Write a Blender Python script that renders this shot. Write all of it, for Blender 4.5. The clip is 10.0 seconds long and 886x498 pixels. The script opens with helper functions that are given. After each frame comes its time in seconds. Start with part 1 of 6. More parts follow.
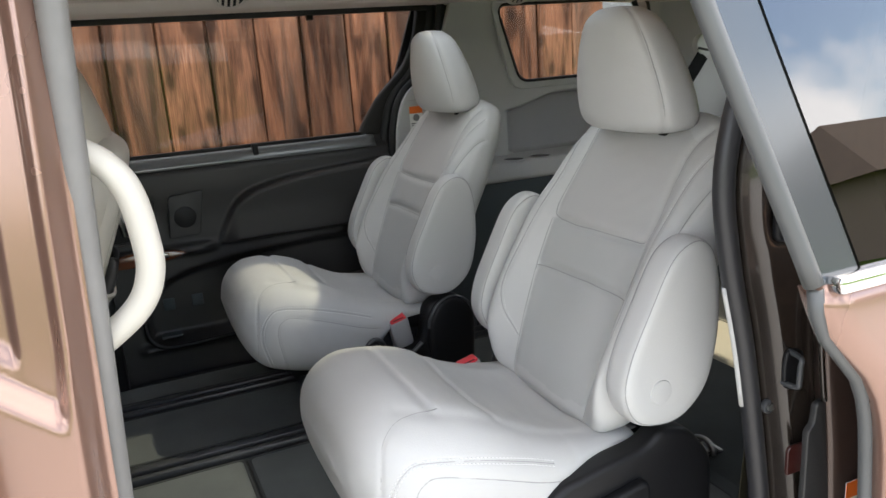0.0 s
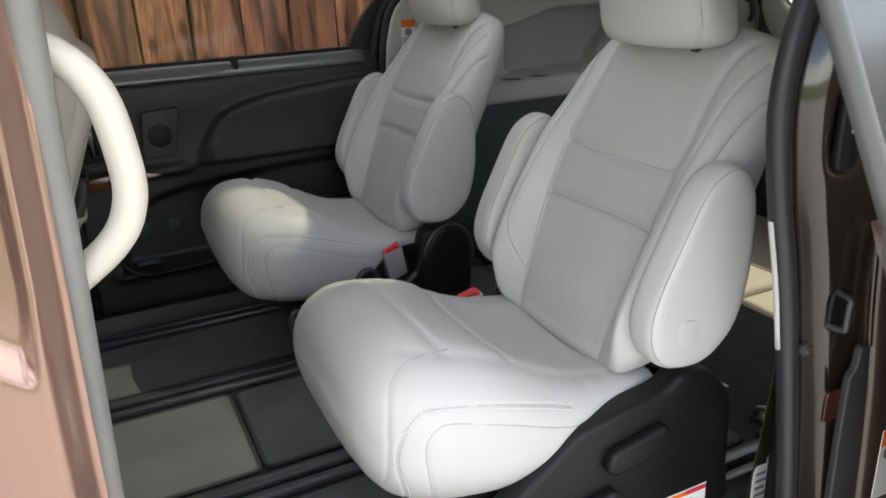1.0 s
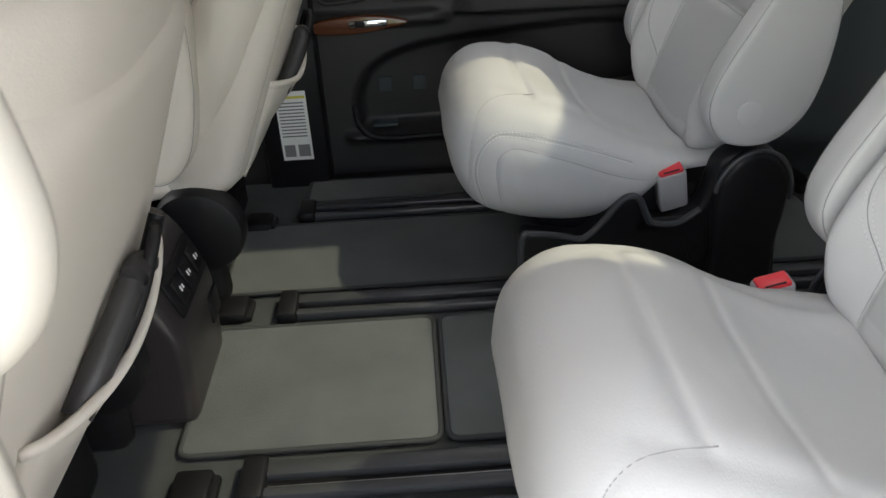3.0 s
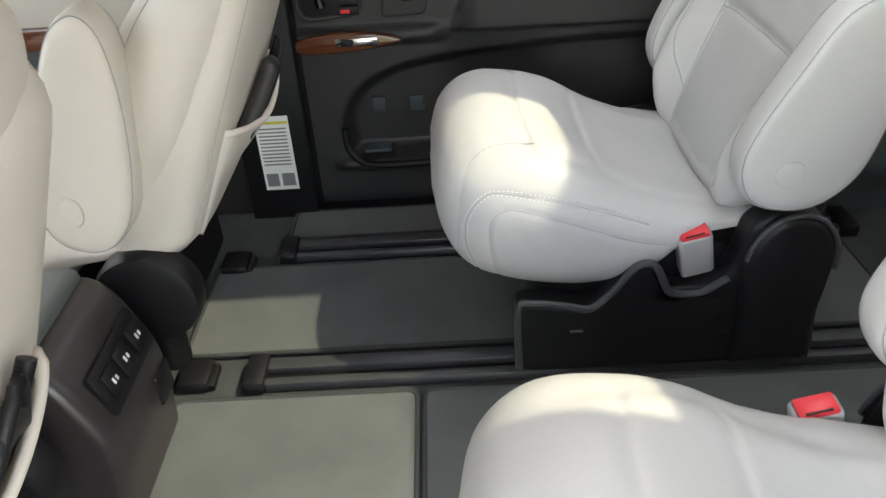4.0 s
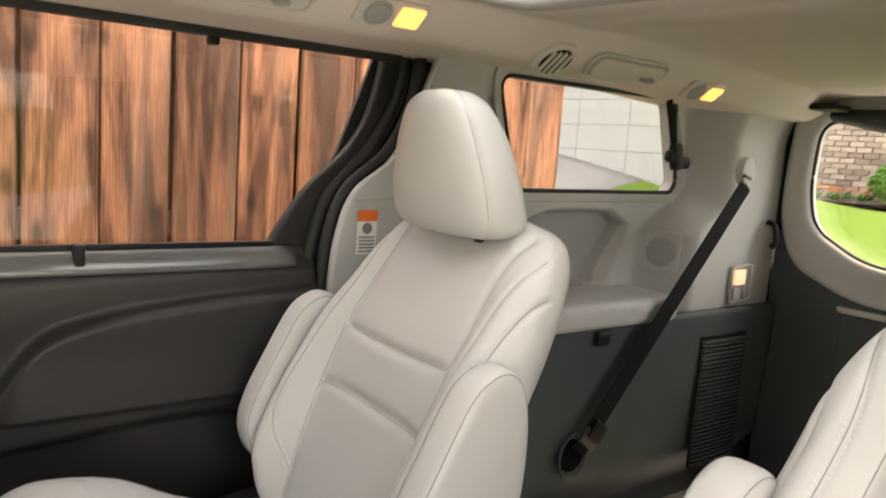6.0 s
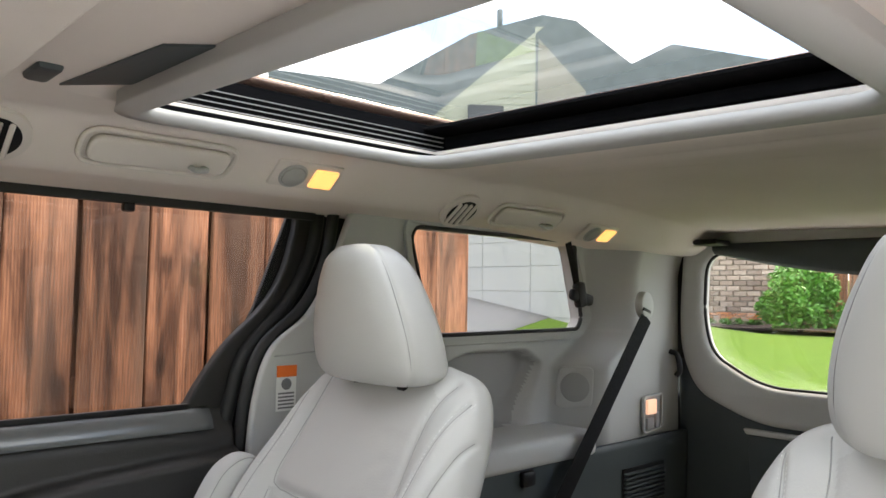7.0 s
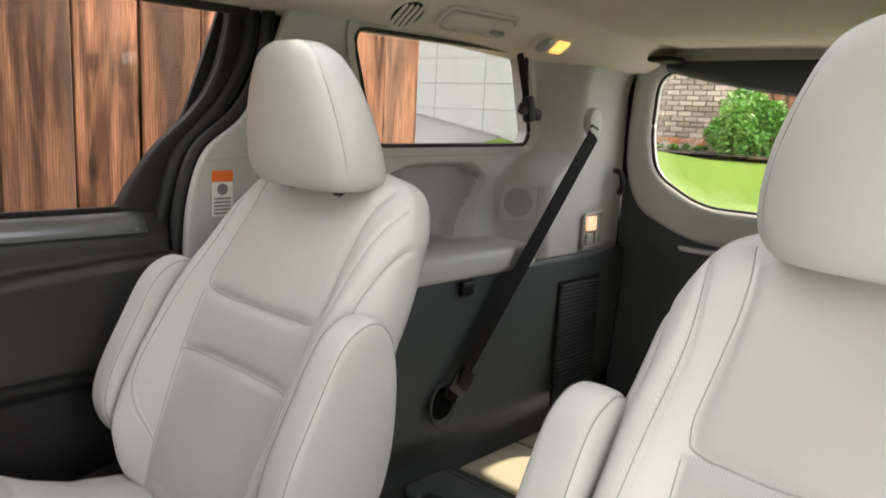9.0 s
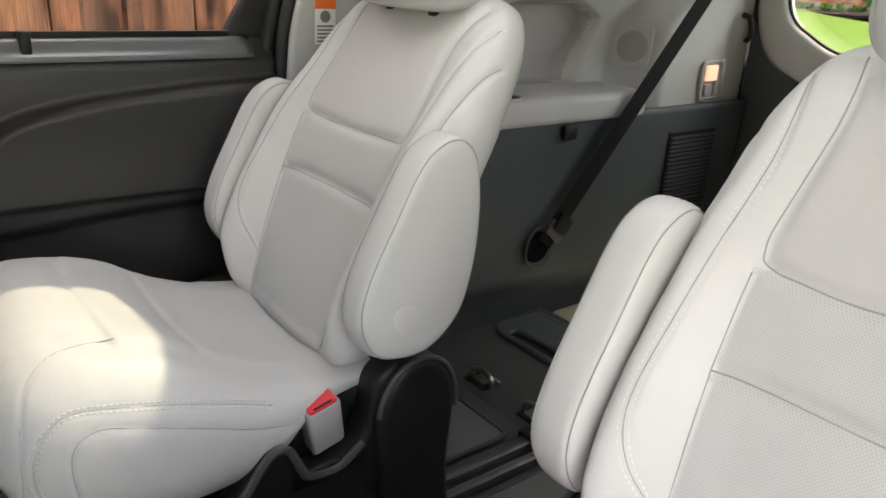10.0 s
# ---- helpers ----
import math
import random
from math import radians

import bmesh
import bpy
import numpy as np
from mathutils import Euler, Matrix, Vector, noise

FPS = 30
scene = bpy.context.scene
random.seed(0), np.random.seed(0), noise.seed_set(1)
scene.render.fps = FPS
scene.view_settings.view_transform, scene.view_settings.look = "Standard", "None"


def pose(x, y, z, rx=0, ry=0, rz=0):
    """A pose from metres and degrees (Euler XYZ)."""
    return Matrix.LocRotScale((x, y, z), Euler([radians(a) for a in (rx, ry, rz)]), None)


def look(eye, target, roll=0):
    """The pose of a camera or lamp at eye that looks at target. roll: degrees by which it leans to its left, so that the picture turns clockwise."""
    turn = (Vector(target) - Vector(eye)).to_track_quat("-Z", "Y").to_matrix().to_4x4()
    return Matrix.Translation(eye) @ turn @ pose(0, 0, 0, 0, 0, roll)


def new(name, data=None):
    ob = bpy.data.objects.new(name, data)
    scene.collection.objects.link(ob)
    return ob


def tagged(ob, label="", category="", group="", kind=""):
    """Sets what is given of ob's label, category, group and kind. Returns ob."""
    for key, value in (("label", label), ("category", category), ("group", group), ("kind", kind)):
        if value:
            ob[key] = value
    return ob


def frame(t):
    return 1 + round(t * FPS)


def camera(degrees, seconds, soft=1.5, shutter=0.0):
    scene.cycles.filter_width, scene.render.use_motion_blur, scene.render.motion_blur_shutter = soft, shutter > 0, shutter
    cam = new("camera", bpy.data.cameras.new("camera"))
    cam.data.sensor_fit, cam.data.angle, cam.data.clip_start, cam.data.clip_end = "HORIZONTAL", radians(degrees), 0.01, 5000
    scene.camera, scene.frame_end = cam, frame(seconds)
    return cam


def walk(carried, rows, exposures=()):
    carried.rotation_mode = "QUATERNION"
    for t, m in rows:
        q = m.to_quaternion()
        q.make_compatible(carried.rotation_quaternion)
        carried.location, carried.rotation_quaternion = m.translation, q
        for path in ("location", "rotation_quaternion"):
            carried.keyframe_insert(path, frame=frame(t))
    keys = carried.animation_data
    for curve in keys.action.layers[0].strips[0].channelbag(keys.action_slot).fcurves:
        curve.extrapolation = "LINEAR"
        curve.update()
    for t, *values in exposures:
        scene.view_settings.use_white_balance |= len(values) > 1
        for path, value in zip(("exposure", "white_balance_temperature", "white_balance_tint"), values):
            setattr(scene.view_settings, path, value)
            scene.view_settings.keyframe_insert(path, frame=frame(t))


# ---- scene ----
cam = camera(61.0, 10.0, shutter=0.2)
EXPOSURES = [(0.0, 1.96, 6750, 12), (1.0, 1.88, 6850, 12), (1.5, 1.92, 7100, 14), (2.5, 1.92, 6900, 12), (4.0, 3.04, 7000, 11), (4.5, 3.05, 7450, 14), (5.0, 3.04, 7900, 13), (5.5, 3.08, 8000, 14), (6.2, 2.94, 8200, 18), (7.3, 2.62, 6450, 13), (8.2, 2.62, 6250, 13), (8.6, 2.75, 6750, 16), (9.0, 2.80, 7450, 15), (10.0, 2.86, 7350, 14)]
PATH = [
    (0, (-0.646, -1.642, 1.423), (0.121, 0.133, 0.912), -4.0),
    (0.5, (-0.7, -1.608, 1.428), (0.173, 0.121, 0.93), -3.5),
    (1, (-0.65, -1.511, 1.395), (0.142, 0.186, 0.692), -2.8),
    (1.5, (-0.61, -1.407, 1.362), (-0.017, 0.308, 0.52), -3.0),
    (2, (-0.55, -1.289, 1.368), (-0.163, 0.417, 0.4), -4.7),
    (2.5, (-0.519, -1.164, 1.349), (-0.351, 0.542, 0.318), -3.0),
    (4, (-0.39, -0.809, 1.386), (-0.413, 0.853, 0.273), -3.5),
    (4.5, (-0.446, -0.671, 1.394), (0.04, 0.89, 0.242), 1.0),
    (5, (-0.478, -0.627, 1.378), (0.223, 0.964, 0.389), 3.7),
    (5.5, (-0.473, -0.602, 1.395), (0.377, 1.076, 0.717), 3.4),
    (6, (-0.473, -0.578, 1.391), (0.707, 1.013, 1.116), 4.1),
    (7.5, (-0.525, -0.603, 1.397), (0.854, 0.836, 1.574), 0.7),
    (8, (-0.521, -0.601, 1.397), (0.884, 0.809, 1.592), 0.9),
    (8.5, (-0.492, -0.589, 1.406), (0.955, 0.792, 1.365), 1.5),
    (9, (-0.471, -0.587, 1.375), (0.97, 0.755, 1.024), 2.8),
    (9.5, (-0.467, -0.591, 1.323), (0.892, 0.755, 0.738), 4.3),
    (10, (-0.451, -0.635, 1.313), (0.714, 0.831, 0.61), 3.3),
]
walk(cam, [(t, look(eye, target, roll)) for t, eye, target, roll in PATH], EXPOSURES)

# ---- light ----
world = bpy.data.worlds.new("sky")
scene.world = world
world.use_nodes = True
wn, wl = world.node_tree.nodes, world.node_tree.links
sky = wn.new("ShaderNodeTexSky")
sky.sky_type, sky.sun_disc = "NISHITA", False
SUN_TRAVEL = Vector((-0.692, 0.030, -1.0)).normalized()
sky.sun_elevation = math.asin(-SUN_TRAVEL.z)
sky.sun_rotation = math.atan2(-SUN_TRAVEL.x, -SUN_TRAVEL.y)
sky.dust_density, sky.air_density = 1.0, 1.0
w_co = wn.new("ShaderNodeTexCoord")
w_noise = wn.new("ShaderNodeTexNoise")
w_noise.inputs["Scale"].default_value, w_noise.inputs["Detail"].default_value = 4.5, 6.0
w_ramp = wn.new("ShaderNodeValToRGB")
w_ramp.color_ramp.elements[0].position, w_ramp.color_ramp.elements[1].position = 0.455, 0.575
w_mix = wn.new("ShaderNodeMixRGB")
w_mix.inputs["Color2"].default_value = (10.5, 10.6, 10.8, 1)
wl.new(w_co.outputs["Generated"], w_noise.inputs["Vector"])
wl.new(w_noise.outputs["Fac"], w_ramp.inputs["Fac"])
wl.new(w_ramp.outputs["Color"], w_mix.inputs["Fac"])
wl.new(sky.outputs["Color"], w_mix.inputs["Color1"])
w_bg = wn["Background"]
wl.new(w_mix.outputs["Color"], w_bg.inputs["Color"])
w_bg.inputs["Strength"].default_value = 0.13

sun_data = bpy.data.lights.new("sun", "SUN")
sun_data.energy, sun_data.angle, sun_data.color = 1.08, radians(1.0), (1.0, 0.93, 0.72)
sun = new("sun", sun_data)
sun.matrix_world = look((6, 0, 8), Vector((6, 0, 8)) + SUN_TRAVEL)


# ---- materials ----
def material(name, colour, rough=0.5, metal=0.0, vary=0.12, scale=8.0, grain=0.0, grain_scale=300.0, coat=0.0, spec=0.5, sheen=0.0):
    """A surface with blotches and wear at one scale and fine relief at another, in metres."""
    m = bpy.data.materials.new(name)
    m.use_nodes = True
    n, l = m.node_tree.nodes, m.node_tree.links
    b = n["Principled BSDF"]
    co = n.new("ShaderNodeTexCoord")
    big = n.new("ShaderNodeTexNoise")
    big.inputs["Scale"].default_value, big.inputs["Detail"].default_value = scale, 5.0
    l.new(co.outputs["Object"], big.inputs["Vector"])
    mix = n.new("ShaderNodeMixRGB")
    mix.inputs["Color1"].default_value = (*[c * (1 - vary) for c in colour], 1)
    mix.inputs["Color2"].default_value = (*[min(1, c * (1 + vary)) for c in colour], 1)
    l.new(big.outputs["Fac"], mix.inputs["Fac"])
    l.new(mix.outputs["Color"], b.inputs["Base Color"])
    rr = n.new("ShaderNodeMapRange")
    rr.inputs["To Min"].default_value, rr.inputs["To Max"].default_value = max(0, rough - 0.08), min(1, rough + 0.08)
    l.new(big.outputs["Fac"], rr.inputs["Value"])
    l.new(rr.outputs["Result"], b.inputs["Roughness"])
    b.inputs["Metallic"].default_value = metal
    b.inputs["Coat Weight"].default_value = coat
    b.inputs["Coat Roughness"].default_value = 0.08
    b.inputs["Specular IOR Level"].default_value = spec
    b.inputs["Sheen Weight"].default_value = sheen
    if grain:
        fine = n.new("ShaderNodeTexNoise")
        fine.inputs["Scale"].default_value, fine.inputs["Detail"].default_value = grain_scale, 3.0
        l.new(co.outputs["Object"], fine.inputs["Vector"])
        bump = n.new("ShaderNodeBump")
        bump.inputs["Strength"].default_value, bump.inputs["Distance"].default_value = grain, 0.002
        l.new(fine.outputs["Fac"], bump.inputs["Height"])
        l.new(bump.outputs["Normal"], b.inputs["Normal"])
    return m


def glass(name, tint, rough=0.0, base=0.06):
    m = bpy.data.materials.new(name)
    m.use_nodes = True
    n, l = m.node_tree.nodes, m.node_tree.links
    n.remove(n["Principled BSDF"])
    through_ = n.new("ShaderNodeBsdfTransparent")
    through_.inputs["Color"].default_value = (*tint, 1)
    gloss = n.new("ShaderNodeBsdfGlossy")
    gloss.inputs["Roughness"].default_value = rough
    lay = n.new("ShaderNodeLayerWeight")
    lay.inputs["Blend"].default_value = 0.5
    steep = n.new("ShaderNodeMath")
    steep.operation, steep.inputs[1].default_value = "POWER", 4.5
    fres = n.new("ShaderNodeMath")
    fres.operation, fres.inputs[1].default_value, fres.inputs[2].default_value = "MULTIPLY_ADD", 0.9, base
    l.new(lay.outputs["Facing"], steep.inputs[0])
    l.new(steep.outputs[0], fres.inputs[0])
    mix = n.new("ShaderNodeMixShader")
    l.new(fres.outputs[0], mix.inputs["Fac"])
    l.new(through_.outputs["BSDF"], mix.inputs[1])
    l.new(gloss.outputs["BSDF"], mix.inputs[2])
    l.new(mix.outputs["Shader"], n["Material Output"].inputs["Surface"])
    return m


def glowing(name, colour, strength):
    m = bpy.data.materials.new(name)
    m.use_nodes = True
    b = m.node_tree.nodes["Principled BSDF"]
    b.inputs["Base Color"].default_value = (*colour, 1)
    b.inputs["Emission Color"].default_value = (*colour, 1)
    b.inputs["Emission Strength"].default_value = strength
    return m


def perforated(name, colour):
    """Leather with rows of small punched holes."""
    m = material(name, colour, 0.5, vary=0.05, scale=14)
    n, l = m.node_tree.nodes, m.node_tree.links
    b = n["Principled BSDF"]
    co = n.new("ShaderNodeTexCoord")
    sep = n.new("ShaderNodeSeparateXYZ")
    l.new(co.outputs["Object"], sep.inputs["Vector"])
    waves = []
    for axis, step in (("Y", 0.0038), ("Z", 0.0038)):
        mul = n.new("ShaderNodeMath")
        mul.operation, mul.inputs[1].default_value = "MULTIPLY", 2 * math.pi / step
        l.new(sep.outputs[axis], mul.inputs[0])
        sn = n.new("ShaderNodeMath")
        sn.operation = "SINE"
        l.new(mul.outputs[0], sn.inputs[0])
        waves.append(sn)
    prod = n.new("ShaderNodeMath")
    prod.operation = "MULTIPLY"
    l.new(waves[0].outputs[0], prod.inputs[0])
    l.new(waves[1].outputs[0], prod.inputs[1])
    hole = n.new("ShaderNodeMapRange")
    hole.inputs["From Min"].default_value, hole.inputs["From Max"].default_value = 0.45, 0.8
    hole.inputs["To Min"].default_value, hole.inputs["To Max"].default_value = 1.0, 0.0
    l.new(prod.outputs[0], hole.inputs["Value"])
    bump = n.new("ShaderNodeBump")
    bump.inputs["Strength"].default_value, bump.inputs["Distance"].default_value = 0.35, 0.0008
    l.new(hole.outputs["Result"], bump.inputs["Height"])
    l.new(bump.outputs["Normal"], b.inputs["Normal"])
    base = b.inputs["Base Color"].links[0].from_socket
    mix = n.new("ShaderNodeMix")
    mix.data_type, mix.blend_type = "RGBA", "MULTIPLY"
    mix.inputs[0].default_value = 0.24
    l.new(base, mix.inputs[6])
    l.new(hole.outputs["Result"], mix.inputs[7])
    l.new(mix.outputs[2], b.inputs["Base Color"])
    return m


def planked(name, dark, light, along="Z", ring=9.0):
    """Stained softwood: long grain, knots, weathering, and a tone of its own for each board."""
    m = bpy.data.materials.new(name)
    m.use_nodes = True
    n, l = m.node_tree.nodes, m.node_tree.links
    b = n["Principled BSDF"]
    b.inputs["Roughness"].default_value, b.inputs["Specular IOR Level"].default_value = 0.75, 0.25
    co, info = n.new("ShaderNodeTexCoord"), n.new("ShaderNodeObjectInfo")
    off = n.new("ShaderNodeVectorMath")
    off.operation = "ADD"
    seed = n.new("ShaderNodeMath")
    seed.operation, seed.inputs[1].default_value = "MULTIPLY", 40.0
    l.new(info.outputs["Random"], seed.inputs[0])
    l.new(co.outputs["Object"], off.inputs[0])
    l.new(seed.outputs[0], off.inputs[1])
    stretch = n.new("ShaderNodeMapping")
    stretch.inputs["Scale"].default_value = (ring, ring, 0.9) if along == "Z" else (0.9, ring, ring)
    l.new(off.outputs[0], stretch.inputs["Vector"])
    grain = n.new("ShaderNodeTexNoise")
    grain.inputs["Scale"].default_value, grain.inputs["Detail"].default_value, grain.inputs["Distortion"].default_value = 1.5, 7.0, 1.1
    l.new(stretch.outputs[0], grain.inputs["Vector"])
    fine = n.new("ShaderNodeTexNoise")
    fine.inputs["Scale"].default_value, fine.inputs["Detail"].default_value = 14.0, 4.0
    l.new(stretch.outputs[0], fine.inputs["Vector"])
    split, flat = n.new("ShaderNodeSeparateXYZ"), n.new("ShaderNodeCombineXYZ")
    wob = n.new("ShaderNodeMath")
    wob.operation, wob.inputs[1].default_value = "MULTIPLY_ADD", 0.5
    l.new(off.outputs[0], split.inputs[0])
    l.new(split.outputs["X"], flat.inputs["X"])
    l.new(split.outputs["Z"], wob.inputs[0])
    l.new(seed.outputs[0], wob.inputs[2])
    l.new(wob.outputs[0], flat.inputs["Y"])
    knot = n.new("ShaderNodeTexVoronoi")
    knot.voronoi_dimensions = "2D"
    knot.inputs["Scale"].default_value = 5.5
    l.new(flat.outputs[0], knot.inputs["Vector"])
    spot = n.new("ShaderNodeMapRange")
    spot.inputs["From Min"].default_value, spot.inputs["From Max"].default_value = 0.05, 0.14
    spot.inputs["To Min"].default_value, spot.inputs["To Max"].default_value = 0.38, 1.0
    l.new(knot.outputs["Distance"], spot.inputs["Value"])
    ramp = n.new("ShaderNodeValToRGB")
    ramp.color_ramp.elements[0].position, ramp.color_ramp.elements[0].color = 0.40, (*dark, 1)
    ramp.color_ramp.elements[1].position, ramp.color_ramp.elements[1].color = 0.61, (*light, 1)
    l.new(grain.outputs["Fac"], ramp.inputs["Fac"])
    tone = n.new("ShaderNodeMapRange")
    tone.inputs["To Min"].default_value, tone.inputs["To Max"].default_value = 0.66, 1.22
    l.new(info.outputs["Random"], tone.inputs["Value"])
    streak = n.new("ShaderNodeMapRange")
    streak.inputs["From Min"].default_value, streak.inputs["From Max"].default_value = 0.36, 0.62
    streak.inputs["To Min"].default_value, streak.inputs["To Max"].default_value = 0.72, 1.10
    l.new(fine.outputs["Fac"], streak.inputs["Value"])
    rings = n.new("ShaderNodeTexWave")
    rings.wave_type, rings.bands_direction = "BANDS", "X"
    rings.inputs["Scale"].default_value, rings.inputs["Distortion"].default_value = 4.2, 11.0
    rings.inputs["Detail"].default_value, rings.inputs["Detail Scale"].default_value = 3.0, 0.22
    l.new(stretch.outputs[0], rings.inputs["Vector"])
    lines = n.new("ShaderNodeMapRange")
    lines.inputs["From Min"].default_value, lines.inputs["From Max"].default_value = 0.0, 0.8
    lines.inputs["To Min"].default_value, lines.inputs["To Max"].default_value = 0.76, 1.08
    l.new(rings.outputs["Fac"], lines.inputs["Value"])
    prev = ramp.outputs["Color"]
    for src in (tone.outputs["Result"], streak.outputs["Result"], lines.outputs["Result"], spot.outputs["Result"]):
        mm = n.new("ShaderNodeVectorMath")
        mm.operation = "SCALE"
        l.new(prev, mm.inputs[0])
        l.new(src, mm.inputs["Scale"])
        prev = mm.outputs[0]
    age = n.new("ShaderNodeTexNoise")
    age.inputs["Scale"].default_value, age.inputs["Detail"].default_value = 0.55, 5.0
    l.new(stretch.outputs[0], age.inputs["Vector"])
    bare = n.new("ShaderNodeMapRange")
    bare.inputs["From Min"].default_value, bare.inputs["From Max"].default_value = 0.46, 0.70
    bare.inputs["To Min"].default_value, bare.inputs["To Max"].default_value = 0.0, 0.55
    l.new(age.outputs["Fac"], bare.inputs["Value"])
    worn = n.new("ShaderNodeMixRGB")
    worn.inputs["Color2"].default_value = (0.25, 0.165, 0.112, 1)
    l.new(bare.outputs["Result"], worn.inputs["Fac"])
    l.new(prev, worn.inputs["Color1"])
    l.new(worn.outputs["Color"], b.inputs["Base Color"])
    bump = n.new("ShaderNodeBump")
    bump.inputs["Strength"].default_value, bump.inputs["Distance"].default_value = 0.35, 0.004
    l.new(fine.outputs["Fac"], bump.inputs["Height"])
    l.new(bump.outputs["Normal"], b.inputs["Normal"])
    return m


LEATHER = material("grey_leather", (0.50, 0.50, 0.49), 0.46, vary=0.04, scale=6, grain=0.14, grain_scale=420, spec=0.4)
LEATHER_INSERT = perforated("grey_perforated_leather", (0.455, 0.46, 0.45))
LEATHER_PANEL = material("grey_panel_leather", (0.46, 0.455, 0.445), 0.5, vary=0.04, scale=7, grain=0.16, grain_scale=380, spec=0.35)
LEATHER_CREAM = material("cream_leather", (0.60, 0.56, 0.50), 0.48, vary=0.04, scale=6, grain=0.14, grain_scale=420, spec=0.4)
# SEAM is darker than the leather: the shade of the creases as colour.
SEAM = material("seam_crease_shade", (0.30, 0.30, 0.295), 0.8, vary=0.1)
SEAM_CREAM = material("cream_seam_thread", (0.42, 0.39, 0.34), 0.8, vary=0.1)
THREAD = material("pale_thread", (0.68, 0.68, 0.665), 0.7, vary=0.1)
BLACK = material("black_moulded_plastic", (0.008, 0.008, 0.009), 0.45, vary=0.2, scale=12, grain=0.2, grain_scale=500, spec=0.28)
BLACK_SOFT = material("dark_soft_trim", (0.029, 0.0285, 0.0285), 0.44, vary=0.15, scale=5, grain=0.25, grain_scale=350, spec=0.45)
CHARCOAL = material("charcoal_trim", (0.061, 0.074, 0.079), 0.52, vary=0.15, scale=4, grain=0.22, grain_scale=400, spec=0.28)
CARPET = material("dark_carpet", (0.050, 0.055, 0.056), 0.95, vary=0.35, scale=9, grain=0.9, grain_scale=700, spec=0.1, sheen=0.06)
MAT_CLOTH = material("dark_green_grey_mat", (0.104, 0.113, 0.111), 0.95, vary=0.35, scale=7, grain=0.9, grain_scale=600, spec=0.1, sheen=0.08)
MAT_EDGE = material("mat_binding", (0.030, 0.033, 0.034), 0.8, vary=0.2)
BLACK_FELT = material("matt_black_lining", (0.006, 0.006, 0.007), 0.9, vary=0.2, spec=0.05)
GLOSS_BLACK = material("gloss_black_panel", (0.030, 0.032, 0.034), 0.12, vary=0.05, coat=1.0)
PILLAR = material("satin_dark_grey_film", (0.040, 0.046, 0.050), 0.20, vary=0.05, scale=3, spec=0.7, coat=0.3)
TRIM_PALE = material("pale_grey_opening_trim", (0.46, 0.455, 0.45), 0.6, vary=0.03, scale=4, grain=0.12, grain_scale=500, spec=0.3)
CONSOLE = material("dark_satin_console", (0.030, 0.026, 0.026), 0.33, vary=0.12, scale=5, grain=0.12, grain_scale=450, spec=0.6)
SAIL = material("dark_window_frame", (0.016, 0.015, 0.0145), 0.5, vary=0.15, scale=5, grain=0.2, grain_scale=400, spec=0.35)
# Paler than CONSOLE: windscreen light on the lid is put into its colour.
CONSOLE_TOP_LIT = material("satin_console_top_lit", (0.085, 0.098, 0.096), 0.34, vary=0.10, scale=6, grain=0.10, grain_scale=450, spec=0.6)
BOWL = material("mid_grey_bin", (0.36, 0.355, 0.35), 0.8, vary=0.06, scale=6, grain=0.4, grain_scale=600, spec=0.2)
RAIL = material("rail_plastic", (0.045, 0.047, 0.050), 0.35, vary=0.2, scale=15, grain=0.1)
GREY_TRIM = material("light_grey_trim", (0.47, 0.47, 0.46), 0.55, vary=0.04, scale=4, grain=0.15, grain_scale=500)
GATE_TRIM = material("mid_grey_trim", (0.50, 0.50, 0.49), 0.5, vary=0.05, scale=4, grain=0.15, grain_scale=500)
TAN_CLOTH = material("tan_seat_back_cloth", (0.47, 0.44, 0.36), 0.9, vary=0.08, scale=7, grain=0.5, grain_scale=600, spec=0.15)
GREY_CLOTH = material("grey_cloth_trim", (0.34, 0.34, 0.33), 0.9, vary=0.06, scale=6, grain=0.5, grain_scale=700, spec=0.2)
CREAM_TRIM = material("cream_trim", (0.50, 0.475, 0.42), 0.45, vary=0.04, scale=4, grain=0.08, grain_scale=500)
HEADLINER = material("headliner_cloth", (0.76, 0.69, 0.645), 0.95, vary=0.05, scale=6, grain=0.4, grain_scale=800, spec=0.1)
PAINT = material("brown_metallic_paint", (0.300, 0.178, 0.136), 0.27, metal=0.6, vary=0.04, scale=2, coat=0.9)
# Jamb and flange browns, both set darker than PAINT.
PAINT_JAMB = material("darker_jamb_brown", (0.020, 0.015, 0.012), 0.24, metal=0.3, vary=0.1, scale=5, coat=0.9)
PAINT_FLANGE = material("darker_flange_brown", (0.075, 0.050, 0.041), 0.32, metal=0.5, vary=0.1, scale=5, coat=0.6)
RUBBER = material("black_rubber_seal", (0.011, 0.011, 0.012), 0.6, vary=0.2, scale=20)
RUBBER_MID = material("dark_grey_door_rubber", (0.085, 0.088, 0.088), 0.42, vary=0.12, scale=10, spec=0.5)
RUBBER_GREY = material("weathered_rubber_seal", (0.175, 0.170, 0.162), 0.5, vary=0.25, scale=12)
CHROME = material("chrome", (0.75, 0.75, 0.76), 0.12, metal=1.0, vary=0.03)
STEEL = material("zinc_steel", (0.40, 0.40, 0.39), 0.35, metal=1.0, vary=0.2, scale=30)
WOOD_TRIM = material("polished_wood_trim", (0.105, 0.030, 0.011), 0.2, vary=0.4, scale=30, coat=0.8)
REFLECTOR = material("dark_red_reflector", (0.030, 0.007, 0.006), 0.3, vary=0.1)
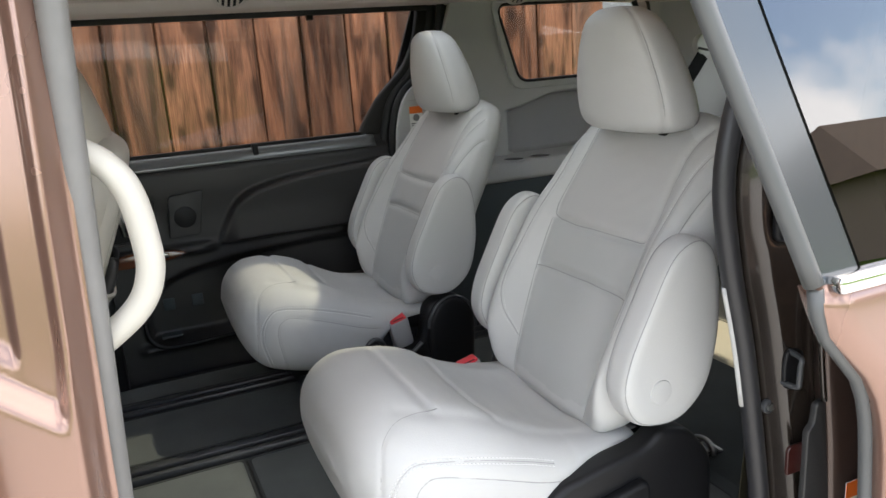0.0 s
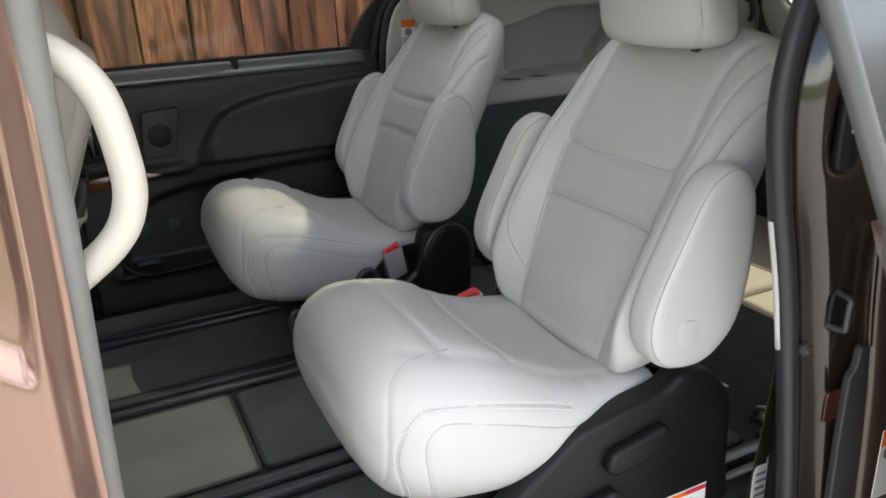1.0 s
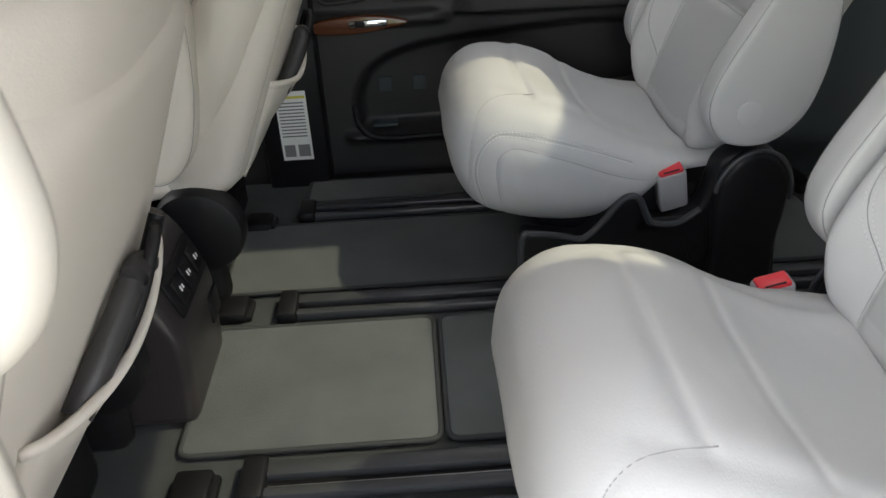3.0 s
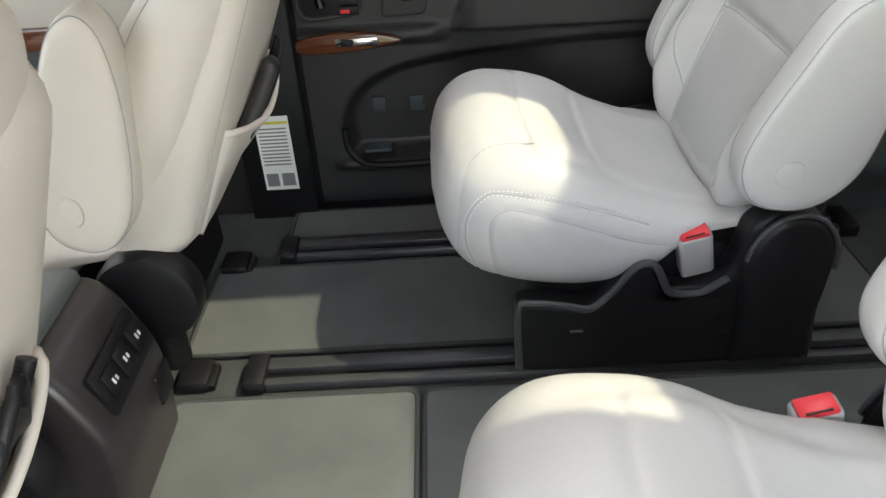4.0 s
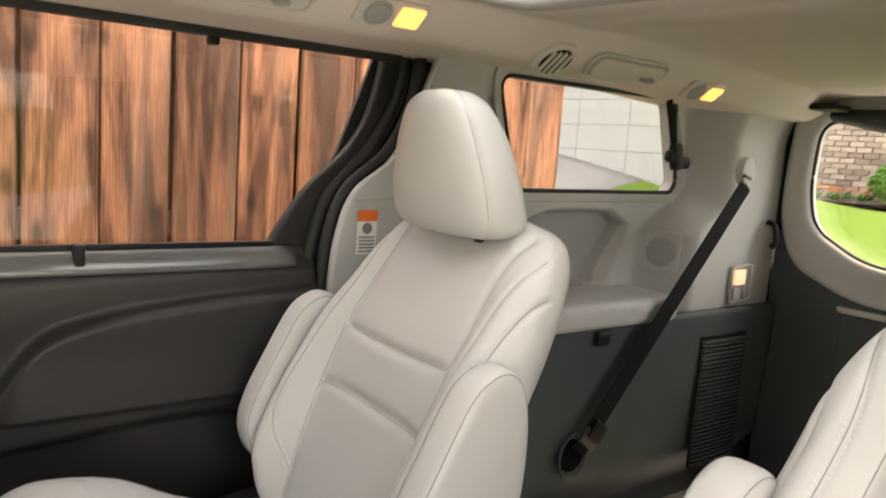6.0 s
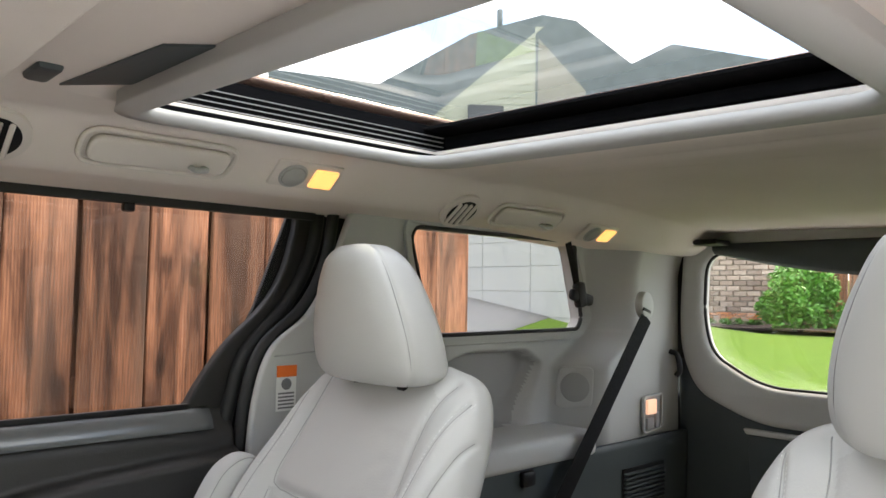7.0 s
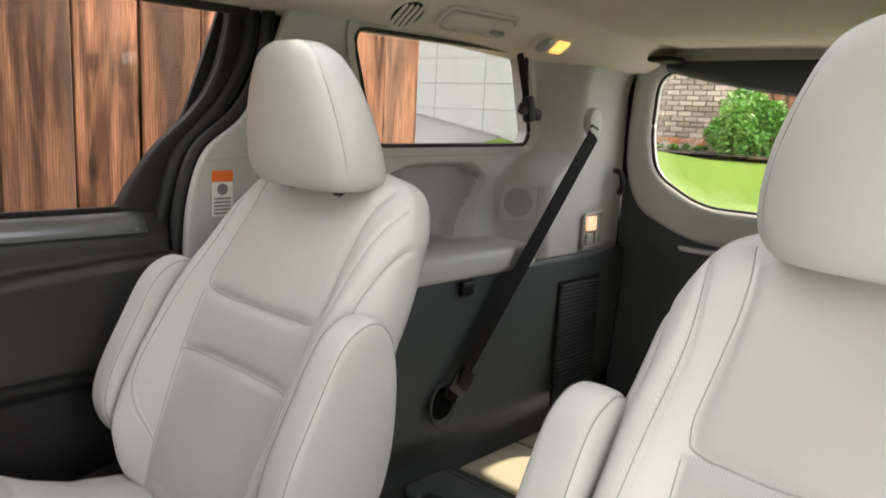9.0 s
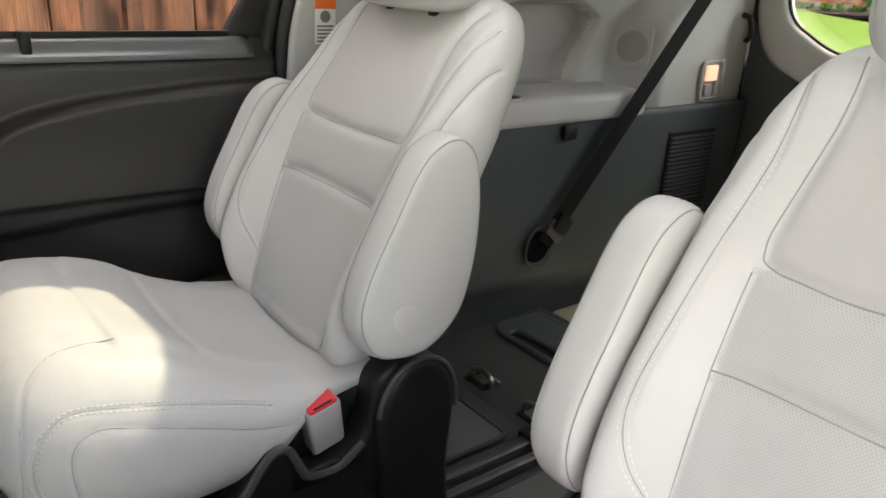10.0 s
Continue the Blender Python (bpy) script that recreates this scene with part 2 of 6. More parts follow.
LEDGE = material("satin_grey_ledge", (0.115, 0.122, 0.126), 0.24, vary=0.06, scale=3, grain=0.05, grain_scale=500, spec=0.9, coat=0.5)
RUBBER_DARK = material("dark_grey_rubber", (0.022, 0.022, 0.024), 0.42, vary=0.2, scale=12)
RED = material("red_button", (0.72, 0.035, 0.05), 0.35, vary=0.05)
BUCKLE_GREY = material("grey_buckle_plastic", (0.40, 0.40, 0.40), 0.45, vary=0.05)
PAPER = material("label_paper", (0.80, 0.80, 0.77), 0.6, vary=0.03)
ORANGE = material("orange_print", (0.85, 0.17, 0.02), 0.5, vary=0.05)
YELLOW = material("yellow_print", (0.62, 0.55, 0.10), 0.5, vary=0.05)
INK = material("grey_print", (0.20, 0.20, 0.20), 0.6, vary=0.1)
WHITE_PRINT = material("white_print", (0.75, 0.75, 0.75), 0.5, vary=0.02)
LAMP_GLOW = glowing("warm_lamp_lens", (1.0, 0.47, 0.14), 0.24)
LAMP_SOFT = glowing("warm_courtesy_lens", (1.0, 0.62, 0.42), 0.12)
ROOF_PLASTIC = material("pale_roof_plastic", (0.68, 0.625, 0.585), 0.5, vary=0.03, scale=4, grain=0.1, grain_scale=600)
CLEAR_LENS = material("clear_lens", (0.40, 0.40, 0.39), 0.12, vary=0.1, scale=90, spec=0.8)
GLASS_TINT = glass("tinted_window_glass", (0.85, 0.85, 0.84), base=0.025)
GLASS_CLEAR = glass("clear_window_glass", (0.90, 0.92, 0.91))
GLASS_PRIVACY = glass("dark_privacy_glass", (0.16, 0.16, 0.16), base=0.17)
GLASS_ROOF = glass("sunroof_glass", (0.52, 0.545, 0.525), base=0.07)
WEBBING_OLIVE = material("olive_webbing", (0.050, 0.044, 0.028), 0.8, vary=0.2, scale=50, grain=0.4, grain_scale=900, spec=0.15)
WEBBING = material("black_webbing", (0.010, 0.010, 0.011), 0.8, vary=0.2, scale=50, grain=0.4, grain_scale=900, spec=0.15)
FENCE_WOOD = planked("stained_fence_board", (0.100, 0.043, 0.022), (0.44, 0.197, 0.102))
CONCRETE = material("driveway_concrete", (0.50, 0.485, 0.46), 0.9, vary=0.12, scale=1.2, grain=0.5, grain_scale=120)
# Darker than CONCRETE so that the sunlit apron stays as grey as the wall.
CONCRETE_DARK = material("darkened_concrete", (0.155, 0.152, 0.146), 0.9, vary=0.15, scale=1.2, grain=0.5, grain_scale=120)
LAWN = material("lawn_grass", (0.082, 0.135, 0.022), 0.95, vary=0.22, scale=1.6, grain=0.5, grain_scale=70, spec=0.05)
LEAF = material("shrub_leaf", (0.085, 0.24, 0.028), 0.55, vary=0.5, scale=6.0)
TWIG = material("shrub_twig", (0.07, 0.045, 0.03), 0.9)
PETAL = material("orange_petal", (0.85, 0.26, 0.05), 0.6, vary=0.3, scale=9.0)
MULCH = material("bark_mulch", (0.075, 0.050, 0.036), 0.95, vary=0.4, scale=14, grain=0.9, grain_scale=40)
GABLE = material("olive_siding", (0.50, 0.50, 0.42), 0.8, vary=0.08, scale=1.5)
SIDING = material("pale_painted_siding", (0.27, 0.272, 0.262), 0.7, vary=0.05, scale=1.0)
MORTAR = material("mortar", (0.42, 0.39, 0.35), 0.95, vary=0.12, scale=6, grain=0.5, grain_scale=90)
SHINGLE = material("asphalt_shingle", (0.20, 0.225, 0.24), 0.9, vary=0.3, scale=5, grain=0.8, grain_scale=50)
SHINGLE_BROWN = material("brown_shingle", (0.16, 0.115, 0.085), 0.9, vary=0.3, scale=3, grain=0.8, grain_scale=30)


def brick_material():
    m = material("fired_brick", (0.30, 0.21, 0.16), 0.9, vary=0.25, scale=20, grain=0.6, grain_scale=150)
    n, l = m.node_tree.nodes, m.node_tree.links
    info, hue = n.new("ShaderNodeObjectInfo"), n.new("ShaderNodeValToRGB")
    hue.color_ramp.elements[0].color, hue.color_ramp.elements[1].color = (0.20, 0.145, 0.115, 1), (0.46, 0.37, 0.30, 1)
    l.new(info.outputs["Random"], hue.inputs["Fac"])
    l.new(hue.outputs["Color"], n["Principled BSDF"].inputs["Base Color"])
    return m


BRICK = brick_material()


# ---- mesh tools ----
def mesh_from(name, verts, faces, mats, smooth=True, index=None):
    me = bpy.data.meshes.new(name)
    me.from_pydata([tuple(map(float, v)) for v in verts], [], faces)
    for m in (mats if isinstance(mats, (list, tuple)) else [mats]):
        me.materials.append(m)
    me.polygons.foreach_set("use_smooth", [smooth] * len(me.polygons))
    if index is not None:
        me.polygons.foreach_set("material_index", index)
    me.update()
    return me


def place(name, me, parent=None, label="", at=None):
    ob = new(name, me)
    if parent is not None:
        ob.parent = parent
    if at is not None:
        ob.matrix_basis = at
    if label:
        tagged(ob, label)
    return ob


def part(name, bm, mat, parent, label="", smooth=True, at=None):
    """Links a bmesh as one mesh object under a thing or a part."""
    bm.normal_update()
    me = bpy.data.meshes.new(name)
    bm.to_mesh(me)
    bm.free()
    me.materials.append(mat)
    me.polygons.foreach_set("use_smooth", [smooth] * len(me.polygons))
    if smooth:
        me.set_sharp_from_angle(angle=radians(42))
    return place(name, me, parent, label, at)


def thing(name, x, y, z, label, category, group="", kind="", turn=0):
    ob = new(name)
    ob.empty_display_size = 0.05
    ob.matrix_basis = pose(x, y, z, 0, 0, turn)
    return tagged(ob, label, category, group, kind)


def box(x0, x1, y0, y1, z0, z1, bevel=0.0, segs=2):
    bm = bmesh.new()
    bmesh.ops.create_cube(bm, size=1.0)
    for v in bm.verts:
        v.co = ((x0 + x1) / 2 + v.co.x * (x1 - x0), (y0 + y1) / 2 + v.co.y * (y1 - y0), (z0 + z1) / 2 + v.co.z * (z1 - z0))
    if bevel:
        bmesh.ops.bevel(bm, geom=bm.edges[:], offset=bevel, segments=segs, profile=0.5, affect="EDGES")
    return bm


def disc(radius, depth, segs=28, bevel=0.0, axis="Y"):
    bm = bmesh.new()
    bmesh.ops.create_cone(bm, cap_ends=True, segments=segs, radius1=radius, radius2=radius, depth=depth)
    if bevel:
        rim = [e for e in bm.edges if abs(e.verts[0].co.z - e.verts[1].co.z) < 1e-6]
        bmesh.ops.bevel(bm, geom=rim, offset=bevel, segments=2, profile=0.5, affect="EDGES")
    turn = {"Y": Matrix.Rotation(radians(90), 4, "X"), "X": Matrix.Rotation(radians(90), 4, "Y"), "Z": Matrix.Identity(4)}[axis]
    bm.transform(turn)
    return bm


def smooth_line(points, per=8, closed=False):
    """A Catmull-Rom line through the points."""
    p = [np.array(q, float) for q in points]
    n, out = len(p), []
    for i in range(n if closed else n - 1):
        a, b = p[i], p[(i + 1) % n]
        before = p[i - 1] if closed or i else 2 * a - b
        after = p[(i + 2) % n] if closed or i + 2 < n else 2 * b - a
        for k in range(per):
            t = k / per
            out.append(0.5 * (2 * a + (b - before) * t + (2 * before - 5 * a + 4 * b - after) * t * t + (3 * a - before - 3 * b + after) * t ** 3))
    if not closed:
        out.append(p[-1])
    return out


def tube(points, radius, sides=10, closed=False, flat=1.0, up=(0, 0, 1)):
    """A tube along points; flat under 1 makes it a strip, thin along its own side normal. Returns verts, faces."""
    pts = [Vector(p) for p in points]
    n, verts, faces = len(pts), [], []
    ref = Vector(up)
    for i, p in enumerate(pts):
        a, b = pts[(i - 1) % n if closed else max(i - 1, 0)], pts[(i + 1) % n if closed else min(i + 1, n - 1)]
        d = (b - a).normalized()
        side = d.cross(ref)
        side = side.normalized() if side.length > 1e-4 else d.orthogonal().normalized()
        over = side.cross(d)
        r = radius(i / max(1, n - 1)) if callable(radius) else radius
        for k in range(sides):
            t = 2 * math.pi * k / sides
            verts.append(p + side * math.cos(t) * r + over * math.sin(t) * r * flat)
    for i in range(n if closed else n - 1):
        for k in range(sides):
            j, kk = (i + 1) % n, (k + 1) % sides
            faces.append((i * sides + k, i * sides + kk, j * sides + kk, j * sides + k))
    if not closed:
        faces += [tuple(range(sides - 1, -1, -1)), tuple(range((n - 1) * sides, n * sides))]
    return verts, faces


def tube_part(name, points, radius, mat, parent, label="", **kw):
    v, f = tube(points, radius, **kw)
    return place(name, mesh_from(name, v, f, mat), parent, label)


def outline_plate(outlines, depth, bevel=0.004, resolution=2):
    """A bevelled plate from closed 2D outlines (the first is the rim, the rest are holes). Returns verts (u, v, w) and faces."""
    cu = bpy.data.curves.new("plate", "CURVE")
    cu.dimensions, cu.fill_mode = "2D", "BOTH"
    for line in outlines:
        sp = cu.splines.new("POLY")
        sp.points.add(len(line) - 1)
        for q, (u, v) in zip(sp.points, line):
            q.co = (u, v, 0, 1)
        sp.use_cyclic_u = True
    cu.extrude, cu.bevel_depth, cu.bevel_resolution, cu.offset = max(0.0005, depth / 2 - bevel), bevel, resolution, -bevel
    ob = bpy.data.objects.new("plate", cu)
    scene.collection.objects.link(ob)
    bpy.context.view_layer.update()
    me = bpy.data.meshes.new_from_object(ob.evaluated_get(bpy.context.evaluated_depsgraph_get()))
    verts, faces = [tuple(v.co) for v in me.vertices], [tuple(p.vertices) for p in me.polygons]
    bpy.data.objects.remove(ob)
    bpy.data.curves.remove(cu)
    bpy.data.meshes.remove(me)
    return verts, faces


def plate_xz(name, outlines, y, depth, mat, parent, label="", bevel=0.004, bend=None):
    """A plate that stands along the car: outlines in (x, z), depth across. bend(x, z) adds to y."""
    v, f = outline_plate(outlines, depth, bevel)
    v = [(a, y + c + (bend(a, b) if bend else 0), b) for a, b, c in v]
    bm = bmesh.new()
    vs = [bm.verts.new(q) for q in v]
    for q in f:
        if len(set(q)) > 2:
            try:
                bm.faces.new([vs[i] for i in q])
            except ValueError:
                pass
    bmesh.ops.remove_doubles(bm, verts=bm.verts[:], dist=1e-5)
    bmesh.ops.recalc_face_normals(bm, faces=bm.faces[:])
    return part(name, bm, mat, parent, label)


def plate_xy(name, outlines, z, depth, mat, parent, label="", bevel=0.004):
    v, f = outline_plate(outlines, depth, bevel)
    bm = bmesh.new()
    vs = [bm.verts.new((a, b, z + c)) for a, b, c in v]
    for q in f:
        if len(set(q)) > 2:
            try:
                bm.faces.new([vs[i] for i in q])
            except ValueError:
                pass
    bmesh.ops.remove_doubles(bm, verts=bm.verts[:], dist=1e-5)
    bmesh.ops.recalc_face_normals(bm, faces=bm.faces[:])
    return part(name, bm, mat, parent, label)


def plate_yz(name, outlines, x, depth, mat, parent, label="", bevel=0.004, bend=None):
    v, f = outline_plate(outlines, depth, bevel)
    bm = bmesh.new()
    vs = [bm.verts.new((x + c + (bend(a, b) if bend else 0), a, b)) for a, b, c in v]
    for q in f:
        if len(set(q)) > 2:
            try:
                bm.faces.new([vs[i] for i in q])
            except ValueError:
                pass
    bmesh.ops.remove_doubles(bm, verts=bm.verts[:], dist=1e-5)
    bmesh.ops.recalc_face_normals(bm, faces=bm.faces[:])
    return part(name, bm, mat, parent, label)


def rounded(points, r=0.03, per=5):
    """A closed outline with its corners rounded by r."""
    out, n = [], len(points)
    for i in range(n):
        p, a, b = (np.array(points[k % n], float) for k in (i, i - 1, i + 1))
        da, db = a - p, b - p
        la, lb = np.linalg.norm(da), np.linalg.norm(db)
        k = min(r, la * 0.45, lb * 0.45)
        s, e = p + da / la * k, p + db / lb * k
        for j in range(per + 1):
            t = j / per
            out.append(tuple((1 - t) ** 2 * s + 2 * t * (1 - t) * p + t * t * e))
    return out


def grid(fn, nu, nv, keep=None):
    """A sheet of nu x nv cells from fn(u, v) -> place; keep(place) drops cells. Returns verts, faces."""
    pts = [[fn(i / nu, j / nv) for j in range(nv + 1)] for i in range(nu + 1)]
    verts = [p for row in pts for p in row]
    faces = []
    for i in range(nu):
        for j in range(nv):
            c = (np.array(pts[i][j]) + pts[i + 1][j + 1]) / 2
            if keep is None or keep(c):
                a = i * (nv + 1) + j
                faces.append((a, a + nv + 1, a + nv + 2, a + 1))
    return verts, faces


def sheet(name, fn, nu, nv, mat, parent, label="", keep=None, thick=0.01, flip=False, smooth=True):
    v, f = grid(fn, nu, nv, keep)
    if flip:
        f = [q[::-1] for q in f]
    ob = place(name, mesh_from(name, v, f, mat, smooth), parent, label)
    mod = ob.modifiers.new("thickness", "SOLIDIFY")
    mod.thickness, mod.offset = thick, -1
    return ob


def smoothstep(a, b, x):
    t = min(1.0, max(0.0, (x - a) / (b - a)))
    return t * t * (3 - 2 * t)


def closed_surface(fn, nu, nv):
    """A closed body: nu + 1 rings of nv points each, capped at both ends. Returns an array of places and the faces."""
    verts = np.array([fn(i / nu, 2 * math.pi * j / nv) for i in range(nu + 1) for j in range(nv)], float)
    faces = [(i * nv + j, i * nv + (j + 1) % nv, (i + 1) * nv + (j + 1) % nv, (i + 1) * nv + j) for i in range(nu) for j in range(nv)]
    faces += [tuple(range(nv - 1, -1, -1)), tuple(range(nu * nv, (nu + 1) * nv))]
    return verts, faces


def pressed(verts, centre, lines, depth, width):
    """Draws the surface in along lines, towards centre, as a sewn seam does."""
    out = verts.copy()
    for line in lines:
        p = np.array(line)
        d = np.full(len(verts), 9.0)
        for a, b in zip(p[:-1], p[1:]):
            ab = b - a
            t = np.clip(((verts - a) @ ab) / max(ab @ ab, 1e-12), 0, 1)
            d = np.minimum(d, np.linalg.norm(verts - a - t[:, None] * ab, axis=1))
        way = centre - verts
        way /= np.maximum(np.linalg.norm(way, axis=1), 1e-6)[:, None]
        out += way * (depth * np.exp(-((d / width) ** 2)))[:, None]
    return out


def power(c, e):
    return math.copysign(abs(c) ** e, c)


def stitches(lines, size=0.0046, gap=0.0070, radius=0.00080):
    """Short threads along lines, as one mesh."""
    verts, faces = [], []
    for line in lines:
        pts = [Vector(p) for p in line]
        run, want = 0.0, 0.0
        for a, b in zip(pts[:-1], pts[1:]):
            seg = (b - a).length
            if seg < 1e-6:
                continue
            d = (b - a) / seg
            while want < run + seg:
                p = a + d * (want - run)
                v, f = tube([p, p + d * size], radius, sides=4)
                base = len(verts)
                verts += v
                faces += [tuple(base + i for i in q) for q in f]
                want += gap
            run += seg
    return verts, faces


def curve1d(pairs):
    """A smooth function through (x, y) pairs."""
    fine = smooth_line(pairs, 12)
    xs, ys = np.array([p[0] for p in fine]), np.array([p[1] for p in fine])
    return lambda x: float(np.interp(x, xs, ys))


FLOOR = 0.45

# ---- the seats: shapes in seat coordinates, x to the rear, z up from the van's floor ----
c_top = curve1d([(-0.418, 0.335), (-0.400, 0.390), (-0.36, 0.425), (-0.30, 0.434), (-0.20, 0.410), (-0.10, 0.352), (0.0, 0.306), (0.12, 0.290)])
c_bot = curve1d([(-0.418, 0.310), (-0.400, 0.235), (-0.36, 0.182), (-0.28, 0.152), (-0.20, 0.142), (-0.13, 0.150), (-0.08, 0.168), (-0.035, 0.215), (0.0, 0.250), (0.12, 0.26)])
c_wide = curve1d([(-0.418, 0.115), (-0.406, 0.172), (-0.380, 0.212), (-0.33, 0.240), (-0.24, 0.252), (-0.15, 0.251), (-0.07, 0.244), (0.0, 0.226), (0.12, 0.20)])


def cushion_at(u, a):
    x = -0.418 + 0.528 * u ** 1.45
    zt, zb, w = c_top(x), c_bot(x), c_wide(x)
    ze = zb + 0.47 * (zt - zb)
    y = w * power(math.cos(a), 2 / 3.1)
    s = math.sin(a)
    z = ze + ((zt - ze) if s > 0 else (ze - zb)) * power(s, 2 / 2.7)
    if s > 0 and x > -0.34:
        z -= 0.021 * smoothstep(-0.34, -0.16, x) * math.exp(-((y / 0.135) ** 4)) - 0.004 * smoothstep(-0.34, -0.22, x)
    return (x, y, z)


b_wide = curve1d([(0.28, 0.16), (0.31, 0.205), (0.38, 0.235), (0.50, 0.250), (0.62, 0.246), (0.72, 0.234), (0.78, 0.212), (0.81, 0.178), (0.826, 0.115)])
b_thick = curve1d([(0.28, 0.035), (0.31, 0.052), (0.40, 0.062), (0.60, 0.060), (0.72, 0.052), (0.79, 0.040), (0.826, 0.012)])
b_bolster = curve1d([(0.28, 0.0), (0.34, 0.5), (0.42, 1.0), (0.60, 0.9), (0.70, 0.45), (0.80, 0.0), (0.83, 0.0)])


b_hollow = curve1d([(0.28, 0.030), (0.36, 0.030), (0.44, 0.024), (0.52, 0.014), (0.60, 0.003), (0.64, 0.0), (0.83, 0.0)])


def spine(z):
    return 0.020 + 0.53 * (z - 0.33)


def backrest_at(u, a):
    z = 0.28 + 0.546 * (1 - (1 - u) ** 1.35)
    w, d = b_wide(z), b_thick(z)
    y = w * power(math.cos(a), 2 / 3.0)
    s = math.sin(a)
    x = spine(z) + 0.062 + (d if s < 0 else 1.65 * d) * power(s, 2 / 2.6)
    if s < 0:
        x -= 0.050 * b_bolster(z) * math.exp(-(((abs(y) - 0.205) / 0.040) ** 2)) * min(1.0, -s * 1.6)
        x += b_hollow(z) * math.exp(-((y / 0.165) ** 6))
    return (x, y, z)


h_wide = curve1d([(0.795, 0.085), (0.803, 0.122), (0.83, 0.140), (0.89, 0.136), (0.96, 0.113), (1.01, 0.085), (1.034, 0.052), (1.040, 0.02)])
h_deep = curve1d([(0.795, 0.040), (0.803, 0.062), (0.83, 0.072), (0.89, 0.070), (0.96, 0.062), (1.01, 0.050), (1.034, 0.032), (1.040, 0.012)])


def headrest_at(u, a):
    z = 0.795 + 0.245 * (0.5 - 0.5 * math.cos(math.pi * u))
    rise = 0.797 + (z - 0.795) * 0.945
    return (0.294 - 0.19 * (z - 0.80) + h_deep(z) * power(math.sin(a), 2 / 2.5), h_wide(z) * power(math.cos(a), 2 / 2.5), rise)


def deform(me_verts, faces, lines, centre, mats, depth=0.004, width=0.006, pick=None, name="padding"):
    v = pressed(me_verts, centre, lines, depth, width)
    v = v + np.array([noise.noise_vector(Vector(p) * 13.0) * 0.0016 + noise.noise_vector(Vector(p) * 41.0) * 0.0005 for p in v])
    index = None
    if pick is not None:
        index = [int(pick(v[list(f)].mean(axis=0))) for f in faces]
    return mesh_from(name, v, faces, mats, True, index)


def on_cushion(pairs):
    return [np.array(cushion_at(u, radians(v))) for u, v in smooth_line(pairs, 10)]


from mathutils.bvhtree import BVHTree


def on_back(pairs, tree, proud=0.0):
    out = []
    for y, z in smooth_line(pairs, 10):
        hit, normal, _, _ = tree.ray_cast(Vector((-1, y, z)), Vector((1, 0, 0)))
        if hit is not None:
            out.append(np.array(hit) - np.array((proud, 0, 0)))
    return out


def mirrored(pairs):
    return [(-y, z) for y, z in pairs]


cv, cf = closed_surface(cushion_at, 150, 176)
bv, bf = closed_surface(backrest_at, 180, 200)
hv, hf = closed_surface(headrest_at, 70, 96)
c_lines, c_stitch = [], []
c_tree = BVHTree.FromPolygons([tuple(v) for v in cv], cf)
SEAM_LOW = [(-0.312, 0.185), (-0.322, 0.235), (-0.330, 0.285), (-0.328, 0.318), (-0.314, 0.336), (-0.285, 0.341), (-0.200, 0.314), (-0.110, 0.278), (-0.050, 0.262)]
SEAM_DOUBLE = [(-0.345, 0.200), (-0.358, 0.240), (-0.368, 0.285), (-0.362, 0.325), (-0.342, 0.355), (-0.310, 0.366), (-0.224, 0.350), (-0.140, 0.322), (-0.080, 0.298)]


def on_side(pairs, side):
    """A line of the cushion's flank, given as seen from that side."""
    out = []
    for x, z in smooth_line(pairs, 10):
        hit, normal, _, _ = c_tree.ray_cast(Vector((x, side, z)), Vector((0, -side, 0)))
        if hit is not None:
            out.append(np.array(hit))
    return out


for flip in (lambda v: v, lambda v: 180 - v):
    side = 1 if flip(0) == 0 else -1
    c_lines.append(on_side(SEAM_LOW, side))
    c_lines.append(on_side(SEAM_DOUBLE, side))
    if side < 0:
        c_lines.append(on_cushion([(u, flip(v)) for u, v in ((0.45, 61), (0.36, 58.5), (0.28, 53), (0.215, 40), (0.178, 14), (0.165, -10), (0.16, -30))]))
    c_stitch.append(on_side([(x + 0.004 * k, z - 0.004 * (1 - k)) for (x, z), k in zip(SEAM_DOUBLE, (1, 1, 1, 0.9, 0.6, 0.2, 0, 0, 0))], side))
    c_stitch.append(on_side([(x - 0.004 * k, z + 0.004 * (1 - k)) for (x, z), k in zip(SEAM_DOUBLE, (1, 1, 1, 0.9, 0.6, 0.2, 0, 0, 0))], side))


def on_top(pairs):
    """A line on the cushion's upper face, given from above."""
    out = []
    for x, y in smooth_line(pairs, 10):
        hit, normal, _, _ = c_tree.ray_cast(Vector((x, y, 1.0)), Vector((0, 0, -1)))
        if hit is not None:
            out.append(np.array(hit))
    return out


c_soft = [on_top([(x + 0.006, -0.165), (x, -0.06), (x, 0.06), (x + 0.006, 0.165)]) for x in (-0.272, -0.158)]
c_edge = [on_top([(-0.315, 0.150 * k), (-0.25, 0.176 * k), (-0.12, 0.180 * k), (0.03, 0.172 * k)]) for k in (-1, 1)]
b_tree = BVHTree.FromPolygons([tuple(v) for v in bv], bf)
PANEL_SIDE = [(0.150, 0.634), (0.151, 0.66), (0.147, 0.71), (0.146, 0.755), (0.151, 0.788), (0.160, 0.806)]
INSERT_SIDE = [(0.152, 0.608), (0.150, 0.56), (0.148, 0.51), (0.142, 0.44), (0.132, 0.34), (0.128, 0.30)]
